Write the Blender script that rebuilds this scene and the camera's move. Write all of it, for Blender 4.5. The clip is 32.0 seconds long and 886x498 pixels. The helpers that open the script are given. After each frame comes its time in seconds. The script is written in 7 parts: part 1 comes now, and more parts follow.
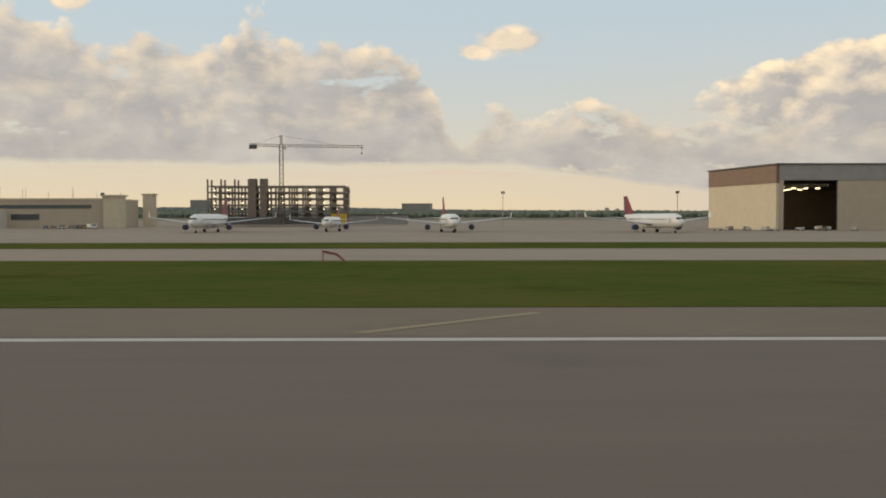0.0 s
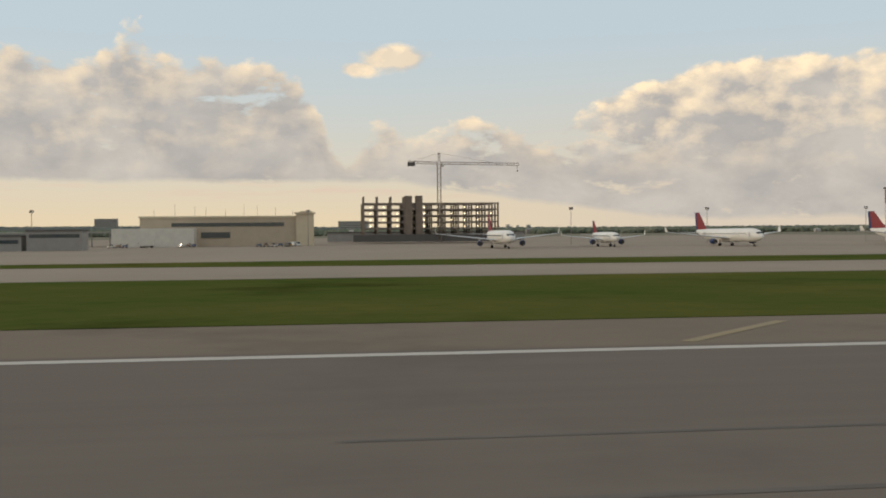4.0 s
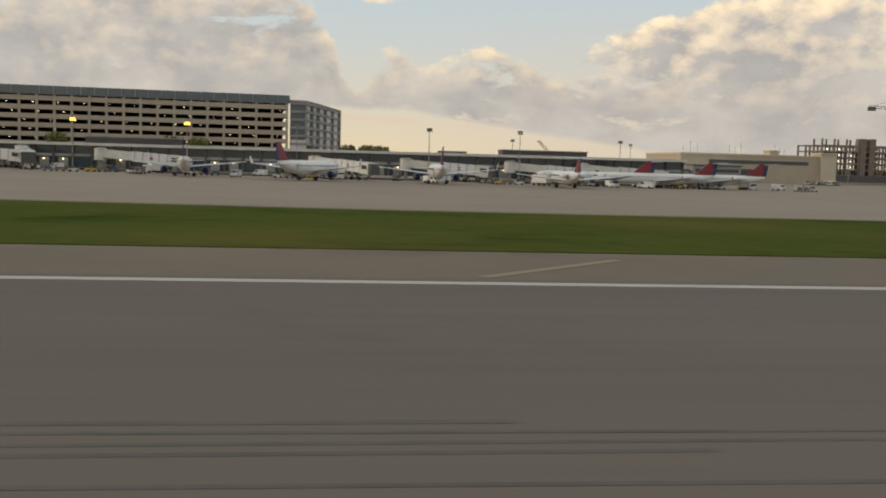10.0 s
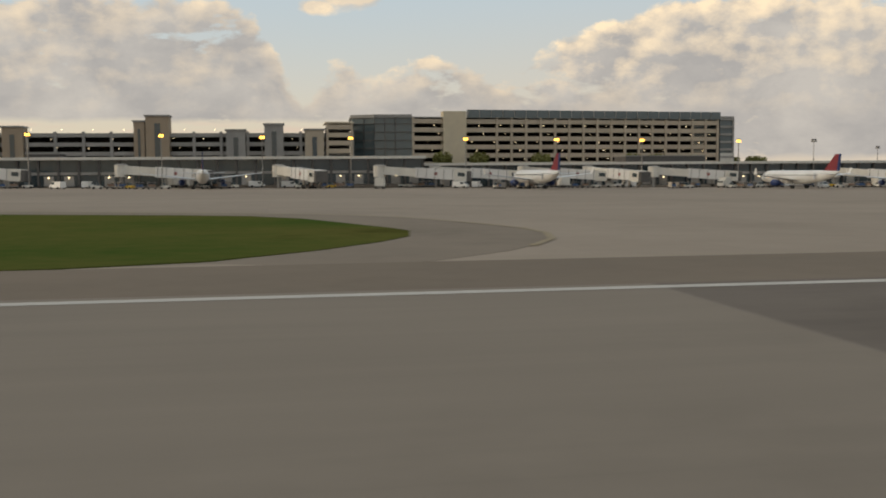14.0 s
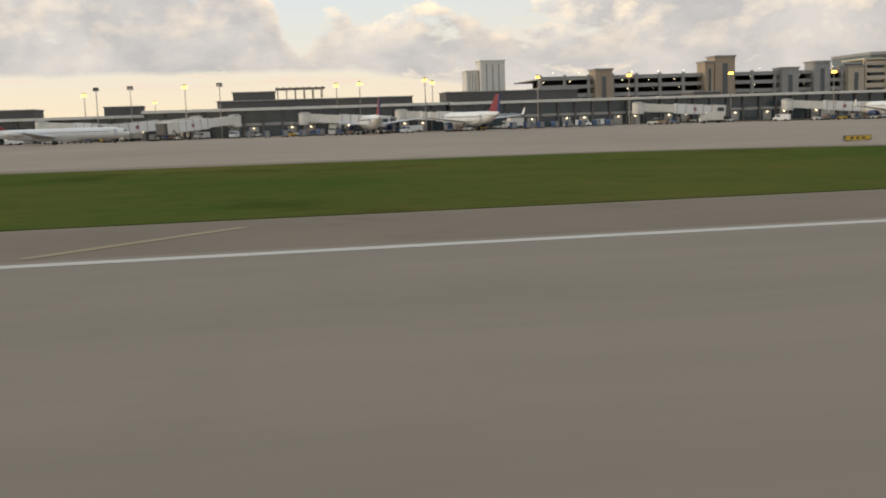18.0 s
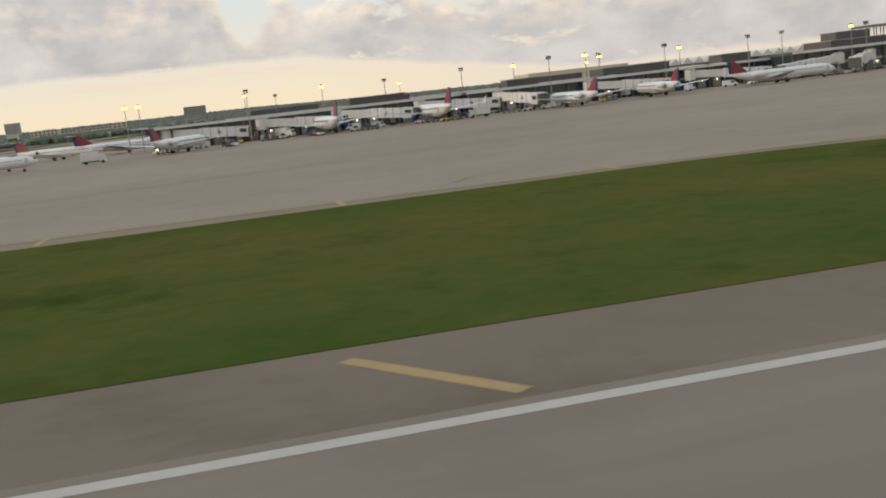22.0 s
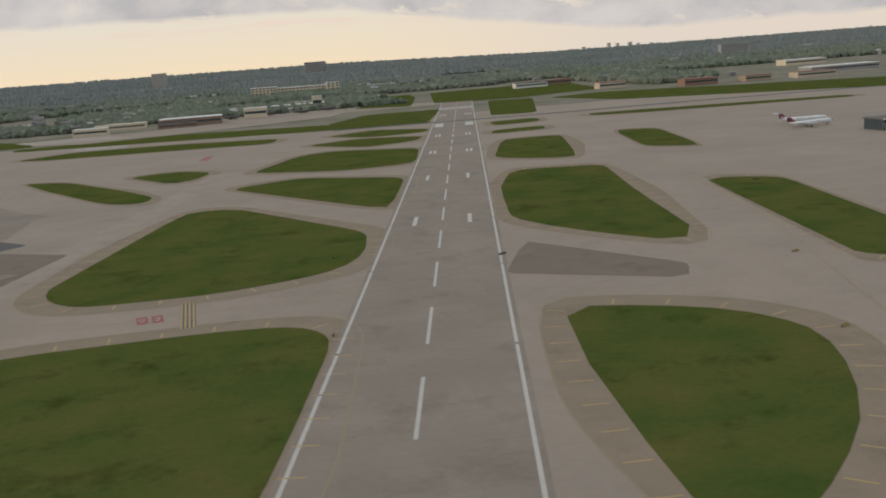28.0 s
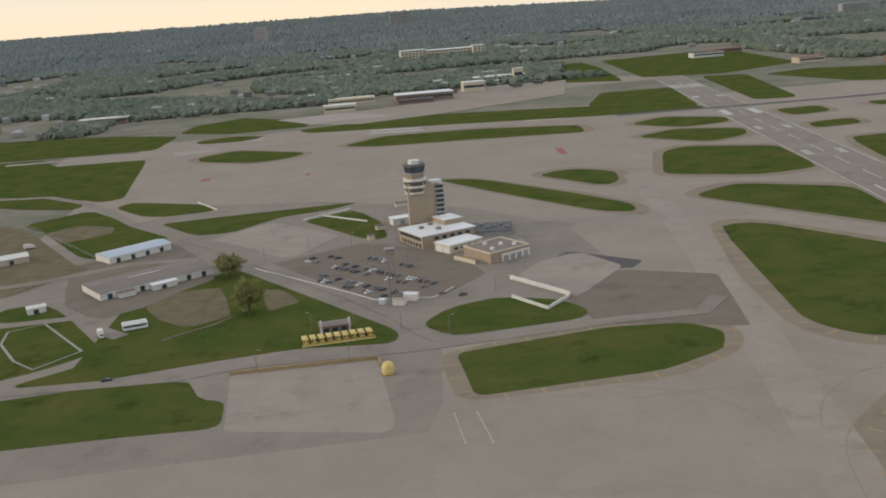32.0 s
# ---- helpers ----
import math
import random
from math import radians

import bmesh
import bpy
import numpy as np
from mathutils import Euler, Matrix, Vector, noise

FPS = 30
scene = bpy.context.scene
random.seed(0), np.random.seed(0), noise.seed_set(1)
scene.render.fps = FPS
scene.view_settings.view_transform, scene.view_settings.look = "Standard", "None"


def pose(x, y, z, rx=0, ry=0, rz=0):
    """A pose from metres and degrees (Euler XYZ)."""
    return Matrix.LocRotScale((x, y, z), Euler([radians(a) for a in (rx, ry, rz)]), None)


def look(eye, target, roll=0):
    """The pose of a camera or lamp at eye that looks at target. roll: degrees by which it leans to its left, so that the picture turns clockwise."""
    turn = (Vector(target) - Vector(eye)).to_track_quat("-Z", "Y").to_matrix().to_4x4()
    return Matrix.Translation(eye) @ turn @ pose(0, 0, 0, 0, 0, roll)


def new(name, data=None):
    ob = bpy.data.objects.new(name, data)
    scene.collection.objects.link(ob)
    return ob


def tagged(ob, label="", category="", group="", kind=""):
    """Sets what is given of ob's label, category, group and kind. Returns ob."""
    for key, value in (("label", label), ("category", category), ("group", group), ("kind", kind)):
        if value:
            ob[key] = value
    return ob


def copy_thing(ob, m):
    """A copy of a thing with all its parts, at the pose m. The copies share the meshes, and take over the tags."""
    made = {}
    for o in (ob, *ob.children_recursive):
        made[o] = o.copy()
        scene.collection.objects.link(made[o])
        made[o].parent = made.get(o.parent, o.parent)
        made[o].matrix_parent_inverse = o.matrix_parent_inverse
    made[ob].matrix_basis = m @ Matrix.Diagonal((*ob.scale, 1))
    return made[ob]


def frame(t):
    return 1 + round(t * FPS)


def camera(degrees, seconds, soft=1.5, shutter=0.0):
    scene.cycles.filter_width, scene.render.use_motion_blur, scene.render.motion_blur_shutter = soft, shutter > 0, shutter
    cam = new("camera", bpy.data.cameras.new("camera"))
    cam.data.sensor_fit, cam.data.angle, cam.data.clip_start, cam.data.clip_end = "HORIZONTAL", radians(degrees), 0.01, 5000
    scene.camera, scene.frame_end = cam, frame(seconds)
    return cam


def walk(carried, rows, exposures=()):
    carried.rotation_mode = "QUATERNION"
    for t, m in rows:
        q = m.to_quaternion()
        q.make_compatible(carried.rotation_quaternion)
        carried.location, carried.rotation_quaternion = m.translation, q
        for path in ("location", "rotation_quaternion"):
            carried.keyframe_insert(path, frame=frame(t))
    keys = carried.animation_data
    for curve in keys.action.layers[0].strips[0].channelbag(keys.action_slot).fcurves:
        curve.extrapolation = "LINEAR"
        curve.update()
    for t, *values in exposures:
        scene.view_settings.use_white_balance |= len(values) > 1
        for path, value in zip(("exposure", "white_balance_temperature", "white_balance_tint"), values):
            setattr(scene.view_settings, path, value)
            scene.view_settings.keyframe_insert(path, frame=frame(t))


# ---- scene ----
# Camera: rolling fast along the runway, then climbing away from it.
PATH = ((0, -0.14, 1.32, 3.68, -0.327, -1.985, 0.072), (0.5, -18.25, 1.46, 3.61, -0.687, -2.031, -0.035), (1, -36.68, 1.51, 3.60, -0.575, -1.989, 0.583),
    (1.5, -55.41, 1.48, 3.63, -1.098, -1.739, 0.741), (2, -74.46, 1.42, 3.66, -1.449, -1.664, 0.655), (2.5, -93.81, 1.32, 3.62, -1.878, -1.466, 0.464),
    (3, -113.46, 1.27, 3.60, -3.039, -1.204, 0.422), (3.5, -133.42, 1.28, 3.60, -4.810, -1.003, 0.446), (4, -153.67, 1.33, 3.61, -7.068, -0.988, 0.448),
    (4.5, -174.21, 1.37, 3.61, -9.690, -1.285, 0.345), (5, -195.05, 1.36, 3.61, -12.553, -2.018, 0.051), (5.5, -216.18, 1.26, 3.60, -12.638, -3.284, 0.365),
    (6, -237.60, 1.12, 3.61, -12.026, -4.768, 0.846), (6.5, -259.32, 1.01, 3.61, -11.326, -5.608, 1.223), (7, -281.33, 0.92, 3.62, -10.436, -5.779, 1.432),
    (7.5, -303.64, 0.92, 3.62, -9.462, -5.471, 1.239), (8, -326.26, 1.07, 3.61, -8.545, -4.944, 1.235), (8.5, -349.18, 1.33, 3.60, -7.905, -4.293, 1.132),
    (9, -372.42, 1.45, 3.58, -7.577, -3.609, 1.043), (9.5, -395.99, 1.38, 3.60, -6.290, -4.626, -1.085), (10, -419.87, 1.23, 3.60, -6.541, -5.050, -1.562),
    (10.5, -444.06, 1.15, 3.58, -6.062, -2.608, -1.066), (11, -468.56, 1.18, 3.58, -8.982, -2.765, -0.561), (11.5, -493.36, 1.24, 3.60, -10.697, -4.367, -0.099),
    (12, -518.45, 1.26, 3.59, -11.349, -4.610, -0.196), (12.5, -543.83, 1.24, 3.59, -10.604, -3.921, 0.320), (13, -569.49, 1.22, 3.57, -9.537, -3.653, 0.545),
    (13.5, -595.45, 1.26, 3.60, -9.345, -3.922, 0.675), (14, -621.69, 1.29, 3.61, -9.449, -4.474, 0.423), (14.5, -648.24, 1.28, 3.61, -9.637, -5.103, 0.040),
    (15, -675.08, 1.19, 3.61, -9.693, -5.606, -0.218), (15.5, -702.22, 1.06, 3.59, -9.405, -5.776, -0.098), (16, -729.66, 0.96, 3.55, -8.557, -5.411, 0.655),
    (16.5, -757.40, 1.00, 3.57, -8.613, -5.266, 0.445), (17, -785.45, 1.21, 3.57, -9.454, -6.307, 1.291), (17.5, -813.80, 1.52, 3.61, -9.008, -6.900, 1.567),
    (18, -842.44, 1.80, 3.66, -9.473, -7.541, 1.843), (18.5, -871.38, 2.01, 3.68, -8.890, -8.149, 2.368), (19, -900.61, 2.23, 3.98, -8.094, -8.483, 2.826),
    (19.5, -930.13, 2.44, 4.27, -8.626, -9.108, 2.954), (20, -959.94, 2.72, 4.61, -8.251, -9.546, 3.880), (20.5, -990.05, 3.18, 5.20, -8.951, -9.553, 4.809),
    (21, -1020.46, 3.82, 6.12, -10.988, -10.891, 5.516), (21.5, -1051.18, 4.51, 7.28, -11.750, -10.264, 6.208), (22, -1082.22, 5.15, 8.74, -12.262, -9.039, 6.398),
    (22.5, -1113.57, 5.67, 10.72, -12.080, -8.514, 6.935), (23, -1145.25, 6.08, 13.48, -11.534, -9.026, 6.902), (23.5, -1177.24, 6.21, 17.06, -11.457, -9.738, 7.874),
    (24, -1209.56, 5.88, 21.38, -11.498, -9.786, 8.865), (24.5, -1242.18, 4.98, 26.29, -11.298, -9.763, 9.814), (25, -1275.11, 3.61, 31.73, -11.286, -9.822, 10.012),
    (25.5, -1308.34, 2.09, 37.59, -10.822, -9.509, 6.767), (26, -1341.88, 0.77, 43.80, -9.500, -8.349, 5.182), (26.5, -1375.73, -0.24, 50.25, -8.114, -10.732, 4.529),
    (27, -1409.89, -1.03, 56.88, -8.088, -11.730, 4.208), (27.5, -1444.33, -1.81, 63.73, -8.860, -11.755, 4.144), (28, -1479.04, -2.82, 70.87, -9.865, -11.222, 4.266),
    (28.5, -1514.00, -4.26, 78.40, -10.541, -10.542, 4.501), (29, -1549.16, -6.24, 86.38, -10.323, -10.129, 4.777), (29.5, -1584.50, -8.72, 94.84, -9.791, -11.263, 5.097),
    (30, -1620.00, -11.56, 103.76, -9.422, -11.584, 5.591), (30.5, -1655.62, -14.55, 113.03, -8.954, -11.793, 5.931), (31, -1691.36, -17.54, 122.63, -8.805, -12.282, 5.635),
    (31.5, -1727.21, -20.54, 132.52, -8.564, -13.468, 4.596), (32, -1763.16, -23.67, 142.60, -8.119, -14.339, 4.184))
# The place is built as a true model at this many metres to the real metre, so that the fast take-off keeps to a steady pace.
UNIT = 0.52
cam = camera(48.72, 32.0, soft=1.9, shutter=0.15)
walk(cam, [(t, pose(x * UNIT, y * UNIT, z * UNIT, 90 + pitch, roll, yaw)) for t, x, y, z, yaw, pitch, roll in PATH],
     exposures=((0, 0.2, 6560, 8), (12, 0.2, 6540, 8), (13.4, 0.12, 6540, 8), (16, 0.40, 6350, 9), (19, 0.55, 6350, 9), (21, 0.56, 6300, 9), (22.4, 0.42, 6250, 10), (26, 0.26, 6200, 11), (29, 0.45, 6120, 11), (32, 0.56, 5980, 11)))

# ---- sky and sun: low evening sun ahead of the runway, broken cloud ----
SUN_AZ, SUN_EL = radians(-82), radians(11)     # measured from +y towards +x
world = bpy.data.worlds.new("evening_sky")
scene.world = world
world.use_nodes = True
WN, WL = world.node_tree.nodes, world.node_tree.links
WN.clear()


def wnode(kind, **values):
    n = WN.new(kind)
    for key, value in values.items():
        if key in n.inputs:
            n.inputs[key].default_value = value
    return n


def wmath(op, a, b=None, c=None, clamp=False):
    n = WN.new("ShaderNodeMath")
    n.operation, n.use_clamp = op, clamp
    for i, v in enumerate((a, b, c)):
        if v is None:
            continue
        if isinstance(v, (int, float)):
            n.inputs[i].default_value = v
        else:
            WL.new(v, n.inputs[i])
    return n.outputs[0]


def wmix(f, a, b):
    n = WN.new("ShaderNodeMix")
    n.data_type = "RGBA"
    for sock, v in ((n.inputs["Factor"], f), (n.inputs["A"], a), (n.inputs["B"], b)):
        if isinstance(v, (int, float)):
            sock.default_value = v
        elif isinstance(v, tuple):
            sock.default_value = (*v, 1)
        else:
            WL.new(v, sock)
    return n.outputs["Result"]


coord = WN.new("ShaderNodeTexCoord")
sep = WN.new("ShaderNodeSeparateXYZ")
WL.new(coord.outputs["Generated"], sep.inputs[0])
sky = WN.new("ShaderNodeTexSky")
sky.sky_type, sky.sun_disc = "NISHITA", False
sky.sun_elevation, sky.sun_rotation = SUN_EL, SUN_AZ
sky.air_density, sky.dust_density, sky.ozone_density = 1.0, 2.0, 2.0
up = wmath("MAXIMUM", sep.outputs["Z"], 0.0)
# cumulus: a broken bank over the horizon with a flat base and heaped tops


def wvec(op, a, value):
    n = WN.new("ShaderNodeVectorMath")
    n.operation = op
    WL.new(a, n.inputs[0])
    n.inputs[1].default_value = value
    return n.outputs["Value"] if op == "DISTANCE" else n.outputs["Vector"]


def wnoise(vec, scale, detail, rough, shift, tall=1.6):
    n = wnode("ShaderNodeTexNoise", Scale=scale, Detail=detail, Roughness=rough, Distortion=0.2)
    WL.new(wvec("ADD", wvec("MULTIPLY", vec, (1, 1, tall)), shift), n.inputs["Vector"])
    return n.outputs["Fac"]


def wpuffs(vec, scale, shift):
    """Rounded heaps: high in the middle of each cell."""
    n = WN.new("ShaderNodeTexVoronoi")
    n.feature, n.inputs["Scale"].default_value, n.inputs["Smoothness"].default_value = "SMOOTH_F1", scale, 0.5
    WL.new(wvec("ADD", wvec("MULTIPLY", vec, (1, 1, 1.35)), shift), n.inputs["Vector"])
    return wmath("SUBTRACT", 0.75, n.outputs["Distance"], clamp=True)


# how high the bank stands (degrees) and how deep its lit side reaches, by azimuth
BANK = ((-60, 12, 0.35), (-23, 11, 0.40), (-19, 9.8, 0.4), (-16.5, 10.2, 0.45), (-13, 9.9, 0.5), (-10.5, 11.2, 0.55), (-8.5, 10.4, 0.5), (-7.5, 9.5, 0.35), (-6, 10.2, 0.4), (-3.3, 10, 0.45),
        (-1.3, 9.2, 0.4), (-0.2, 8.0, 0.3), (0.6, 6.0, 0.3), (1.6, 4.9, 0.4), (2.6, 6.0, 0.4), (4, 6.4, 0.45), (5.2, 5.8, 0.3), (6.5, 6.2, 0.4), (8.4, 7.2, 0.5), (10, 7.0, 0.4), (11.7, 6.6, 0.4),
        (13.2, 6.0, 0.55), (15, 7.4, 0.9), (18, 8.4, 1.0), (21, 9.4, 1.0), (26, 9.9, 1.0), (32, 10.5, 0.95), (45, 11, 0.8), (60, 11, 0.6))
azim = wmath("ARCTAN2", sep.outputs["X"], sep.outputs["Y"])
ramp = WN.new("ShaderNodeValToRGB")
WL.new(wmath("MULTIPLY_ADD", azim, 180 / math.pi / 120, 0.5), ramp.inputs["Fac"])
while len(ramp.color_ramp.elements) > 1:
    ramp.color_ramp.elements.remove(ramp.color_ramp.elements[0])
for i, (az, el, depth) in enumerate(BANK):
    stop = ramp.color_ramp.elements[0] if i == 0 else ramp.color_ramp.elements.new((az + 60) / 120)
    stop.position, stop.color = (az + 60) / 120, (radians(el) * 4, depth, min(1.0, max(0.0, (az - 4) / 16)), 1)
bank = WN.new("ShaderNodeSeparateColor")
WL.new(ramp.outputs["Color"], bank.inputs["Color"])
bank_top, bank_lit = wmath("MULTIPLY", bank.outputs["Red"], 0.25), bank.outputs["Green"]
way = coord.outputs["Generated"]


def heap(vec):
    """How far the cloud stands proud in a direction."""
    big = wmath("MULTIPLY", wmath("SUBTRACT", wnoise(vec, 9.0, 3, 0.5, (3.1, 1.7, 0)), 0.5), 0.060)
    mid = wmath("MULTIPLY", wmath("SUBTRACT", wpuffs(vec, 17.0, (0.3, 5.2, 1.0)), 0.42), 0.036)
    small = wmath("MULTIPLY", wmath("SUBTRACT", wpuffs(vec, 46.0, (2.3, 1.2, 3.0)), 0.42), 0.016)
    fine = wmath("MULTIPLY", wmath("SUBTRACT", wnoise(vec, 60.0, 6, 0.62, (1.3, 0.2, 2.0)), 0.5), 0.030)
    return wmath("ADD", wmath("ADD", big, mid), wmath("ADD", small, fine))


here, there = heap(way), heap(wvec("ADD", way, (-0.010, 0, 0.011)))
under = wmath("SUBTRACT", wmath("ADD", bank_top, here), up)                   # depth below the bank's top
gaps = wmath("MULTIPLY", wmath("SUBTRACT", wnoise(way, 12.0, 5, 0.6, (8.1, 2.4, 0.6), 2.6), 0.325), 14.0, clamp=True)
foot = wmath("MULTIPLY_ADD", wnoise(way, 24.0, 4, 0.6, (5.0, 1.0, 2.0), 1.0), 0.010, 0.045)
foot = wmath("MULTIPLY_ADD", bank.outputs["Blue"], -0.040, foot)
base_cut = wmath("MULTIPLY", wmath("SUBTRACT", up, foot), 170.0, clamp=True)
bank_mask = wmath("MULTIPLY", wmath("MULTIPLY", wmath("MULTIPLY", under, 95.0, clamp=True), base_cut), gaps)
# single small clouds in the clear part, and thin lit streaks under the bank
lone = None
for az, el, wide, high in ((4.2, 10.0, 0.046, 0.016), (2.2, 9.4, 0.026, 0.010), (-20.6, 11.6, 0.020, 0.012)):
    d = WN.new("ShaderNodeCombineXYZ")
    WL.new(wmath("DIVIDE", wmath("SUBTRACT", azim, radians(az)), wide), d.inputs[0])
    WL.new(wmath("DIVIDE", wmath("SUBTRACT", up, math.sin(radians(el))), high), d.inputs[1])
    ball = wmath("SUBTRACT", 1.0, wvec("DISTANCE", d.outputs[0], (0, 0, 0)))
    lone = ball if lone is None else wmath("MAXIMUM", lone, ball)
lone_mask = wmath("MULTIPLY", wmath("MULTIPLY_ADD", here, 17.0, lone), 2.6, clamp=True)
streak = wmath("MULTIPLY", wmath("SUBTRACT", wnoise(way, 11.0, 5, 0.6, (0.7, 4.4, 1.0), 9.0), 0.53), 9.0, clamp=True)
streak = wmath("MULTIPLY", streak, wmath("SUBTRACT", 1.0, wmath("DIVIDE", wmath("ABSOLUTE", wmath("SUBTRACT", up, 0.043)), 0.014), clamp=True))
mask = wmath("MAXIMUM", bank_mask, lone_mask)
# tops and sunward sides catch the warm light, the undersides are grey
rim = wmath("MULTIPLY", wmath("SUBTRACT", 1.0, wmath("DIVIDE", under, wmath("MULTIPLY_ADD", bank_lit, 0.075, 0.006)), clamp=True), 0.85)
side = wmath("MULTIPLY_ADD", wmath("SUBTRACT", here, there), 22.0, 0.06)
glow_ = wmath("MULTIPLY", wmath("MULTIPLY_ADD", bank_lit, 0.85, 0.25), side)
lit = wmath("MULTIPLY_ADD", wmath("MULTIPLY_ADD", side, 0.9, 0.45, clamp=True), rim, glow_, clamp=True)
lit = wmath("MULTIPLY", lit, wmath("MULTIPLY", wmath("SUBTRACT", up, 0.048), 22.0, clamp=True))      # the flat base stays grey
lit = wmath("MAXIMUM", lit, wmath("MULTIPLY", lone_mask, 0.55))
billow = wmath("MULTIPLY", wmath("SUBTRACT", wnoise(way, 13.0, 6, 0.6, (7.3, 2.2, 4.0)), 0.36), 3.4, clamp=True)
cloud = wmix(lit, wmix(billow, (0.405, 0.380, 0.365), (0.545, 0.500, 0.455)), (1.06, 0.83, 0.56))
haze = wmath("POWER", wmath("SUBTRACT", 1.0, wmath("MULTIPLY", up, 5.0), clamp=True), 1.5)
skyscale = WN.new("ShaderNodeVectorMath")
skyscale.operation = "SCALE"
WL.new(sky.outputs[0], skyscale.inputs[0])
skyscale.inputs["Scale"].default_value = 0.09
blue = wmix(0.82, skyscale.outputs[0], (0.56, 0.645, 0.70))
# even warm-grey tint over the unseen upper dome, added to warm the ground light
dome = wmath("MULTIPLY", wmath("MULTIPLY", wmath("SUBTRACT", up, 0.26), 4.0, clamp=True), 0.6)
blue = wmix(dome, blue, (0.60, 0.57, 0.545))
base = wmix(wmath("MULTIPLY", haze, 0.92), blue, (0.780, 0.606, 0.378))
base = wmix(wmath("MULTIPLY", bank.outputs["Blue"], wmath("MULTIPLY", haze, 0.85)), base, (0.62, 0.535, 0.45))     # duller veil away from the sun
base = wmix(wmath("MULTIPLY", streak, 0.7), base, (0.70, 0.54, 0.43))
final = wmix(wmath("MULTIPLY", mask, 0.94), base, cloud)
bg = WN.new("ShaderNodeBackground")
WL.new(final, bg.inputs["Color"])
bg.inputs["Strength"].default_value = 0.95
out = WN.new("ShaderNodeOutputWorld")
WL.new(bg.outputs[0], out.inputs["Surface"])

sun = new("sun", bpy.data.lights.new("sun", "SUN"))
sun.data.energy, sun.data.angle, sun.data.color = 1.0, radians(10), (1.0, 0.80, 0.56)
sun_dir = Vector((math.sin(SUN_AZ) * math.cos(SUN_EL), math.cos(SUN_AZ) * math.cos(SUN_EL), math.sin(SUN_EL)))
sun.matrix_world = look(sun_dir * 500, (0, 0, 0))


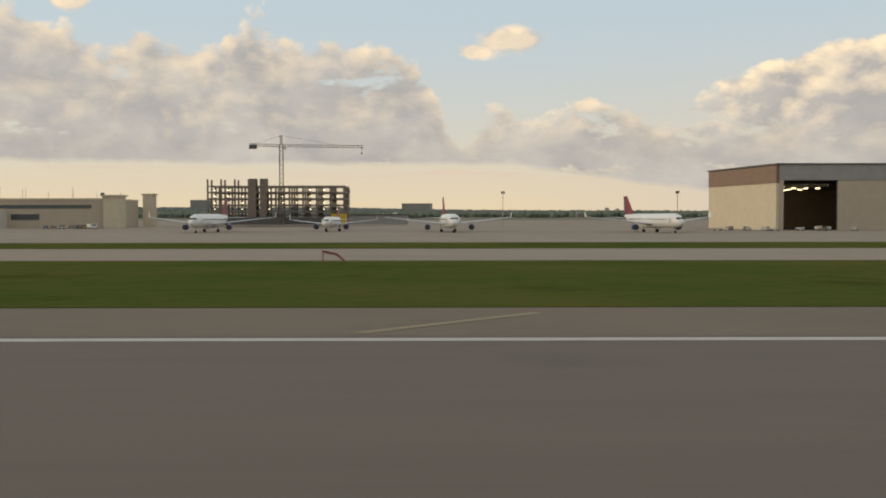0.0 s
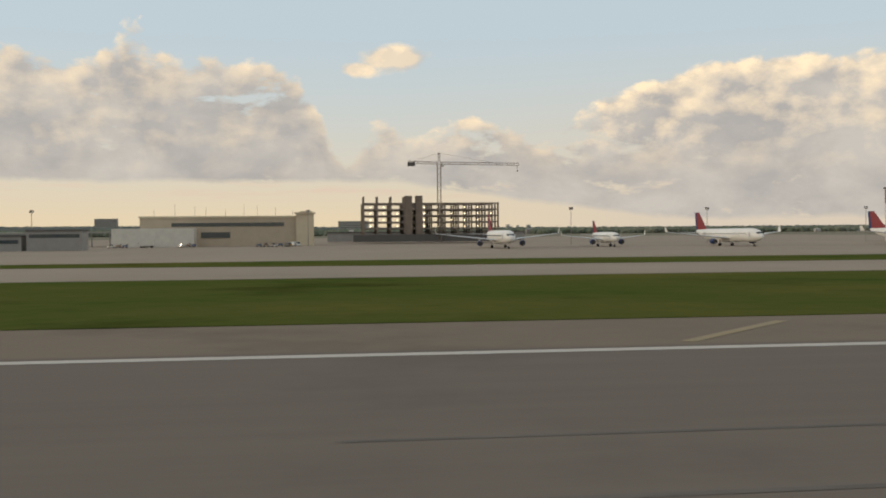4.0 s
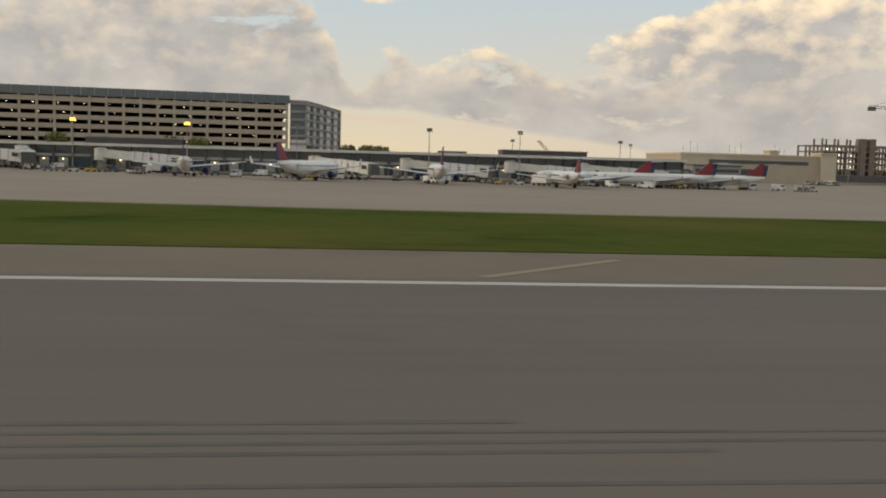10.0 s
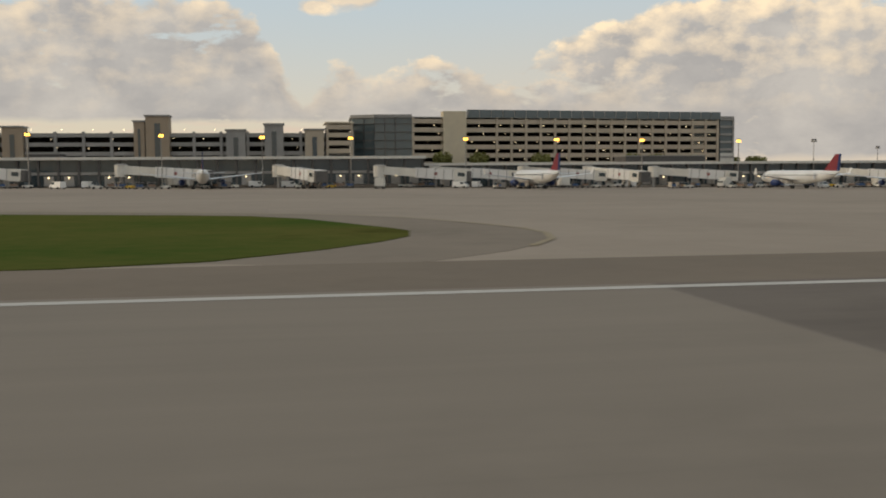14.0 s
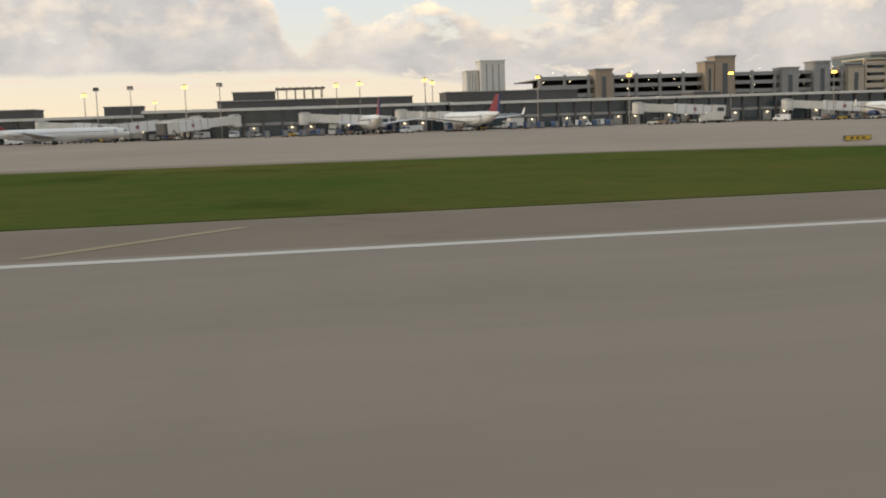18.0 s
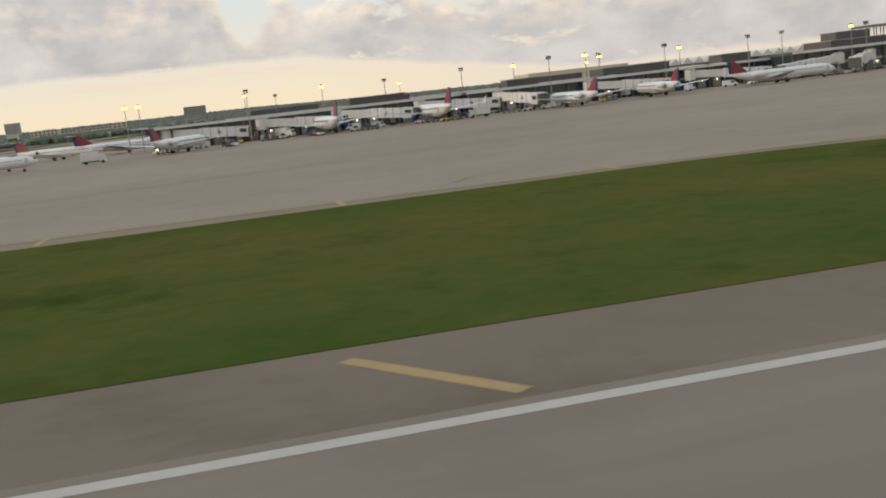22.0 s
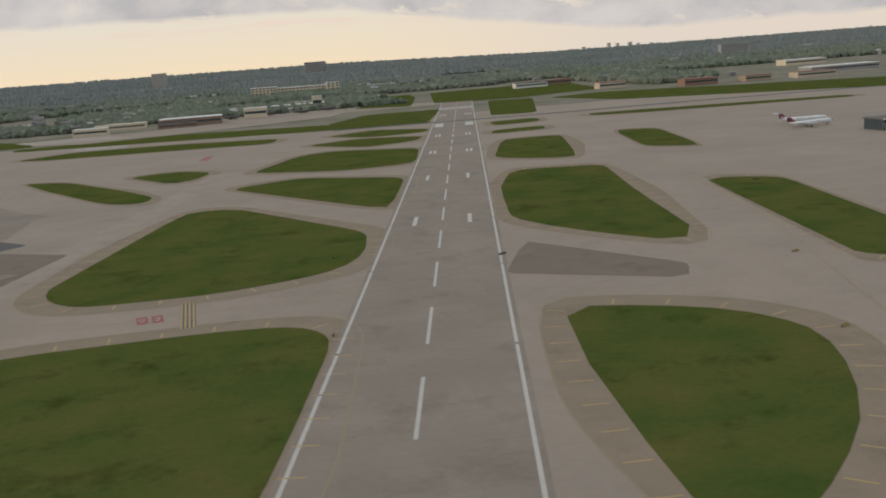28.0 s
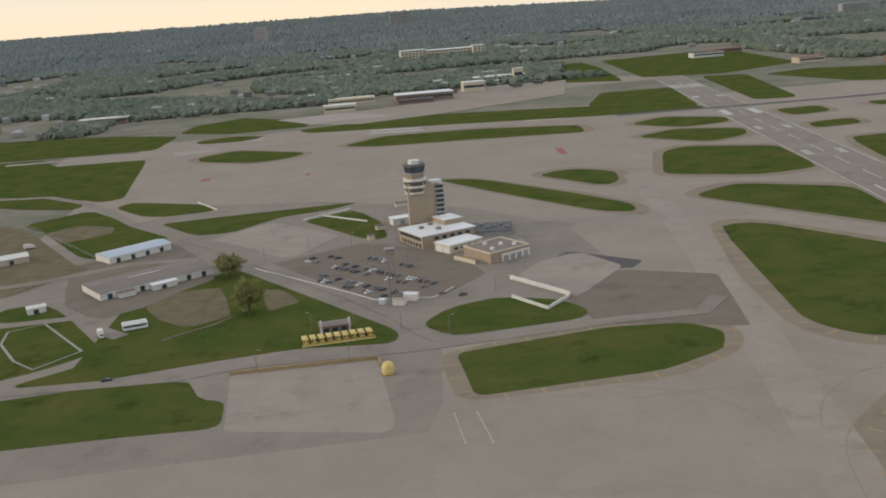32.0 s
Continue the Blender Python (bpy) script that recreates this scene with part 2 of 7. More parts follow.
# ---- materials ----
def material(name, color, rough=0.8, metal=0.0, second=None, scale=0.5, fine=6.0, amount=0.5, bump=0.0, emit=0.0, vary=0.0, island=False, spec=None, slab=0.0, stain=0.0, streak=1.0, sheen=0.0):
    """A procedural material: two colours mixed by coarse and fine noise in metres, with fine relief, slabs of slightly different tone and dark stains."""
    m = bpy.data.materials.new(name)
    m.use_nodes = True
    nt = m.node_tree
    b = nt.nodes["Principled BSDF"]
    b.inputs["Roughness"].default_value, b.inputs["Metallic"].default_value = rough, metal
    if spec is not None:
        b.inputs["Specular IOR Level"].default_value = spec
    second = second or tuple(c * 0.75 for c in color)
    tc = nt.nodes.new("ShaderNodeNewGeometry")
    n1, n2 = nt.nodes.new("ShaderNodeTexNoise"), nt.nodes.new("ShaderNodeTexNoise")
    along = nt.nodes.new("ShaderNodeVectorMath")
    along.operation = "MULTIPLY"
    nt.links.new(tc.outputs["Position"], along.inputs[0])
    along.inputs[1].default_value = (streak, 1, 1)
    if sheen:
        b.inputs["Sheen Weight"].default_value, b.inputs["Sheen Roughness"].default_value, b.inputs["Sheen Tint"].default_value = sheen, 0.6, (0.55, 0.60, 0.16, 1)
    for n, s, d in ((n1, scale, 5), (n2, fine, 3)):
        nt.links.new(along.outputs[0], n.inputs["Vector"])
        n.inputs["Scale"].default_value, n.inputs["Detail"].default_value, n.inputs["Roughness"].default_value = s / UNIT, d, 0.6
    add = nt.nodes.new("ShaderNodeMath")
    add.operation = "MULTIPLY_ADD"
    nt.links.new(n2.outputs["Fac"], add.inputs[0])
    add.inputs[1].default_value = 0.4
    nt.links.new(n1.outputs["Fac"], add.inputs[2])
    ramp = nt.nodes.new("ShaderNodeMapRange")
    nt.links.new(add.outputs[0], ramp.inputs["Value"])
    ramp.inputs["From Min"].default_value, ramp.inputs["From Max"].default_value = 0.7 - amount / 2, 0.7 + amount / 2
    mix = nt.nodes.new("ShaderNodeMix")
    mix.data_type = "RGBA"
    nt.links.new(ramp.outputs[0], mix.inputs["Factor"])
    mix.inputs["A"].default_value, mix.inputs["B"].default_value = (*color, 1), (*second, 1)
    last = mix.outputs["Result"]
    if vary:
        hsv = nt.nodes.new("ShaderNodeHueSaturation")
        src = tc.outputs["Random Per Island"] if island else nt.nodes.new("ShaderNodeObjectInfo").outputs["Random"]
        mr = nt.nodes.new("ShaderNodeMapRange")
        nt.links.new(src, mr.inputs["Value"])
        mr.inputs["To Min"].default_value, mr.inputs["To Max"].default_value = 1 - vary, 1 + vary
        nt.links.new(mr.outputs[0], hsv.inputs["Value"])
        nt.links.new(last, hsv.inputs["Color"])
        last = hsv.outputs["Color"]
    if slab:
        place = nt.nodes.new("ShaderNodeVectorMath")
        place.operation = "MULTIPLY"
        nt.links.new(tc.outputs["Position"], place.inputs[0])
        place.inputs[1].default_value = (1 / UNIT, 1 / UNIT, 0)
        bricks = nt.nodes.new("ShaderNodeTexBrick")
        bricks.offset = 0.0
        nt.links.new(place.outputs[0], bricks.inputs["Vector"])
        for key, value in (("Scale", 1.0), ("Mortar Size", 0.06), ("Mortar Smooth", 0.5), ("Bias", 0.0), ("Brick Width", 7.6), ("Row Height", 6.1)):
            bricks.inputs[key].default_value = value
        for key, value in (("Color1", 1.0 + slab), ("Color2", 1.0 - slab), ("Mortar", 1.0 - 2.6 * slab)):
            bricks.inputs[key].default_value = (value, value, value, 1)
        tone = nt.nodes.new("ShaderNodeMix")
        tone.data_type, tone.blend_type = "RGBA", "MULTIPLY"
        tone.inputs["Factor"].default_value = 1.0
        nt.links.new(last, tone.inputs["A"])
        nt.links.new(bricks.outputs["Color"], tone.inputs["B"])
        last = tone.outputs["Result"]
    if stain:
        n3 = nt.nodes.new("ShaderNodeTexNoise")
        nt.links.new(tc.outputs["Position"], n3.inputs["Vector"])
        n3.inputs["Scale"].default_value, n3.inputs["Detail"].default_value, n3.inputs["Roughness"].default_value = 0.055 / UNIT, 8, 0.68
        cut = nt.nodes.new("ShaderNodeMapRange")
        nt.links.new(n3.outputs["Fac"], cut.inputs["Value"])
        cut.inputs["From Min"].default_value, cut.inputs["From Max"].default_value = 0.54, 0.72
        cut.inputs["To Min"].default_value, cut.inputs["To Max"].default_value = 1.0, 1.0 - stain
        dark = nt.nodes.new("ShaderNodeVectorMath")
        dark.operation = "SCALE"
        nt.links.new(last, dark.inputs[0])
        nt.links.new(cut.outputs[0], dark.inputs["Scale"])
        last = dark.outputs["Vector"]
    nt.links.new(last, b.inputs["Base Color"])
    if bump:
        bp = nt.nodes.new("ShaderNodeBump")
        bp.inputs["Strength"].default_value, bp.inputs["Distance"].default_value = bump, 0.05
        nt.links.new(n2.outputs["Fac"], bp.inputs["Height"])
        nt.links.new(bp.outputs[0], b.inputs["Normal"])
    if emit:
        b.inputs["Emission Color"].default_value, b.inputs["Emission Strength"].default_value = (*color, 1), emit
    return m


M = dict(
    soil=material("soil", (0.13, 0.135, 0.085), 0.95, second=(0.24, 0.21, 0.165), scale=0.012, fine=0.12, amount=0.35, spec=0.06),
    pave=material("concrete_apron", (0.318, 0.267, 0.213), 0.85, second=(0.258, 0.217, 0.174), scale=0.016, fine=0.35, amount=0.5, bump=0.1, spec=0.06, slab=0.022, stain=0.11),
    worn=material("worn_runway_concrete", (0.246, 0.212, 0.172), 0.85, second=(0.196, 0.169, 0.138), scale=0.08, fine=0.6, amount=0.5, bump=0.1, spec=0.06, slab=0.006, stain=0.14, streak=0.12),
    paleyellow=material("faded_yellow_enamel", (0.66, 0.50, 0.15), 0.55, second=(0.55, 0.41, 0.13), scale=0.6, fine=4.0),
    ochre=material("ochre_barrier", (0.36, 0.255, 0.115), 0.7, second=(0.29, 0.21, 0.105), scale=0.4, fine=3.0),
    lane=material("light_concrete_lane", (0.326, 0.277, 0.225), 0.85, second=(0.272, 0.231, 0.188), scale=0.03, fine=0.5, amount=0.5, spec=0.06, slab=0.035, stain=0.3),
    pale=material("pale_concrete", (0.365, 0.320, 0.272), 0.85, second=(0.315, 0.275, 0.232), scale=0.06, fine=0.9, amount=0.6, spec=0.06, slab=0.03, stain=0.25),
    runway=material("runway_asphalt", (0.172, 0.147, 0.123), 0.8, second=(0.136, 0.116, 0.098), scale=0.12, fine=1.2, amount=0.6, bump=0.15, spec=0.06, stain=0.2, streak=0.08),
    shoulder=material("shoulder_asphalt", (0.205, 0.168, 0.130), 0.9, second=(0.165, 0.137, 0.107), scale=0.09, fine=0.8, amount=0.6, spec=0.06, stain=0.3),
    rubbed=material("rubbed_concrete", (0.272, 0.230, 0.186), 0.85, second=(0.215, 0.182, 0.148), scale=0.03, fine=0.5, amount=0.5, spec=0.06, slab=0.025, stain=0.25),
    rim=material("grey_brown_shoulder", (0.242, 0.203, 0.160), 0.9, second=(0.195, 0.164, 0.130), scale=0.09, fine=0.8, amount=0.6, spec=0.06, stain=0.25),
    tanrim=material("tan_shoulder", (0.262, 0.210, 0.151), 0.9, second=(0.218, 0.176, 0.130), scale=0.09, fine=0.8, amount=0.6, spec=0.06, stain=0.25),
    patch=material("dark_patch", (0.085, 0.078, 0.072), 0.9, second=(0.065, 0.06, 0.056), scale=0.2, fine=2.0),
    tar=material("tar_streak", (0.118, 0.102, 0.072), 0.9, second=(0.165, 0.143, 0.105), scale=0.3, fine=3.0),
    wornwhite=material("rubber_blackened_white", (0.275, 0.262, 0.235), 0.75, second=(0.15, 0.14, 0.125), scale=0.5, fine=2.0, amount=0.8, streak=0.05),
    darkrubber=material("rubber_coated_asphalt", (0.085, 0.077, 0.068), 0.85, second=(0.135, 0.119, 0.102), scale=0.5, fine=2.0, amount=0.8, streak=0.05),
    skid=material("tyre_rubber", (0.075, 0.066, 0.058), 0.9, second=(0.13, 0.112, 0.095), scale=0.3, fine=3.0),
    grass=material("grass", (0.046, 0.077, 0.017), 0.95, second=(0.102, 0.098, 0.029), scale=0.035, fine=0.6, amount=0.45, bump=0.8, spec=0.0, stain=0.5, sheen=0.008),
    dirt=material("bare_soil", (0.19, 0.15, 0.10), 0.95, second=(0.11, 0.10, 0.05), scale=0.1, fine=1.0, spec=0.06),
    white=material("white_paint", (0.49, 0.465, 0.42), 0.7, second=(0.36, 0.34, 0.30), scale=0.4, fine=3.0, amount=0.9),
    rubbedwhite=material("rubber_streaked_white", (0.44, 0.42, 0.39), 0.75, second=(0.24, 0.22, 0.20), scale=0.6, fine=2.4, amount=0.75, streak=0.03),
    yellow=material("yellow_paint", (0.43, 0.285, 0.095), 0.75, second=(0.26, 0.20, 0.105), scale=0.4, fine=3.0, amount=0.9),
    dim=material("worn_yellow_paint", (0.27, 0.205, 0.095), 0.8, second=(0.21, 0.175, 0.12), scale=0.4, fine=3.0, amount=0.9),
    red=material("red_paint", (0.27, 0.060, 0.055), 0.7, second=(0.22, 0.07, 0.06), scale=0.8, fine=4.0),
    black=material("black_coat", (0.03, 0.03, 0.03), 0.6),
    gold=material("sign_yellow", (0.68, 0.43, 0.03), 0.5),
    cream=material("cream_panel", (0.62, 0.53, 0.38), 0.7, second=(0.54, 0.46, 0.33), scale=0.3, fine=3.0),
    offwhite=material("off_white_panel", (0.68, 0.65, 0.58), 0.6, second=(0.56, 0.53, 0.47), scale=0.4, fine=3.0),
    tan=material("tan_precast", (0.52, 0.43, 0.32), 0.85, second=(0.44, 0.37, 0.28), scale=0.3, fine=2.0, vary=0.06),
    brown=material("brown_band", (0.25, 0.165, 0.115), 0.8, second=(0.21, 0.14, 0.10), scale=0.3, fine=2.0),
    grey=material("grey_concrete", (0.34, 0.325, 0.30), 0.85, second=(0.28, 0.265, 0.245), scale=0.3, fine=2.0, vary=0.06),
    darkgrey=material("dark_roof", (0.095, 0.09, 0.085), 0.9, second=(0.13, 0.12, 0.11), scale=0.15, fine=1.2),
    glass=material("dark_glass", (0.028, 0.046, 0.056), 0.12, second=(0.042, 0.060, 0.068), scale=0.3, fine=1.0, spec=0.8),
    bronze=material("bronze_glass", (0.085, 0.078, 0.066), 0.2, second=(0.12, 0.105, 0.085), scale=0.4, spec=0.7),
    brownroof=material("brown_grey_roof", (0.215, 0.170, 0.140), 0.9, second=(0.165, 0.135, 0.115), scale=0.12, fine=1.5),
    steelroof=material("pale_metal_roof", (0.46, 0.50, 0.54), 0.5, second=(0.38, 0.42, 0.46), scale=0.3, fine=2.0),
    teal=material("teal_glass", (0.075, 0.105, 0.115), 0.15, second=(0.095, 0.125, 0.13), scale=0.3, fine=1.0, spec=0.8),
    # Dark colour standing in for shade inside decks and engine intakes.
    shadefill=material("painted_interior_shade", (0.055, 0.050, 0.046), 0.9),
    steel=material("steel", (0.30, 0.29, 0.27), 0.45, metal=0.7, second=(0.24, 0.22, 0.20)),
    frame=material("primed_steel", (0.245, 0.190, 0.145), 0.7, second=(0.18, 0.145, 0.115), scale=0.4, vary=0.1),
    body=material("aircraft_white", (0.74, 0.73, 0.70), 0.32, second=(0.66, 0.65, 0.62), scale=0.2, fine=2.0),
    wing=material("aircraft_grey", (0.52, 0.54, 0.56), 0.35, second=(0.46, 0.48, 0.50), scale=0.3, fine=2.0),
    navy=material("navy_paint", (0.010, 0.028, 0.11), 0.35, second=(0.014, 0.034, 0.13)),
    tailred=material("tail_red", (0.24, 0.026, 0.032), 0.4, second=(0.19, 0.024, 0.032)),
    tyre=material("tyre", (0.02, 0.02, 0.02), 0.85),
    lamp=material("sodium_lamp", (1.0, 0.50, 0.07), 0.5, emit=4.0),
    glow=material("warm_lamp_and_sky_glow", (1.0, 0.78, 0.45), 0.5, emit=3.0),
    blue=material("blue_paint", (0.05, 0.10, 0.22), 0.6),
    leaf=material("leaves", (0.195, 0.200, 0.062), 0.9, second=(0.245, 0.235, 0.095), scale=0.2, fine=1.5, vary=0.35, island=True, spec=0.06),
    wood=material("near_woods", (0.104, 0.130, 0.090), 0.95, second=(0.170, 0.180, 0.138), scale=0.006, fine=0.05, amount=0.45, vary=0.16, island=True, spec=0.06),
    # Bluer and paler than the near woods: distance haze put into the colour.
    hazewood=material("haze_tinted_woods", (0.118, 0.140, 0.132), 0.95, second=(0.175, 0.190, 0.182), scale=0.0022, fine=0.012, amount=0.4, vary=0.10, island=True, spec=0.06),
    bark=material("bark", (0.10, 0.075, 0.05), 0.95, fine=8.0),
    roofs=material("far_roofs", (0.32, 0.305, 0.295), 0.85, second=(0.22, 0.20, 0.185), scale=0.05, vary=0.55, island=True),
    tile=material("orange_roof", (0.27, 0.150, 0.105), 0.85, second=(0.22, 0.13, 0.095), scale=0.2),
    white_roof=material("white_membrane_roof", (0.74, 0.73, 0.70), 0.7, second=(0.62, 0.60, 0.57), scale=0.1),
    brick=material("tan_brick", (0.38, 0.295, 0.205), 0.85, second=(0.32, 0.25, 0.18), scale=0.3, fine=4.0),
    car=material("car_paint", (0.30, 0.31, 0.33), 0.3, vary=0.9),
)


# ---- mesh helpers ----
class Build:
    """Collects faces for one mesh."""

    def __init__(self):
        self.v, self.f = [], []

    def add(self, verts, faces):
        k = len(self.v)
        self.v.extend(verts)
        self.f.extend([tuple(i + k for i in face) for face in faces])
        return self

    def box(self, x0, x1, y0, y1, z0, z1, m=None):
        vs = [(x, y, z) for z in (z0, z1) for y in (y0, y1) for x in (x0, x1)]
        if m is not None:
            vs = [tuple(m @ Vector(p)) for p in vs]
        return self.add(vs, [(0, 2, 3, 1), (4, 5, 7, 6), (0, 1, 5, 4), (1, 3, 7, 5), (3, 2, 6, 7), (2, 0, 4, 6)])

    def prism(self, poly, z0, z1):
        n = len(poly)
        vs = [(x, y, z0) for x, y in poly] + [(x, y, z1) for x, y in poly]
        fs = [tuple(range(n - 1, -1, -1)), tuple(range(n, 2 * n))] + [(i, (i + 1) % n, n + (i + 1) % n, n + i) for i in range(n)]
        return self.add(vs, fs)

    def loft(self, rings, close=True):
        n = len(rings[0])
        vs = [p for r in rings for p in r]
        fs = [(a * n + i, a * n + (i + 1) % n, (a + 1) * n + (i + 1) % n, (a + 1) * n + i) for a in range(len(rings) - 1) for i in range(n)]
        if close:
            fs += [tuple(range(n - 1, -1, -1)), tuple(range((len(rings) - 1) * n, len(rings) * n))]
        return self.add(vs, fs)

    def tube(self, p, q, r, r2=None, n=8):
        p, q = Vector(p), Vector(q)
        r2 = r if r2 is None else r2
        a = (q - p).normalized()
        u = a.orthogonal().normalized()
        w = a.cross(u)
        ring = lambda c, rad: [tuple(c + rad * (math.cos(2 * math.pi * i / n) * u + math.sin(2 * math.pi * i / n) * w)) for i in range(n)]
        return self.loft([ring(p, r), ring(q, r2)])

    def ring_x(self, x, ry, rz, zc, n=16, yc=0.0):
        return [(x, yc + ry * math.cos(2 * math.pi * i / n), zc + rz * math.sin(2 * math.pi * i / n)) for i in range(n)]

    def mesh(self, name, smooth=False):
        me = bpy.data.meshes.new(name)
        me.from_pydata([(x * UNIT, y * UNIT, z * UNIT) for x, y, z in self.v], [], self.f)
        if smooth:
            me.polygons.foreach_set("use_smooth", [True] * len(me.polygons))
        me.update()
        return me


def part(name, b, mat, parent=None, label="", smooth=False):
    ob = new(name, b.mesh(name, smooth))
    ob.data.materials.append(M[mat])
    ob.parent = parent
    return tagged(ob, label)


def thing(name, label, category, group="", kind="", at=(0, 0, 0), turn=0.0):
    ob = new(name)
    ob.matrix_basis = pose(*[c * UNIT for c in at], 0, 0, turn)
    return tagged(ob, label, category, group, kind)


def drop(x):
    return 2.6 * min(1.0, max(0.0, (x + 720) / 300))


def ground_z(x, y):
    """The runway lies higher than the aprons beside it; far off the land rises."""
    z = -drop(x) * min(1.0, max(0.0, (y - 40) / 160))
    far = max(0.0, math.hypot(x + 1000, y - 600) - 1700) / 6800
    west = min(1.0, max(0.0, (900 - x) / 1800))
    return z + (10 + 42 * west) * min(far, 1.2)


# ---- ground, pavements, grass ----
def sheet(name, xs, ys, mat, lift, label, category):
    b = Build()
    b.v = [(x, y, ground_z(x, y) + lift) for y in ys for x in xs]
    n = len(xs)
    b.f = [(j * n + i, j * n + i + 1, (j + 1) * n + i + 1, (j + 1) * n + i) for j in range(len(ys) - 1) for i in range(n - 1)]
    ob = part(name, b, mat, None, label, True)
    return tagged(ob, label, category, kind="structure")


def steps(a, b, n):
    return [a + (b - a) * i / n for i in range(n + 1)]


sheet("ground", sorted(steps(-9000, 7000, 80) + [-720, -420]), sorted(steps(-3000, 9200, 70) + [40, 200]), "soil", -0.35,
      "green and brown land reaching the horizon", "ground")
sheet("pavement", sorted(steps(-1960, 420, 40) + [-720, -420]), sorted([-160, 40, 80, 120, 160, 200] + steps(240, 1180, 12)), "pave", 0.0,
      "weathered grey concrete of taxiways and aprons", "pavement")


def strip(name, x0, x1, y0, y1, mat, lift, label, category, n=40):
    return sheet(name, sorted(steps(x0, x1, n) + [x for x in (-720, -420) if x0 < x < x1]), steps(y0, y1, 3), mat, lift, label, category)


strip("runway", -610, 420, -31, 31, "runway", 0.02, "brown-grey grooved asphalt runway", "runway")
strip("runway_concrete", -1960, -610, -31, 31, "worn", 0.02, "paler concrete end of the runway", "runway")
strip("runway_shoulder", -1960, 420, 31, 40.3, "shoulder", 0.02, "darker brown asphalt runway shoulder", "shoulder")


def smooth_loop(points, radius=10.0):
    """The loop with its corners rounded."""
    done = []
    for a, c, d in zip(points[-1:] + points[:-1], points, points[1:] + points[:1]):
        va, vd = Vector(a) - Vector(c), Vector(d) - Vector(c)
        p, q = Vector(c) + va * min(radius / va.length, 0.45), Vector(c) + vd * min(radius / vd.length, 0.45)
        for i in range(5):
            f = i / 4
            w = p * (1 - f) ** 2 + Vector(c) * 2 * f * (1 - f) + q * f * f
            done.append((w.x, w.y))
    return done


def area(name, corners, mat, lift, label, category, radius=10.0, kind="structure", across=4):
    """A flat area on the ground with rounded corners, laid in narrow strips that follow the slope."""
    loop = smooth_loop(list(corners), radius) if radius else list(corners)
    lo, hi = min(p[0] for p in loop), max(p[0] for p in loop)
    count = max(10, min(90, int((hi - lo) / 6)))
    cuts = sorted(set([lo + 0.02] + [lo + (hi - lo) * (0.5 - 0.5 * math.cos(math.pi * i / count)) for i in range(1, count)] + [hi - 0.02]))
    b, rows = Build(), []
    for x in cuts:
        ys = [p[1] + (q[1] - p[1]) * (x - p[0]) / (q[0] - p[0]) for p, q in zip(loop, loop[1:] + loop[:1]) if (p[0] - x) * (q[0] - x) < 0]
        if len(ys) > 1:
            rows.append((x, min(ys), max(ys)))
    # the outer line on each side turns down into the ground
    b.v = [(x, y, ground_z(x, y) + z) for x, y0, y1 in rows for y, z in [(y0, -0.2)] + [(y, lift) for y in steps(y0, y1, across)] + [(y1, -0.2)]]
    n = across + 3
    b.f = [(i * n + j, (i + 1) * n + j, (i + 1) * n + j + 1, i * n + j + 1) for i in range(len(rows) - 1) for j in range(across + 2)]
    ob = part(name, b, mat, None, label)
    return tagged(ob, label, category, kind=kind)


def grow(corners, d):
    cx, cy = sum(p[0] for p in corners) / len(corners), sum(p[1] for p in corners) / len(corners)
    return [(x + d * (x - cx) / max(1.0, math.hypot(x - cx, y - cy)), y + d * (y - cy) / max(1.0, math.hypot(x - cx, y - cy))) for x, y in corners]


LAYER = [0]


RIMS = []


def grass_island(corners, rim=9.0, radius=10.0, ticks=False):
    LAYER[0] += 1
    if rim:
        RIMS.append((smooth_loop(list(corners), radius), smooth_loop(grow(corners, rim), radius + 6), ticks))
        area("shoulder", grow(corners, rim), "tanrim" if corners[0][0] < -1010 else "rim", 0.010 + 0.0002 * LAYER[0], "brown asphalt shoulder round a grass island", "shoulder", radius + 6)
    area("grass", corners, "grass", 0.05 + 0.0015 * LAYER[0], "mown green grass between taxiways", "grass", radius)


# the long verge beside the take-off runway, broken by taxiway mouths
grass_island([(430, 40), (430, 96), (20, 100), (-110, 102), (-200, 99), (-226, 84), (-246, 55), (-252, 44), (-246, 40)], 9.0)
grass_island([(-324, 41), (-316, 50), (-305, 57), (-297, 65), (-290, 76), (-286, 87), (-330, 88), (-400, 86), (-500, 96), (-532, 92), (-548, 74), (-562, 63.5), (-572, 52), (-577.5, 44.5), (-574, 40.3)], 9.0)
grass_island([(-625, 40), (-612, 60), (-622, 92), (-660, 108), (-706, 102), (-728, 86), (-739, 72), (-742, 56), (-737, 43)], 9.0, 8)
grass_island([(-800, 41), (-786, 50), (-780, 68), (-788, 84), (-810, 92), (-880, 96), (-930, 94), (-958, 82), (-968, 58), (-966, 44), (-955, 40)], 9.0, 8)
grass_island([(-1022, 40), (-1013, 47), (-1006, 60), (-1008, 73), (-1018, 85), (-1040, 90), (-1100, 90), (-1160, 94), (-1205, 102), (-1228, 101), (-1243, 88), (-1250, 66), (-1240, 45), (-1220, 40)], 10.0, 8, True)
for corners in ([(430, 168), (430, 226), (-60, 224), (-150, 222), (-228, 214), (-246, 205), (-240, 190), (-150, 172)],):
    grass_island(corners, 0)
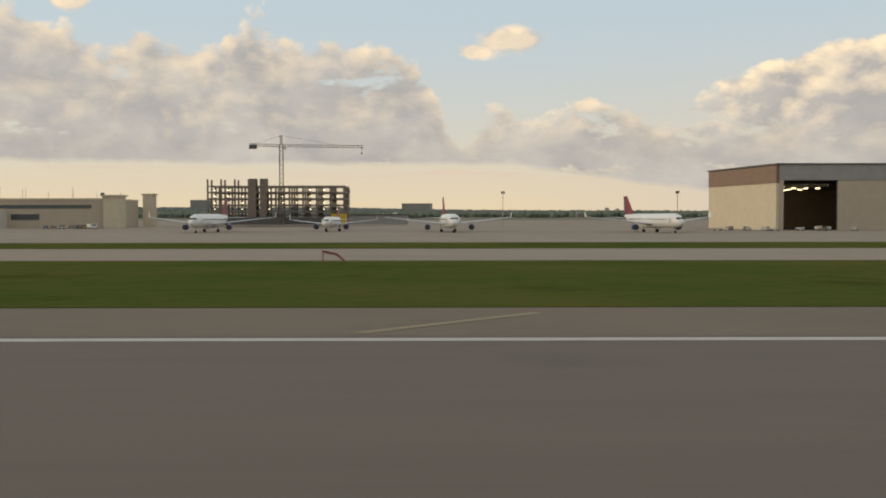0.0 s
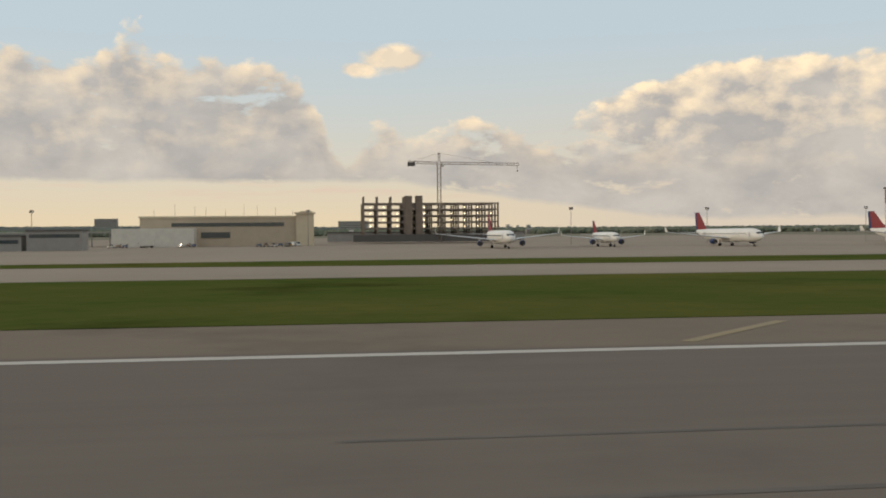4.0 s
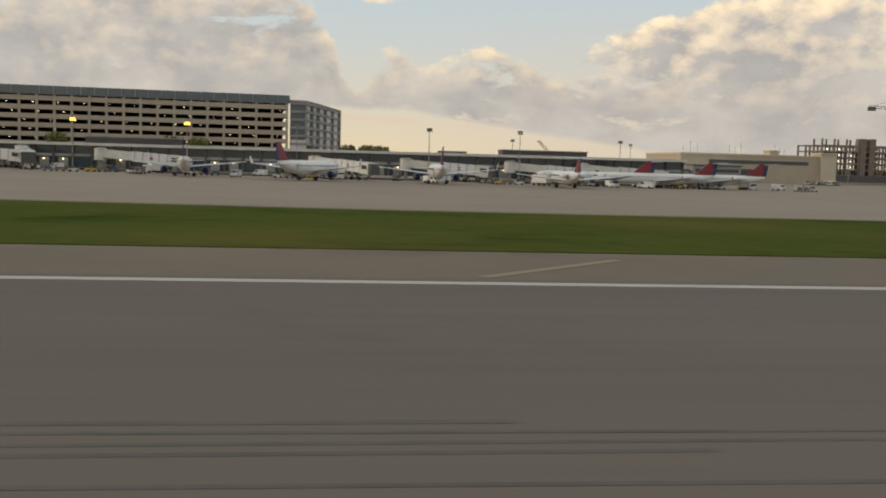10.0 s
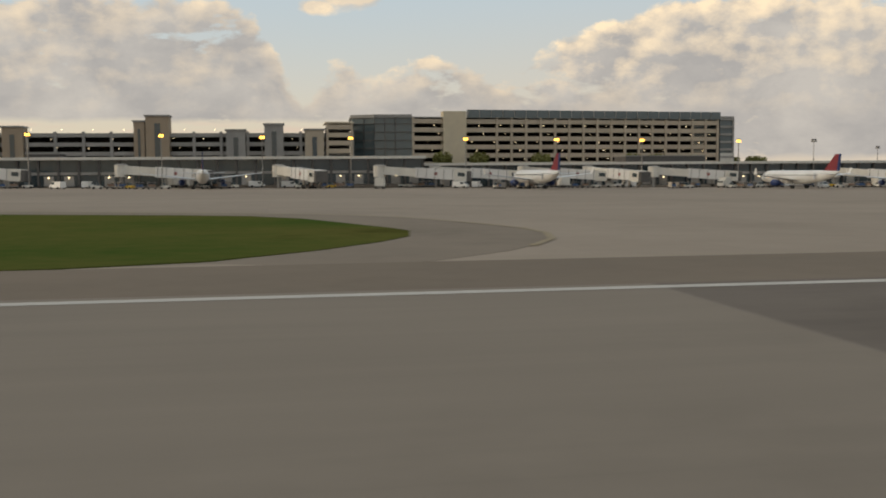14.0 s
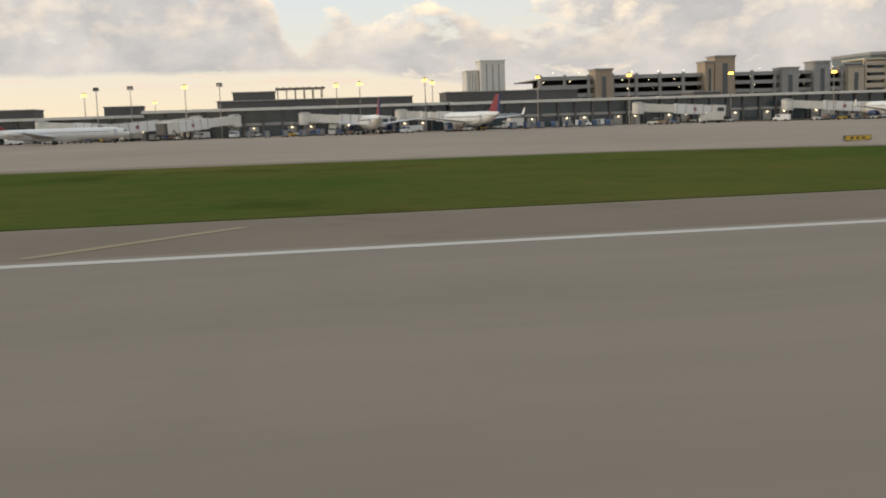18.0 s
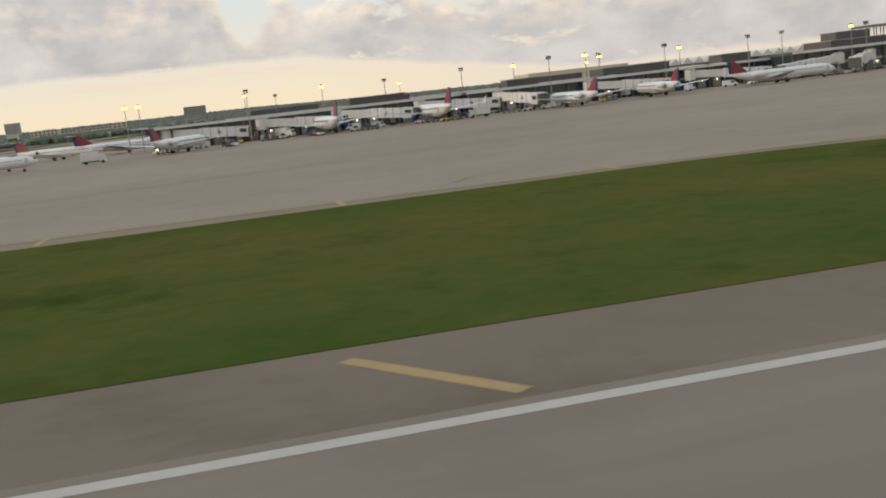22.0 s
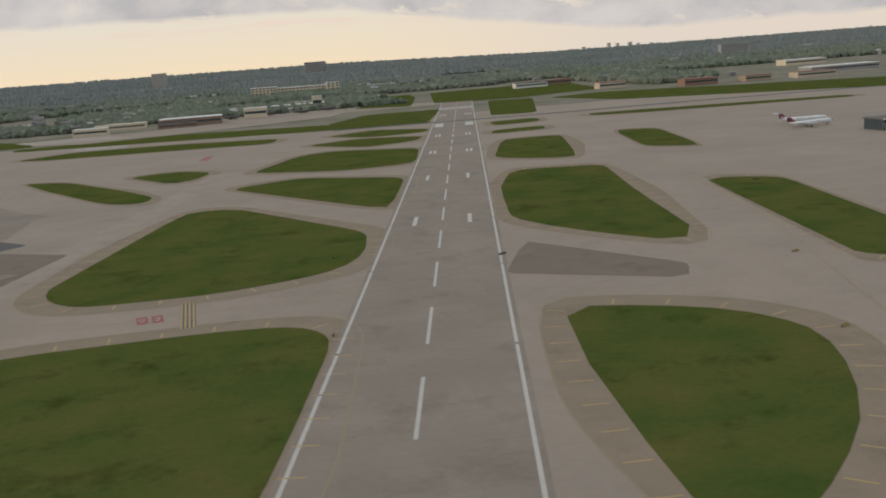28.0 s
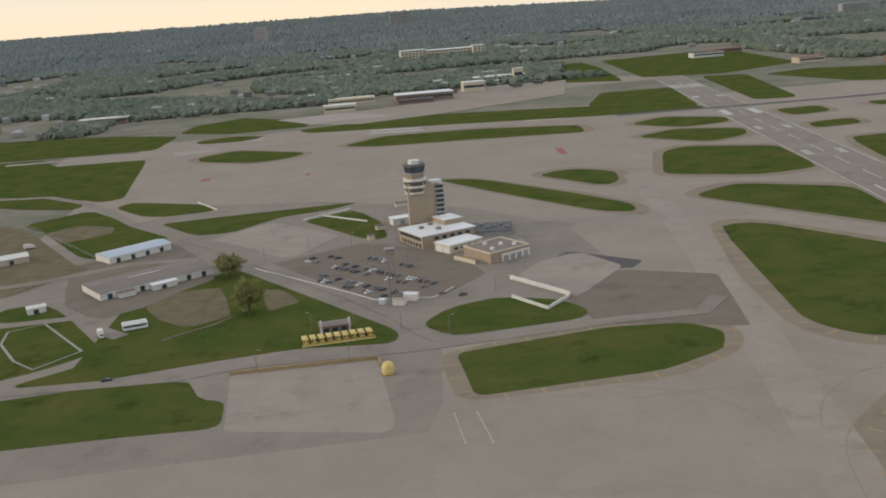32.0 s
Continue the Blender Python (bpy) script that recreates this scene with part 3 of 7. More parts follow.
# islands round the far taxiways and the crossing runway
for corners in (
        [(-1303, 272), (-1301, 283), (-1269, 464), (-1237, 444), (-1268, 272), (-1278, 252)],
        [(-1384, 402), (-1367, 497), (-1346, 562), (-1334, 568), (-1290, 556), (-1312, 442), (-1330, 330), (-1345, 322), (-1370, 365)],
        [(-1336, 646), (-1316, 720), (-1300, 775), (-1252, 772), (-1270, 690), (-1289, 607), (-1313, 618)],
        [(-1234, 630), (-1208, 770), (-1176, 755), (-1204, 604)],
        [(-1406, 252), (-1389, 246), (-1366, 231), (-1356, 208), (-1364, 180), (-1380, 150), (-1408, 120), (-1422, 116), (-1418, 180), (-1412, 225)],
        [(-1530, 520), (-1505, 517), (-1446, 404), (-1452, 355), (-1466, 330), (-1504, 316), (-1552, 318), (-1566, 345), (-1552, 413)],
        [(-1512, 606), (-1468, 632), (-1406, 584), (-1418, 521), (-1430, 462), (-1454, 503)],
        [(-1500, 690), (-1464, 790), (-1436, 808), (-1370, 766), (-1388, 660), (-1438, 652)],
        [(-1456, 884), (-1404, 915), (-1348, 880), (-1362, 840), (-1408, 818)],
        [(-1432, 975), (-1382, 1010), (-1330, 966), (-1338, 930), (-1394, 920)],
        [(-1590, 738), (-1556, 752), (-1528, 724), (-1536, 684), (-1552, 668)],
        [(-1668, 762), (-1634, 745), (-1578, 648), (-1555, 600), (-1560, 574), (-1582, 588), (-1635, 690)],
        [(-1600, 235), (-1562, 266), (-1500, 268), (-1478, 264), (-1470, 248), (-1486, 165), (-1500, 110), (-1560, 80), (-1610, 100), (-1615, 190)],
        [(-1296, 838), (-1286, 874), (-1236, 880), (-1244, 842)],
        [(-1266, 985), (-1213, 990), (-1222, 938), (-1270, 932)],
        [(-1160, 985), (-1100, 975), (-900, 930), (-905, 900), (-1100, 930), (-1165, 950)],
        [(-1735, 1010), (-1686, 1060), (-1586, 1050), (-1478, 1006), (-1486, 950), (-1600, 972), (-1700, 985)],
        [(-1885, 1020), (-1846, 1052), (-1770, 986), (-1790, 960), (-1823, 948), (-1880, 990)],
        [(-1902, 1165), (-1860, 1185), (-1818, 1158), (-1840, 1128), (-1895, 1135)]):
    grass_island([(float(x), float(y)) for x, y in corners], 12.0, 14, corners[0][0] in (-1420, -1530, -1600, -1384, -1303, -1406))
for corners in (
        [(-1780, 1190), (-1690, 1215), (-1596, 1225), (-1420, 1165), (-1320, 1120), (-1310, 1055), (-1420, 1060), (-1600, 1110), (-1770, 1150)],
        [(-1420, 1170), (-1360, 1310), (-1262, 1300), (-1312, 1075), (-1400, 1090)],
        [(-1240, 1085), (-1170, 1420), (-1110, 1390), (-1190, 1072)],
        [(-1090, 1370), (-1050, 1180), (-800, 1010), (-600, 960), (-560, 1120), (-800, 1260), (-1000, 1400)],
        [(-1240, 1480), (-1180, 1900), (-900, 1950), (-960, 1520), (-1120, 1440)],
        [(-1380, 1520), (-1330, 1900), (-1220, 1900), (-1230, 1750), (-1280, 1450)]):
    grass_island([(float(x), float(y)) for x, y in corners], 0, 14)
grass_island([(-1714.0, 356.0), (-1645.0, 366.0), (-1612.0, 360.0), (-1602.0, 345.0), (-1610.0, 326.0), (-1640.0, 312.0), (-1714.0, 309.0)], 8.0, 5, True)
# grass and soil round the tower
for corners in (
        [(-1724, 398), (-1708, 418), (-1683, 427), (-1655, 412), (-1646, 392), (-1652, 381), (-1712, 377)],
        [(-2700, 1500), (-2700, 1230), (-2118, 1139), (-1942, 1120), (-1931, 1236), (-2018, 1300)],
        [(-2700, 1190), (-2112, 1122), (-2062, 1117), (-2038, 1053), (-1940, 1043), (-1926, 815), (-1944, 806), (-1962, 828), (-2045, 884), (-2700, 1010)],
        [(-2300, 960), (-2038, 862), (-1995, 851), (-1954, 799), (-1959, 784), (-2004, 807), (-2029, 827), (-2300, 900)],
        [(-1925, 773), (-1915, 791), (-1851, 749), (-1843, 720), (-1882, 716), (-1899, 728)],
        [(-1879, 690), (-1837, 694), (-1789, 697), (-1734, 699), (-1756, 681), (-1792, 672), (-1824, 636), (-1849, 638)],
        [(-1986, 737), (-1944, 771), (-1909, 715), (-1865, 640), (-1904, 594), (-1918, 607), (-1961, 697)],
        [(-1776, 650), (-1739, 672), (-1724, 624), (-1723, 574), (-1736, 574)],
        [(-1937, 501), (-1917, 505), (-1901, 484), (-1868, 414), (-1884, 399), (-1899, 390), (-1930, 380), (-1960, 420)],
        [(-1877, 468), (-1858, 475), (-1842, 499), (-1818, 540), (-1775, 465), (-1734, 392), (-1737, 377), (-1780, 385), (-1822, 380), (-1875, 371), (-1900, 378), (-1857, 405)],
        [(-1920, 1337), (-1856, 1393), (-1790, 1310), (-1766, 1224), (-1864, 1215), (-1931, 1265)],
        [(-2000, 362), (-1900, 363), (-1858, 366), (-1821, 360), (-1818, 338), (-1807, 335), (-1807, 309), (-1843, 312), (-2000, 316)]):
    grass_island([(float(x), float(y)) for x, y in corners], 0, 8)

# ---- runway and taxiway paint ----
PAINT = 0.029


def bar(parent, x, y, length, width, direction, mat="white", name="stripe", lift=PAINT):
    u = Vector(direction).normalized()
    w = Vector((-u.y, u.x))
    b = Build()
    p = [Vector((x, y)) + a * u * length / 2 + c * w * width / 2 for a, c in ((-1, -1), (1, -1), (1, 1), (-1, 1))]
    b.add([(q.x, q.y, ground_z(q.x, q.y) + lift) for q in p], [(0, 1, 2, 3)])
    return part(name, b, mat, parent)


marks = thing("runway_marking", "worn white paint on the take-off runway", "marking", kind="structure")
for i in range(24):
    bar(marks, 370 - 100 * i, 30.0, 100.0, 0.68, (1, 0))
bar(marks, -37, 16.2, 46, 9.6, (1, 0), "rubbedwhite")
for x, y, n in ((-173, 15.8, 1), (-575, 12.2, 1)):
    bar(marks, x, y, 26, 1.3, (1, 0), "rubbedwhite")
for y, w, mat in ((15.5, 1.9, "wornwhite"), (11.7, 1.9, "wornwhite"), (8.4, 1.9, "wornwhite")):
    bar(marks, -299, y, 24, w, (1, 0), mat)
skids = thing("tyre_marks", "black rubber streaks left by landing wheels", "marking", kind="structure")
for y, w in ((13.6, 1.8), (10.0, 1.4)):
    bar(skids, -299, y, 27, w, (1, 0), "darkrubber", "rubber_band", 0.0232)
rng = random.Random(5)
for i in range(30):
    bar(skids, rng.uniform(-600, -120), rng.choice((11.9, 13.1, 14.4, 17.6, 18.1)) + rng.uniform(-0.5, 0.5), rng.uniform(8, 60), rng.uniform(0.12, 0.28),
        (1, rng.uniform(-0.01, 0.01)), "skid", "streak", 0.0235 + 0.00015 * i)

cross = thing("crossing_runway", "grey crossing runway with white markings", "runway", kind="structure")
CU = Vector((0.191, 0.9816))
CW = Vector((0.9816, -0.191))


def cross_at(y, off=0.0):
    """A point of the crossing runway's centre line at that y, off metres to the side."""
    return Vector((-1454 + (y - 199) * 0.1945, y)) + CW * off


b = Build()
for k in range(19):
    y0, y1 = 44 + k * 90, 44 + (k + 1) * 90
    q = [cross_at(y0, -24), cross_at(y0, 24), cross_at(y1, 24), cross_at(y1, -24)]
    b.add([(p.x, p.y, ground_z(p.x, p.y) + 0.024) for p in q], [(0, 1, 2, 3)])
part("runway_surface", b, "rubbed", cross, "grey-brown rubber-stained surface")


def cross_bar(y, off, length, width, mat="white"):
    p = cross_at(y, off)
    bar(cross, p.x, p.y, length, width, CU, mat, "stripe", 0.032)


for k in range(17):
    for off in (-22.3, 22.3):
        cross_bar(90 + 92 * k, off, 91.9, 0.9)
for k in range(22):
    cross_bar(128 + 61 * k, 0, 36.6, 0.9)
for y, count in ((417, 1), (568, 1), (719, 2), (868, 2), (1160, 3)):
    for side in (-1, 1):
        for j in range(count):
            cross_bar(y, side * (12 + 3.2 * j), 23, 1.8)
for side in (-1, 1):
    cross_bar(997, side * 15.5, 46, 8.5)
    for j in range(6):
        cross_bar(1302, side * (3 + 3.4 * j), 46, 1.8)

far_rwy = thing("parallel_runway", "distant grey runway with white markings", "runway", kind="structure")
FU = Vector((1, -0.2)).normalized()
b = Build()
for k in range(16):
    q = []
    for x, off in ((-2000 + 80 * k, -24), (-1920 + 80 * k, -24), (-1920 + 80 * k, 24), (-2000 + 80 * k, 24)):
        q.append((x, 1088 - 0.2 * (x + 1600) + off))
    b.add([(x, y, ground_z(x, y) + 0.016) for x, y in q], [(0, 1, 2, 3)])
part("runway_surface", b, "pave", far_rwy)
for x, off, l, w in ((-1668, -12, 60, 7), (-1668, 10, 60, 7), (-1500, 10, 40, 4), (-1840, 12, 40, 4), (-1840, -6, 40, 4)):
    bar(far_rwy, x, 1088 - 0.2 * (x + 1600) + off, l, w, FU, "white", "stripe", 0.03)

# ---- hangar ----
GA = -2.6
hangar = thing("hangar", "cream hangar with a brown roof band and an open dark door", "hangar")
left = [(128, 463), (137, 397), (138.2, 397.2), (129.2, 463.2)]
part("side_wall", Build().prism(left, GA, 16.5), "cream", hangar)
part("side_band", Build().prism([(127.8, 463), (136.8, 396.8), (138.2, 397.2), (129.2, 463.2)], 16.5, 23.6), "brown", hangar)
part("back_wall", Build().box(129, 260, 463, 464, GA, 23.6), "grey", hangar)
part("end_wall", Build().box(259, 260, 397, 464, GA, 23.6), "grey", hangar)
part("front_band", Build().box(138.2, 260, 396.8, 398, 17.6, 23.8), "grey", hangar)
for x0, x1 in ((138.2, 140.0), (162, 182), (206, 226), (250, 260)):
    part("front_panel", Build().box(x0, x1, 397, 398, GA, 17.6), "tan", hangar)
for x0, x1 in ((182, 206), (226, 250)):
    part("door_leaf", Build().box(x0, x1, 397.4, 398, GA, 17.6), "cream", hangar)
part("roof", Build().prism([(127.6, 464.2), (136.6, 396.5), (260.3, 396.5), (260.3, 464.2)], 23.8, 24.5), "darkgrey", hangar)
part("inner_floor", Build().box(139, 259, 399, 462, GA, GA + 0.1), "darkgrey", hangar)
for i in range(5):
    part("truss", Build().box(140 + i * 4.6, 140.4 + i * 4.6, 398.5, 462, 15.2, 16.2), "steel", hangar)
for i in range(4):
    for y in (408, 428, 448):
        part("bay_lamp", Build().box(142.5 + i * 5, 144.1 + i * 5, y, y + 1.6, 14.4, 14.8), "glow", hangar, "lit high-bay lamp")
part("inner_panel", Build().box(140, 258, 461.5, 462.6, GA + 0.1, 15), "tan", hangar, "pale inner back wall")
rng = random.Random(3)
for i in range(12):
    x = 108 + rng.uniform(0, 60)
    crate = thing("ground_cart", "small pale ground equipment cart beside the hangar", "cart", "hangar carts", at=(x, 385 + rng.uniform(-3, 4), GA), turn=rng.uniform(0, 180))
    part("bed", Build().box(-1.6, 1.6, -0.8, 0.8, 0.4, 0.9 + rng.uniform(0, 0.9)), rng.choice(("offwhite", "steel", "white")), crate)
    for sx in (-1.1, 1.1):
        for sy in (-0.75, 0.75):
            part("wheel", Build().tube((sx, sy - 0.1, 0.3), (sx, sy + 0.1, 0.3), 0.3, n=10), "tyre", crate)

# ---- steel building frame under construction, and its crane ----
site = thing("building_frame", "bare rust-brown steel frame of a building under construction", "building frame")
FX = steps(-130, -53, 10)
for iy, y in enumerate((556, 566, 576, 586)):
    for i, x in enumerate(FX):
        top = 20.5 + (3.5 if i < 5 and iy < 2 else 0.0)
        part("column", Build().box(x - 0.45, x + 0.45, y - 0.45, y + 0.45, -1.5, top), "frame", site)
    for k in range(6):
        z = 2.2 + 3.6 * k
        part("girder", Build().box(-130, -53, y - 0.3, y + 0.3, z - 0.45, z + 0.25), "frame", site)
for k in range(6):
    z = 2.2 + 3.6 * k
    for x in FX:
        part("beam", Build().box(x - 0.25, x + 0.25, 556, 586, z - 0.35, z + 0.2), "frame", site)
    if k < 5:
        part("floor_deck", Build().box(-130, -53, 556, 586, z + 0.26, z + 0.42), "grey", site)
for x in (-104.5, -98.5):
    part("core", Build().box(x - 1.9, x + 1.9, 555, 561, -1.5, 24.4), "frame", site, "brown concrete lift core")
part("screen", Build().box(-136, -54, 553, 554, -1.5, 2.4), "darkgrey", site, "dark site hoarding")
# Small glowing boxes stand in for bright sky showing through the frame.
rng = random.Random(8)
for k in range(1, 5):
    for i in range(10):
        if rng.random() < 0.75:
            x = FX[i] + 3.8
            part("brace_light", Build().box(x - 0.28, x + 0.28, 557.2, 557.5, 3.3 + 3.6 * k, 3.75 + 3.6 * k), "glow", site, "small glowing patch standing in for sky seen through the frame")
box_ = thing("site_container", "bright yellow site container beside the steel frame", "container", at=(-55, 548, -1.5))
part("shell", Build().box(-4, 4, -2.5, 2.5, 0, 6.0), "gold", box_)
for i in range(7):
    part("rib", Build().box(-3.9 + i * 1.27, -3.7 + i * 1.27, -2.6, -2.5, 0.2, 5.8), "gold", box_)


def lattice(bld, p, q, size, bays, r=0.12):
    """A square lattice boom from p to q."""
    p, q = Vector(p), Vector(q)
    a = (q - p).normalized()
    u = Vector((0, 1, 0)) if abs(a.y) < 0.9 else Vector((1, 0, 0))
    w = a.cross(u).normalized()
    cs = [(size / 2) * (sx * u + sy * w) for sx, sy in ((-1, -1), (1, -1), (1, 1), (-1, 1))]
    for c in cs:
        bld.tube(p + c, q + c, r, n=4)
    for k in range(bays):
        s, e = p.lerp(q, k / bays), p.lerp(q, (k + 1) / bays)
        for i in range(4):
            bld.tube(s + cs[i], e + cs[(i + 1) % 4], r * 0.6, n=3)
    return bld


crane = thing("tower_crane", "grey lattice tower crane over the steel frame", "crane", at=(-87.5, 551, -2))
part("mast", lattice(Build(), (0, 0, 0), (0, 0, 45), 2.0, 18, 0.17), "frame", crane)
part("jib", lattice(Build(), (1, 0, 44.6), (46, 0, 44.0), 1.3, 22, 0.12), "frame", crane)
part("counter_jib", lattice(Build(), (-1, 0, 44.6), (-17.5, 0, 45.2), 1.3, 8, 0.13), "frame", crane)
part("counterweight", Build().box(-17.8, -13.6, -0.9, 0.9, 42.9, 45.2), "darkgrey", crane)
part("apex", lattice(Build(), (0, 0, 45), (0, 0, 50.5), 1.0, 3, 0.14), "frame", crane)
part("cab", Build().box(0.8, 2.6, -1.0, 1.0, 42.4, 44.4), "offwhite", crane)
part("stay", Build().tube((0, 0, 50.3), (32, 0, 44.8), 0.07, n=4), "frame", crane)
part("stay", Build().tube((0, 0, 50.3), (-15, 0, 45.6), 0.07, n=4), "frame", crane)
part("hook_block", Build().tube((45, 0, 43.6), (45, 0, 40.6), 0.12, n=4).box(44.6, 45.4, -0.3, 0.3, 39.8, 40.6), "frame", crane)

# ---- low office wing with two stair towers ----
office = thing("office_building", "low tan office wing with ribbon windows and stair towers", "building")
part("wall", Build().box(-241, -166, 489, 545, -3, 12.0), "tan", office)
part("parapet", Build().box(-241.4, -165.8, 488.6, 545.4, 11.4, 12.3), "cream", office)
part("window_ribbon", Build().box(-226, -172, 488.8, 489.1, 7.2, 9.0), "glass", office)
part("window_ribbon", Build().box(-212, -198, 488.7, 489.0, 1.6, 4.4), "glass", office)
part("lower_wing", Build().box(-252, -214, 478, 489, -3, 6.4), "offwhite", office)
part("stair_tower", Build().box(-166, -157.5, 487, 497, -3, 13.2).box(-166.8, -156.7, 486.2, 497.8, 13.2, 13.9), "cream", office)
part("stair_tower", Build().box(-165, -159.5, 550, 558, -3, 15.2).box(-165.6, -158.9, 549.4, 558.6, 15.2, 15.9), "cream", office)
part("canopy", Build().box(-300, -241, 520, 546, 4.4, 5.2), "grey", office)
for i in range(7):
    part("canopy_post", Build().box(-298 + i * 9, -297.4 + i * 9, 521, 521.6, -3, 4.4), "grey", office)
for i in range(9):
    part("roof_mast", Build().tube((-236 + i * 8.4, 500 + (i % 3) * 12, 12), (-236 + i * 8.4, 500 + (i % 3) * 12, 16 + (i * 7) % 4), 0.1, n=5), "steel", office)
annex = thing("long_shed", "long low grey building behind the apron", "building")
part("wall", Build().box(-150, -20, 640, 660, -2, 3.6), "grey", annex)
part("roof", Build().box(-150.6, -19.4, 639.4, 660.6, 3.6, 4.2), "darkgrey", annex)

mobile = thing("mobile_crane", "distant mobile crane with a raised lattice boom", "crane", at=(-326, 409, -2.6))
part("carrier", Build().box(2, 11, -1.4, 1.4, 0.8, 2.6), "gold", mobile)
part("cab", Build().box(3, 5.4, -1.3, 1.3, 2.6, 4.6), "gold", mobile)
part("boom", lattice(Build(), (6, 0, 3), (-7, 0, 16.5), 0.9, 14, 0.09), "frame", mobile)
for x in (3, 5, 8.4, 10):
    for y in (-1.1, 1.1):
        part("wheel", Build().tube((x, y - 0.25, 0.6), (x, y + 0.25, 0.6), 0.6, n=10), "tyre", mobile)
for x0, x1, top in ((-345, -319, 6.2), (-304, -286, 6.0), (-268, -247, 5.6), (-285, -270, 3.4)):
    low_ = thing("service_block", "low grey service block beyond the concourse", "building", "service blocks", at=((x0 + x1) / 2, 404, -2.6))
    w = (x1 - x0) / 2
    part("wall", Build().box(-w, w, -4, 6, 0, top + 2.2), "grey", low_)
    part("roof", Build().box(-w - 0.4, w + 0.4, -4.4, 6.4, top + 2.2, top + 2.8), "darkgrey", low_)
    part("window_band", Build().box(-w + 1, w - 1, -4.12, -4, top - 0.4, top + 1.0), "glass", low_)

# ---- terminal concourses ----


def concourse(x0, x1, y0, y1, top, label, bay=6.0, upper=None):
    base = ground_z(x0, y0)
    h = thing("concourse", label, "terminal", "terminal concourses")
    part("core_wall", Build().box(x0, x1, y0 + 0.6, y1, base, top - 0.8), "glass", h, "dark glass wall")
    part("roof", Build().box(x0 - 0.8, x1 + 0.8, y0 - 1.2, y1 + 0.8, top - 0.8, top), "darkgrey", h)
    part("fascia", Build().box(x0 - 0.9, x1 + 0.9, y0 - 1.35, y0 - 1.2, top - 0.75, top + 0.15), "offwhite", h, "pale metal roof edge")
    part("spandrel", Build().box(x0, x1, y0 + 0.3, y0 + 0.58, base + 3.6, base + 4.5), "grey", h)
    n = max(1, int((x1 - x0) / bay))
    for i in range(n + 1):
        x = x0 + (x1 - x0) * i / n
        part("pier", Build().box(x - 0.35, x + 0.35, y0 - 0.1, y0 + 0.55, base, top - 0.8), "darkgrey", h)
    for i in range(n):
        if (i * 7 + int(abs(x0))) % 3 < 2:
            xa = x0 + (x1 - x0) * (i + 0.5) / n
            part("ground_door", Build().box(xa - 1.5, xa + 1.5, y0 + 0.45, y0 + 0.58, base + 0.1, base + 3.2), "grey", h, "roller door")
            part("wall_lamp", Build().box(xa - 0.22, xa + 0.22, y0 - 0.2, y0 + 0.1, base + 2.6, base + 2.95), "glow", h, "small lit lamp")
    for x_a, x_b, y_a, y_b, z_b in (upper or ()):
        part("roof_house", Build().box(x_a, x_b, y_a, y_b, top, z_b), "darkgrey", h, "dark rooftop plant room")
        part("roof_house_edge", Build().box(x_a - 0.3, x_b + 0.3, y_a - 0.3, y_b + 0.3, z_b, z_b + 0.35), "grey", h)
    return h


concourse(-575, -298, 331, 356, 6.7, "long low concourse of dark glass with a flat roof", upper=((-360, -330, 340, 350, 8.4), (-500, -470, 336, 348, 8.8)))
concourse(-786, -575, 322, 352, 9.0, "concourse with dark glass bays and ribbon windows", upper=((-785, -738, 338, 352, 12.7), (-700, -690, 326, 336, 10.2)))
concourse(-884, -786, 326, 360, 9.2, "concourse wing with stacked dark roof houses", upper=((-862, -797, 336, 354, 11.7), (-857, -843, 340, 350, 14.6)))
concourse(-1000, -884, 342, 366, 8.2, "long dark concourse with a pale roof edge", upper=((-900, -888, 348, 358, 11.2), (-948, -922, 346, 360, 11.0), (-984, -972, 348, 356, 10.6)))
concourse(-1108, -1000, 350, 372, 8.0, "end of a dark concourse beside parked aircraft", upper=((-1040, -1020, 356, 366, 10.4),))
concourse(-1084, -1000, 590, 612, 8.0, "far concourse arm of dark glass", upper=((-1070, -1030, 596, 606, 11.0),))
concourse(-1000, -780, 600, 625, 8.5, "far concourse with a flat dark roof", upper=((-900, -860, 606, 618, 12.0),))
pergola = thing("roof_frame", "open brown steel roof frame on top of the concourse", "steel frame", at=(-834.5, 346, 12.05))
for i in range(6):
    for y in (-5, 5):
        part("post", Build().box(-7.8 + 3 * i, -7.5 + 3 * i, y - 0.15, y + 0.15, 0, 3.4), "frame", pergola)
for y in (-5, 5):
    part("top_beam", Build().box(-8.4, 8.4, y - 0.3, y + 0.3, 3.4, 3.9), "frame", pergola)
for i in range(8):
    part("rafter", Build().box(-8 + 2.2 * i, -7.7 + 2.2 * i, -5.4, 5.4, 3.9, 4.2), "frame", pergola)
hall = thing("terminal_hall", "pale terminal hall with a zigzag folded roof", "terminal")
part("wall", Build().box(-850, -560, 740, 800, 0, 10.0), "tan", hall)
for i in range(20):
    x = -760 + 10 * i
    part("roof_fold", Build().add([(x, 732, 10), (x + 10, 732, 10), (x + 5, 732, 15), (x, 800, 10), (x + 10, 800, 10), (x + 5, 800, 15)],
                                  [(0, 1, 2), (3, 5, 4), (0, 2, 5, 3), (1, 4, 5, 2), (0, 3, 4, 1)]), "offwhite", hall)
part("block", Build().box(-860, -780, 720, 760, 0, 16.0), "cream", hall, "plain cream block")
part("window_band", Build().box(-850, -560, 739.6, 739.9, 3, 7), "glass", hall)

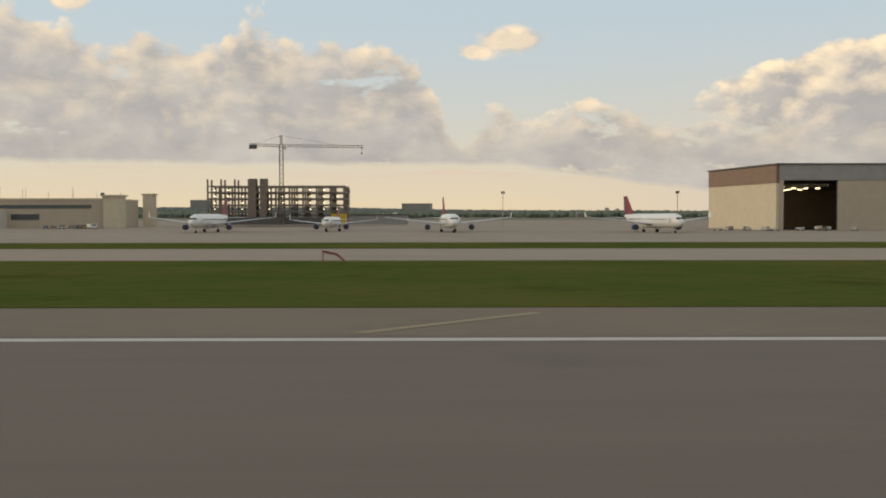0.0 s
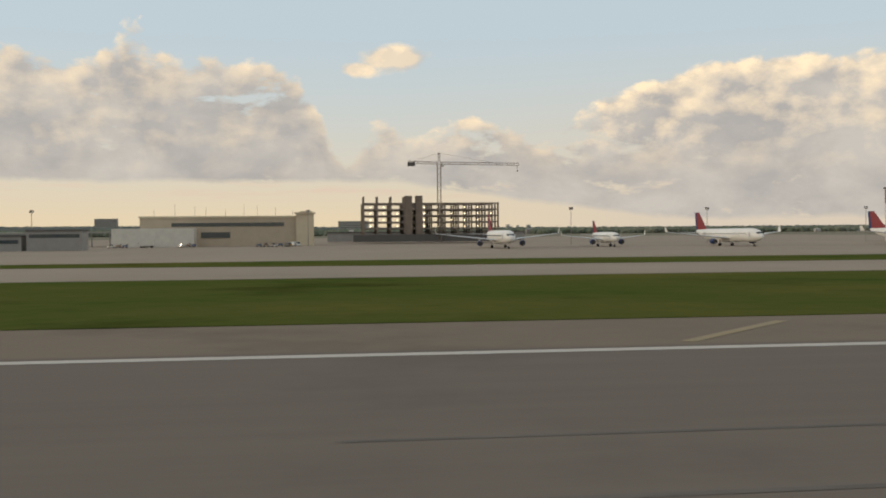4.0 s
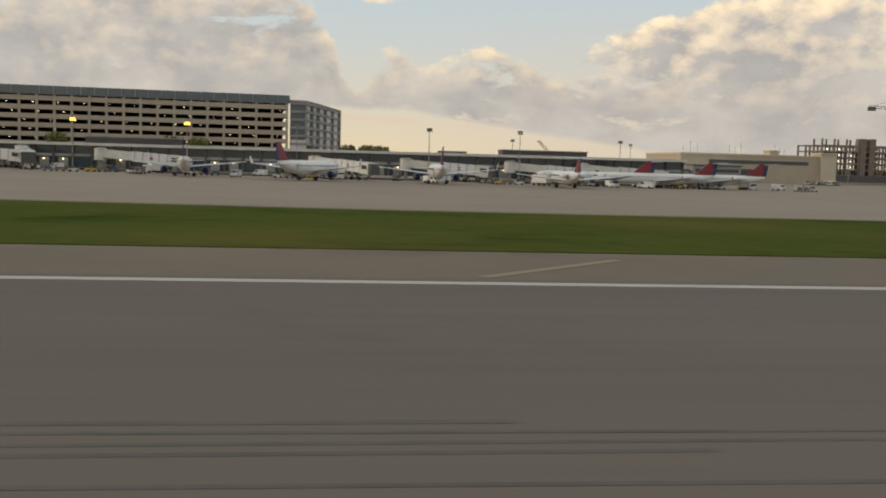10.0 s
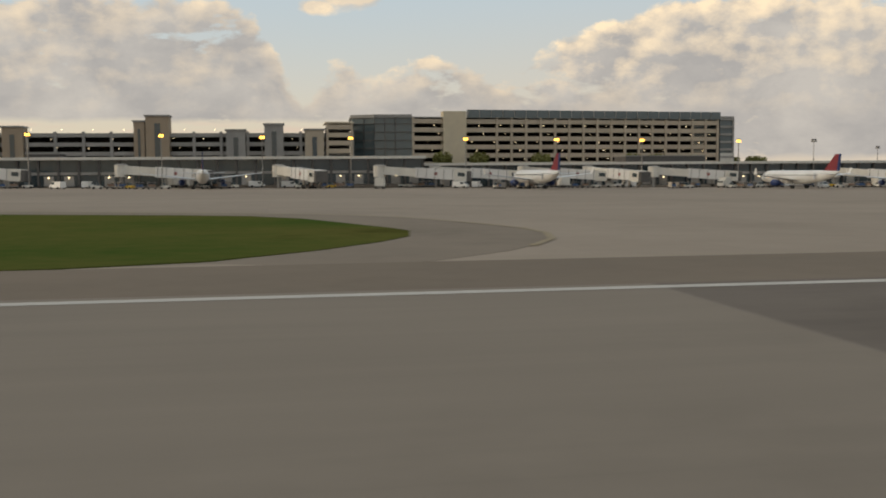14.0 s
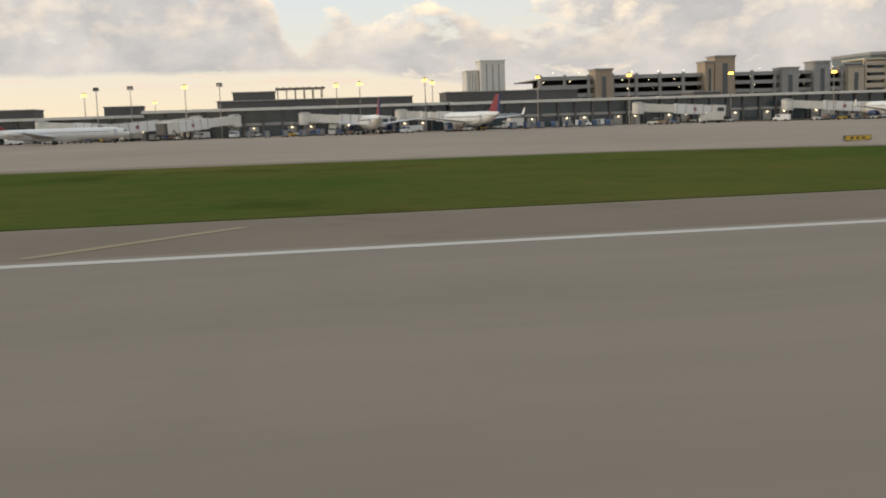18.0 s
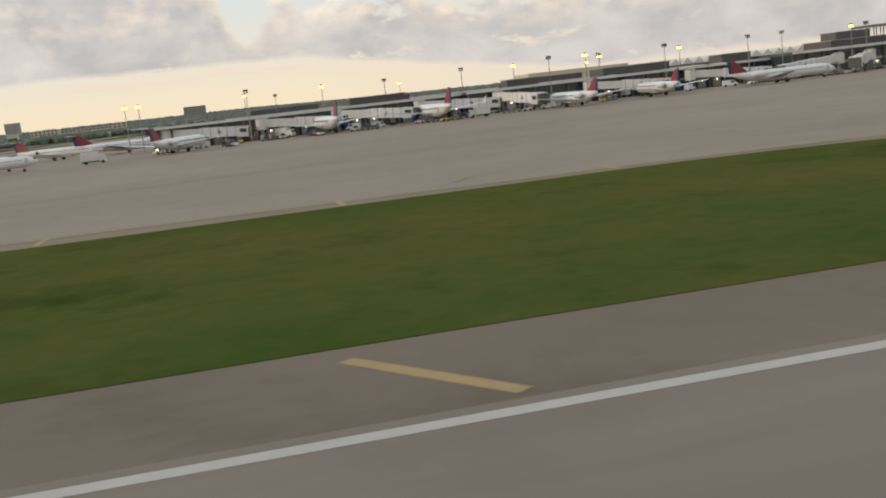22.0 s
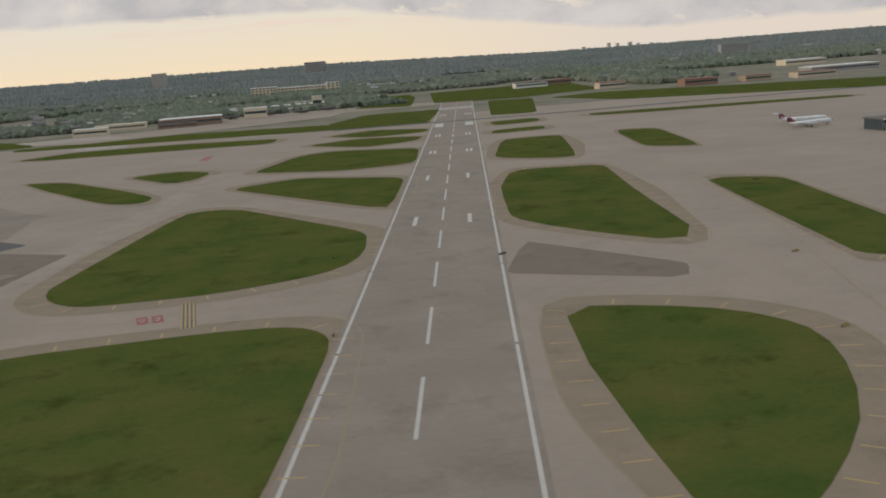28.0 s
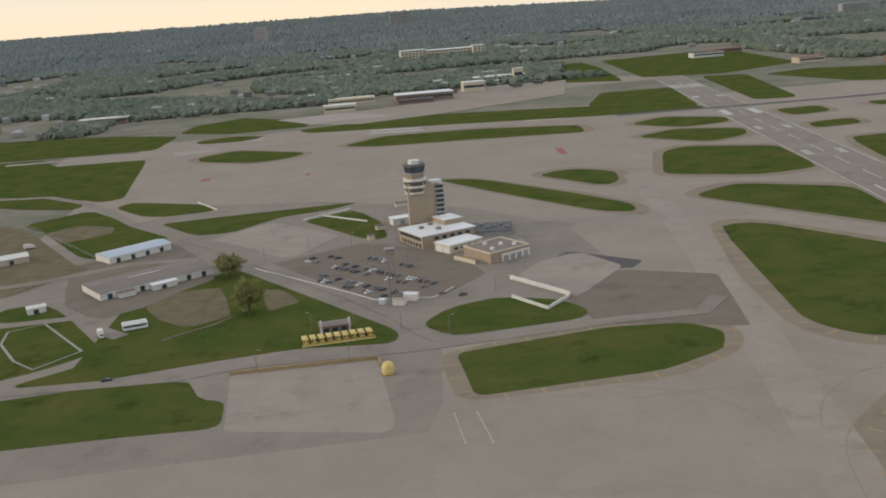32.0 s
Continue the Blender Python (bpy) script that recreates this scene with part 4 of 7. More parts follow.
# ---- parking structures ----
ramp = thing("parking_garage", "seven-level tan parking garage with dark open decks", "parking garage")
T6 = pose(-570, 382, 0, 0, 0, 5.97)
for k in range(7):
    z = 3.2 + 3.35 * k
    part("deck", Build().box(0, 134, 0.6, 46, z, z + 0.4, T6), "grey", ramp)
    for i in range(9):
        x0 = 22 + 12.45 * i if i else 0
        part("spandrel", Build().box(x0 + 0.35, (22 + 12.45 * (i + 1) if i else 22 + 12.45) - 0.35, 0.1, 0.5, z - 0.5, z + 1.25, T6), "tan", ramp)
for i in range(10):
    x = 22 + 12.45 * (i - 1) if i else 0
    for dx in ((0,) if i in (0, 9) else (0, 6.2)):
        part("column", Build().box(max(0, x + 12.45 * (i > 0)) - 0.45 + dx if x + 12.45 + dx < 134 else 133, max(0, x + 12.45 * (i > 0)) + 0.45 + dx if x + 12.45 + dx < 134 else 134, -0.15, 0.5, 0, 25.2, T6), "tan", ramp)
for k in range(6):
    lamps = Build()
    for i in range(14):
        x = 6 + 9.3 * i + (k * 5) % 7
        lamps.box(x, x + 0.35, 6.0, 6.3, 5.55 + 3.35 * k, 5.75 + 3.35 * k, T6)
    part("deck_lamps", lamps, "glow", ramp, "row of small lit lamps under a deck")
part("roof_screen", Build().box(22, 134.5, -0.4, 0.4, 25.2, 28.3, T6), "teal", ramp, "grey-green louvre screen along the roof")
for i in range(23):
    part("screen_post", Build().box(22 + 4.9 * i, 22.25 + 4.9 * i, -0.6, -0.42, 25.2, 28.3, T6), "grey", ramp)
part("lift_bay", Build().box(12, 21.5, -0.8, 3, 0, 27.6, T6), "cream", ramp, "pale plain lift bay")
# Dark sheet across the decks imitates their inner shade.
part("inner_wall", Build().box(1, 133, 20, 20.6, 0, 25, T6), "shadefill", ramp, "dark sheet painted as the shade inside the decks")
part("roof", Build().box(0, 134, 0, 46, 25.0, 25.4, T6), "grey", ramp)
stair = thing("glass_stair", "grey-green glass stair block at the end of the garage", "stair block")
END = [(-436, 396.4), (-430, 397.2), (-424, 424), (-416, 466), (-437, 466)]
part("core", Build().prism(END, 0, 26.0), "teal", stair)
part("plinth_wall", Build().prism([(-435.8, 395.9), (-429.6, 396.6), (-429.4, 397.0), (-435.9, 396.3)], 0, 11), "offwhite", stair)
for k in range(8):
    z = 2.5 + 3.2 * k
    part("floor_line", Build().prism([(-436.1, 395.7), (-429.5, 396.4), (-423.4, 424), (-415.4, 466.6), (-416, 466.6), (-424, 424.2), (-430.1, 397.2), (-436.0, 396.3)], z, z + 0.9), "grey", stair)
for k in range(6):
    f = k / 5
    x, y = (-430 + 6 * f * 2, 397.2 + 26.8 * f * 2) if f < 0.5 else (-424 + 8 * (2 * f - 1), 424 + 42 * (2 * f - 1))
    part("corner_post", Build().box(x - 0.1, x + 0.7, y - 0.5, y + 0.5, 0, 26.4), "grey", stair)
part("roof", Build().prism([(-436.4, 396), (-429.6, 396.8), (-423.6, 424), (-415.4, 466.8), (-437.4, 466.8)], 26.0, 26.6), "grey", stair)
glassy = thing("glass_lobby", "dark blue glass lobby block with a curved roof edge", "lobby")
part("core", Build().prism([(-593.5, 388), (-585, 383), (-570.5, 382), (-572, 420), (-592, 420)], 0, 25.0), "teal", glassy)
part("roof_edge", Build().prism([(-594, 387.4), (-585.2, 382), (-570.6, 381), (-572, 420.3), (-592.4, 420.3)], 25.0, 26.2), "grey", glassy)
for k in range(7):
    part("mullion_band", Build().prism([(-593.8, 387.4), (-585.1, 382.4), (-570.7, 381.5), (-570.7, 382.2), (-585, 383.2), (-593.6, 388.2)], 3.4 + 3.2 * k, 3.6 + 3.2 * k), "darkgrey", glassy)
for x, y in ((-589, 385.3), (-585, 382.9), (-581, 382.6), (-577, 382.3)):
    part("mullion", Build().box(x - 0.12, x + 0.12, y - 0.35, y - 0.05, 0, 25), "darkgrey", glassy)
garage = thing("grey_garage", "long grey concrete garage with dark decks and stair towers", "parking garage")
for k in range(5):
    z = 4.2 + 3.4 * k
    part("deck", Build().box(-741, -594, 378, 420, z, z + 0.4), "grey", garage)
    for i in range(15):
        x0 = -741 + 9.8 * i
        part("spandrel", Build().box(x0 + 0.5, x0 + 9.3, 376.6, 377.2, z - 0.4, z + 1.05), "grey", garage)
    lamps = Build()
    for i in range(13):
        x = -738 + 11 * i + (k * 4) % 6
        lamps.box(x, x + 0.3, 384, 384.3, z + 2.5, z + 2.7)
    part("deck_lamps", lamps, "glow", garage, "row of small lit lamps under a deck")
for i in range(16):
    x0 = -741 + 9.8 * i
    part("column", Build().box(x0 - 0.5, x0 + 0.5, 376.2, 377.4, 0, 19.4), "grey", garage)
# Shade within these decks is a dark-coloured sheet as well.
part("inner_wall", Build().box(-740, -595, 392, 392.6, 0, 18.5), "shadefill", garage)
for x0, x1, top, wall in ((-719.5, -712.5, 20.8, "brick"), (-674, -670.2, 22.8, "brick"), (-669.8, -661.4, 24.8, "brick"), (-641, -634, 19.6, "grey"), (-627, -620, 21.8, "grey"), (-612, -605, 19.8, "tan")):
    part("stair_tower", Build().box(x0, x1, 374.2, 382, 0, top), wall, garage, "plain masonry stair tower")
    part("tower_cap", Build().box(x0 - 0.4, x1 + 0.4, 373.8, 382.4, top, top + 0.6), "grey", garage)
    part("stair_window", Build().box(x0 + 0.38 * (x1 - x0), x0 + 0.62 * (x1 - x0), 374.0, 374.2, 6, top - 2.5), "glass", garage)
annex_ = thing("deck_annex", "tan three-bay deck block beside the glass lobby", "parking garage")
for k in range(6):
    part("spandrel", Build().box(-604, -594, 375.4, 376.0, 5.2 + 3.0 * k, 6.9 + 3.0 * k), "tan", annex_)
    part("deck", Build().box(-603.8, -594.2, 376.0, 392, 5.2 + 3.0 * k, 5.6 + 3.0 * k), "grey", annex_)
for x in (-604, -594.8):
    part("corner_pier", Build().box(x, x + 0.8, 375.2, 377, 0, 22.4), "tan", annex_)
# Coloured dark to stand for the shade behind the annex decks.
part("back_wall", Build().box(-603.8, -594.2, 390, 390.6, 0, 21.5), "shadefill", annex_)
part("roof", Build().box(-604.4, -593.6, 375, 392, 22.4, 23.0), "cream", annex_)
for x0, x1, y0, y1, top in ((-757.5, -747, 411, 421, 27.2), (-763, -757.8, 414, 424, 23.2)):
    tower_ = thing("service_tower", "plain white concrete service tower behind the concourse", "tower")
    part("shaft", Build().box(x0, x1, y0, y1, 0, top), "offwhite", tower_)
    for i in range(3):
        part("groove", Build().box(x0 + (x1 - x0) * (0.22 + 0.25 * i), x0 + (x1 - x0) * (0.27 + 0.25 * i), y0 - 0.12, y0, 10, top - 1), "grey", tower_)
    part("cap", Build().box(x0 - 0.3, x1 + 0.3, y0 - 0.3, y1 + 0.3, top, top + 0.6), "offwhite", tower_)

# ---- control tower and its base ----
tower = thing("control_tower", "tan brick airport control tower with a dark glass cab", "control tower", at=(-1703, 580, 0))
part("shaft", Build().prism([(-5.5, -5), (5, -5), (5, 5), (-5.5, 5)], 0, 33), "brick", tower)
oct_ = lambda r, z: [(r * math.cos(math.pi / 8 + math.pi / 4 * i), r * math.sin(math.pi / 8 + math.pi / 4 * i), z) for i in range(8)]
for z0, z1, r0, r1, mat, nm in ((26, 27.2, 7.2, 7.4, "offwhite", "gallery"), (27.2, 29.8, 6.8, 6.8, "bronze", "office_ring"), (29.8, 31.2, 7.6, 7.7, "offwhite", "gallery"),
                                (31.2, 34, 7.0, 7.0, "bronze", "office_ring"), (34, 35.4, 7.9, 7.8, "offwhite", "gallery"), (35.4, 38.5, 6.0, 6.2, "brick", "neck"),
                                (38.5, 39.4, 7.4, 7.4, "grey", "catwalk"), (39.4, 43.2, 6.3, 7.3, "glass", "cab_glass"), (43.2, 44.4, 7.5, 7.0, "darkgrey", "cab_roof"),
                                (44.4, 46.6, 3.8, 3.6, "offwhite", "radome")):
    part(nm, Build().loft([oct_(r0, z0), oct_(r1, z1)]), mat, tower)
part("mast", Build().tube((0, 0, 46.5), (0, 0, 51), 0.12, 0.05), "steel", tower)
part("wing_shaft", Build().box(5, 14.5, -4.5, 6, 0, 31.5), "brick", tower, "tan brick office shaft")
for k in range(8):
    part("wing_balcony", Build().box(11.5, 17.5, -5.6, 7, 6.5 + 3 * k, 7.6 + 3 * k), "grey", tower)
    part("wing_window", Build().box(12, 16.8, -5.1, 6.5, 7.6 + 3 * k, 9.4 + 3 * k), "glass", tower)
part("wing_top", Build().tube((12.5, 1, 31.5), (12.5, 1, 32.8), 4.4, n=16), "offwhite", tower)
base = thing("tower_base_building", "white-roofed two-storey office building under the tower", "building", at=(-1694.5, 556, 0), turn=22)
part("wall", Build().box(-18.3, 18.3, -14.8, 14.8, 0, 7.4), "brick", base)
part("window_band", Build().box(-18.45, -18.3, -13, 13, 4.6, 6.6), "glass", base)
for k in range(7):
    part("ground_window", Build().box(-18.42, -18.3, -12.6 + 3.7 * k, -10.4 + 3.7 * k, 0.6, 2.8), "glass", base)
for k in range(5):
    part("side_window", Build().box(-10 + 5.4 * k, -7 + 5.4 * k, -14.95, -14.8, 4.4, 6.0), "glass", base)
part("roof", Build().box(-18.9, 18.9, -15.4, 15.4, 7.4, 8.0), "white_roof", base)
part("upper_floor", Build().box(6, 18, 0, 14.2, 8.0, 11.0), "brick", base)
part("upper_roof", Build().box(5.6, 18.4, -0.4, 14.6, 11.0, 11.5), "white_roof", base)
for x, y in ((-9, 3), (-2, -6), (0, 8)):
    part("roof_unit", Build().box(x - 1.4, x + 1.4, y - 1, y + 1, 8.0, 9.4), "steel", base)
low = thing("garage_wing", "low white-roofed garage wing with pale doors", "building", at=(-1685.3, 529.6, 0), turn=31)
part("wall", Build().box(-12.2, 12.2, -7, 7, 0, 4.7), "cream", low)
part("roof", Build().box(-12.7, 12.7, -7.5, 7.5, 4.7, 5.3), "white_roof", low)
for i in range(2):
    part("garage_door", Build().box(-12.35, -12.2, -6 + 6.3 * i, -1 + 6.3 * i, 0.1, 3.6), "white_roof", low)
for i in range(4):
    part("wall_window", Build().box(-9 + 5 * i, -6.5 + 5 * i, -7.12, -7.0, 1.8, 3.4), "glass", low)
shop = thing("workshop", "tan flat-roofed workshop with rooftop fans", "building", at=(-1668.5, 504, 0), turn=27)
part("wall", Build().box(-13.4, 13.4, -13.2, 11.5, 0, 6.0), "brick", shop)
part("parapet", Build().box(-13.8, 13.8, -13.6, -12.9, 6.0, 6.6).box(-13.8, -13.1, -12.9, 11.9, 6.0, 6.6).box(13.1, 13.8, -12.9, 11.9, 6.0, 6.6).box(-13.1, 13.1, 11.2, 11.9, 6.0, 6.6), "cream", shop, "pale parapet round the roof")
part("roof", Build().box(-13.1, 13.1, -12.9, 11.2, 6.0, 6.2), "brownroof", shop)
part("white_wall", Build().box(-6, 14.2, -13.9, -13.65, 0, 4.6), "offwhite", shop, "whitewashed wall")
for i in range(4):
    part("bay_door", Build().box(-4.6 + 4.7 * i, -1.4 + 4.7 * i, -14.05, -13.9, 0.1, 3.4), "grey", shop)
for x, y in ((-3, 5), (3, -2), (8, -8), (-7, -7)):
    part("roof_fan", Build().tube((x, y, 6.2), (x, y, 7.6), 1.3, 1.1, n=12), "offwhite", shop)
screen_ = thing("screen_wall", "stepped cream screen wall beside the workshop", "wall", at=(-1687, 497, 0), turn=-58)
for i in range(6):
    part("panel", Build().box(-9 + 3 * i, -6.2 + 3 * i, -0.2, 0.2, 0, 2.4), "cream", screen_)
yard = thing("plant_building", "low dark-roofed plant yard building behind the tower", "building", at=(-1668, 566, 0), turn=-12)
part("wall", Build().box(-22, 22, -12, 12, 0, 2.4), "grey", yard)
part("roof", Build().box(-22.3, 22.3, -12.3, 12.3, 2.4, 2.8), "darkgrey", yard)
for i in range(10):
    part("roof_unit", Build().box(-18 + 4 * i, -16 + 4 * i, -6 + (i % 3) * 4, -4 + (i % 3) * 4, 2.8, 4.2), "steel", yard)
back = thing("store_building", "small white store beside the tower", "building", at=(-1711, 612, 0), turn=12)
part("wall", Build().box(-7, 7, -4.5, 4.5, 0, 4.2), "offwhite", back)
part("roof", Build().box(-7.4, 7.4, -4.9, 4.9, 4.2, 4.7), "white_roof", back)
part("door", Build().box(-2, 1, -4.62, -4.5, 0.1, 3.2), "grey", back)
for x, y, w in ((-1726, 600, 6), (-1704, 668, 12), (-1734, 574, 4)):
    kiosk = thing("equipment_cabin", "small pale cabin on the tower apron", "cabin", "tower cabins", at=(x, y, 0), turn=10)
    part("wall", Build().box(-w / 2, w / 2, -2, 2, 0, 2.9), "cream", kiosk)
    part("roof", Build().box(-w / 2 - 0.2, w / 2 + 0.2, -2.2, 2.2, 2.9, 3.2), "darkgrey", kiosk)
wall_bits = (((-1762, 660), (-1733, 627)), ((-1776, 652), (-1742, 676)), ((-1859, 760), (-1841, 722)))
mast = thing("lattice_mast", "grey steel lattice mast in the car park", "mast", at=(-1732, 441, 0))
part("lattice", lattice(Build(), (0, 0, 0), (0, 0, 26), 3.0, 12, 0.14), "steel", mast)
part("platform", Build().box(-2.6, 2.6, -2.6, 2.6, 26, 26.6), "steel", mast)
for i in range(5):
    part("antenna", Build().tube((-2 + i, 1.5 - (i % 2) * 3, 26.6), (-2 + i, 1.5 - (i % 2) * 3, 29), 0.12, n=5), "steel", mast)
for x, y, w, d, h, roof in ((-1723.5, 438, 7, 4.5, 3.4, "white_roof"), (-1730, 432.5, 6, 4, 2.8, "brick"), (-1738, 436, 3, 3, 2.6, "white_roof")):
    hut = thing("equipment_hut", "small equipment hut at the foot of the mast", "hut", "mast huts", at=(x, y, 0), turn=-25)
    part("wall", Build().box(-w / 2, w / 2, -d / 2, d / 2, 0, h), "offwhite", hut)
    part("roof", Build().add([(-w / 2 - .2, -d / 2 - .2, h), (w / 2 + .2, -d / 2 - .2, h), (w / 2 + .2, d / 2 + .2, h), (-w / 2 - .2, d / 2 + .2, h), (-w / 2 - .2, 0, h + 0.7), (w / 2 + .2, 0, h + 0.7)],
                             [(0, 1, 5, 4), (2, 3, 4, 5), (0, 4, 3), (1, 2, 5), (3, 2, 1, 0)]), roof, hut)


def wall_run(points, height, thick, mat, label):
    w = thing("boundary_wall", label, "wall", "low walls")
    for (xa, ya), (xb, yb) in zip(points, points[1:]):
        l, a = math.hypot(xb - xa, yb - ya), math.degrees(math.atan2(yb - ya, xb - xa))
        part("wall_section", Build().box(0, l, -thick / 2, thick / 2, 0, height, pose(xa, ya, 0, 0, 0, a)), mat, w)
    return w


wall_run([(-1670, 455), (-1659, 435), (-1649, 416)], 2.0, 0.9, "offwhite", "long pale blast wall beside the tower ramp")
wall_run([(-1650, 414), (-1664, 399), (-1676, 423)], 1.5, 0.7, "offwhite", "low pale fence wall at the lawn edge")
wall_run([(-1807, 362), (-1746, 360.5), (-1745.6, 352)], 1.5, 0.5, "ochre", "low yellow barrier along the apron")
wall_run([(-1804, 532), (-1752, 460), (-1741, 444), (-1712, 438), (-1700, 452)], 0.35, 0.5, "offwhite", "pale kerb of the car park")
for a_, b_ in wall_bits:
    wall_run([a_, b_], 1.1, 0.5, "offwhite", "low pale wall at a lawn edge")

# ---- sheds and vehicles by the perimeter road ----


def shed(x, y, w, d, h, turn, wall, roof, label, doors=3, rise=1.6):
    s = thing("shed", label, "shed", "sheds", at=(x, y, 0), turn=turn)
    part("wall", Build().box(-w / 2, w / 2, -d / 2, d / 2, 0, h), wall, s)
    e = 0.5
    part("roof", Build().add([(-w / 2 - e, -d / 2 - e, h), (w / 2 + e, -d / 2 - e, h), (w / 2 + e, d / 2 + e, h), (-w / 2 - e, d / 2 + e, h), (-w / 2 - e, 0, h + rise), (w / 2 + e, 0, h + rise)],
                             [(0, 1, 5, 4), (2, 3, 4, 5), (0, 4, 3), (1, 2, 5), (3, 2, 1, 0)]), roof, s)
    for i in range(doors):
        x = -w / 2 + w * (i + 0.6) / (doors + 0.3)
        part("door", Build().box(x - 1.3, x + 1.3, -d / 2 - 0.12, -d / 2, 0.1, h * 0.72), "glass", s)
    return s


long_ = shed(-1863, 526.5, 66, 29, 4.2, 30, "offwhite", "brownroof", "long whitewashed shed with a brown-grey roof", 7, 1.2)
part("roof_ridge", Build().box(-12, 8, -0.25, 0.25, 5.4, 5.75), "offwhite", long_, "pale ridge strip")
part("porch", Build().box(-24, -15, -18.5, -14.6, 0, 2.9), "offwhite", long_)
part("porch_roof", Build().box(-24.3, -14.7, -18.9, -14.6, 2.9, 3.2), "brownroof", long_)
shed(-1853.5, 513, 14, 6, 3.2, 30, "offwhite", "white_roof", "white lean-to beside a long shed", 1, 0.5)
shed(-1883, 600, 42, 19, 4.2, 36, "offwhite", "steelroof", "white metal shed with a pale blue-grey roof", 4)
shed(-1915, 489, 9, 6, 3.4, 20, "offwhite", "offwhite", "small white hut on the grass", 1, 0.8)
brown_ = shed(-1762.5, 403.5, 13.5, 7, 3.8, 5, "brown", "brownroof", "small brown building behind the plough trucks", 3, 0.4)
for x in (-6.9, 6.0):
    part("chimney_pier", Build().box(x, x + 0.9, -3.6, -2.4, 0, 6.4), "offwhite", brown_, "pale corner pier")
shed(-1968, 610, 34, 14, 4.0, 22, "tan", "offwhite", "distant tan shed with a white roof", 2)
tank = thing("yellow_tank", "round yellow tank on the apron edge", "tank", at=(-1743.5, 342, 0))
part("vessel", Build().loft([[(r * math.cos(2 * math.pi * i / 16), r * math.sin(2 * math.pi * i / 16), z) for i in range(16)] for r, z in
                             ((2.4, 0), (2.6, 1.2), (2.5, 3.4), (2.1, 4.5), (1.2, 5.2), (0.2, 5.5))]), "paleyellow", tank, smooth=True)
part("band", Build().tube((0, 0, 1.6), (0, 0, 1.9), 2.68, n=16), "cream", tank)

# ---- aircraft ----


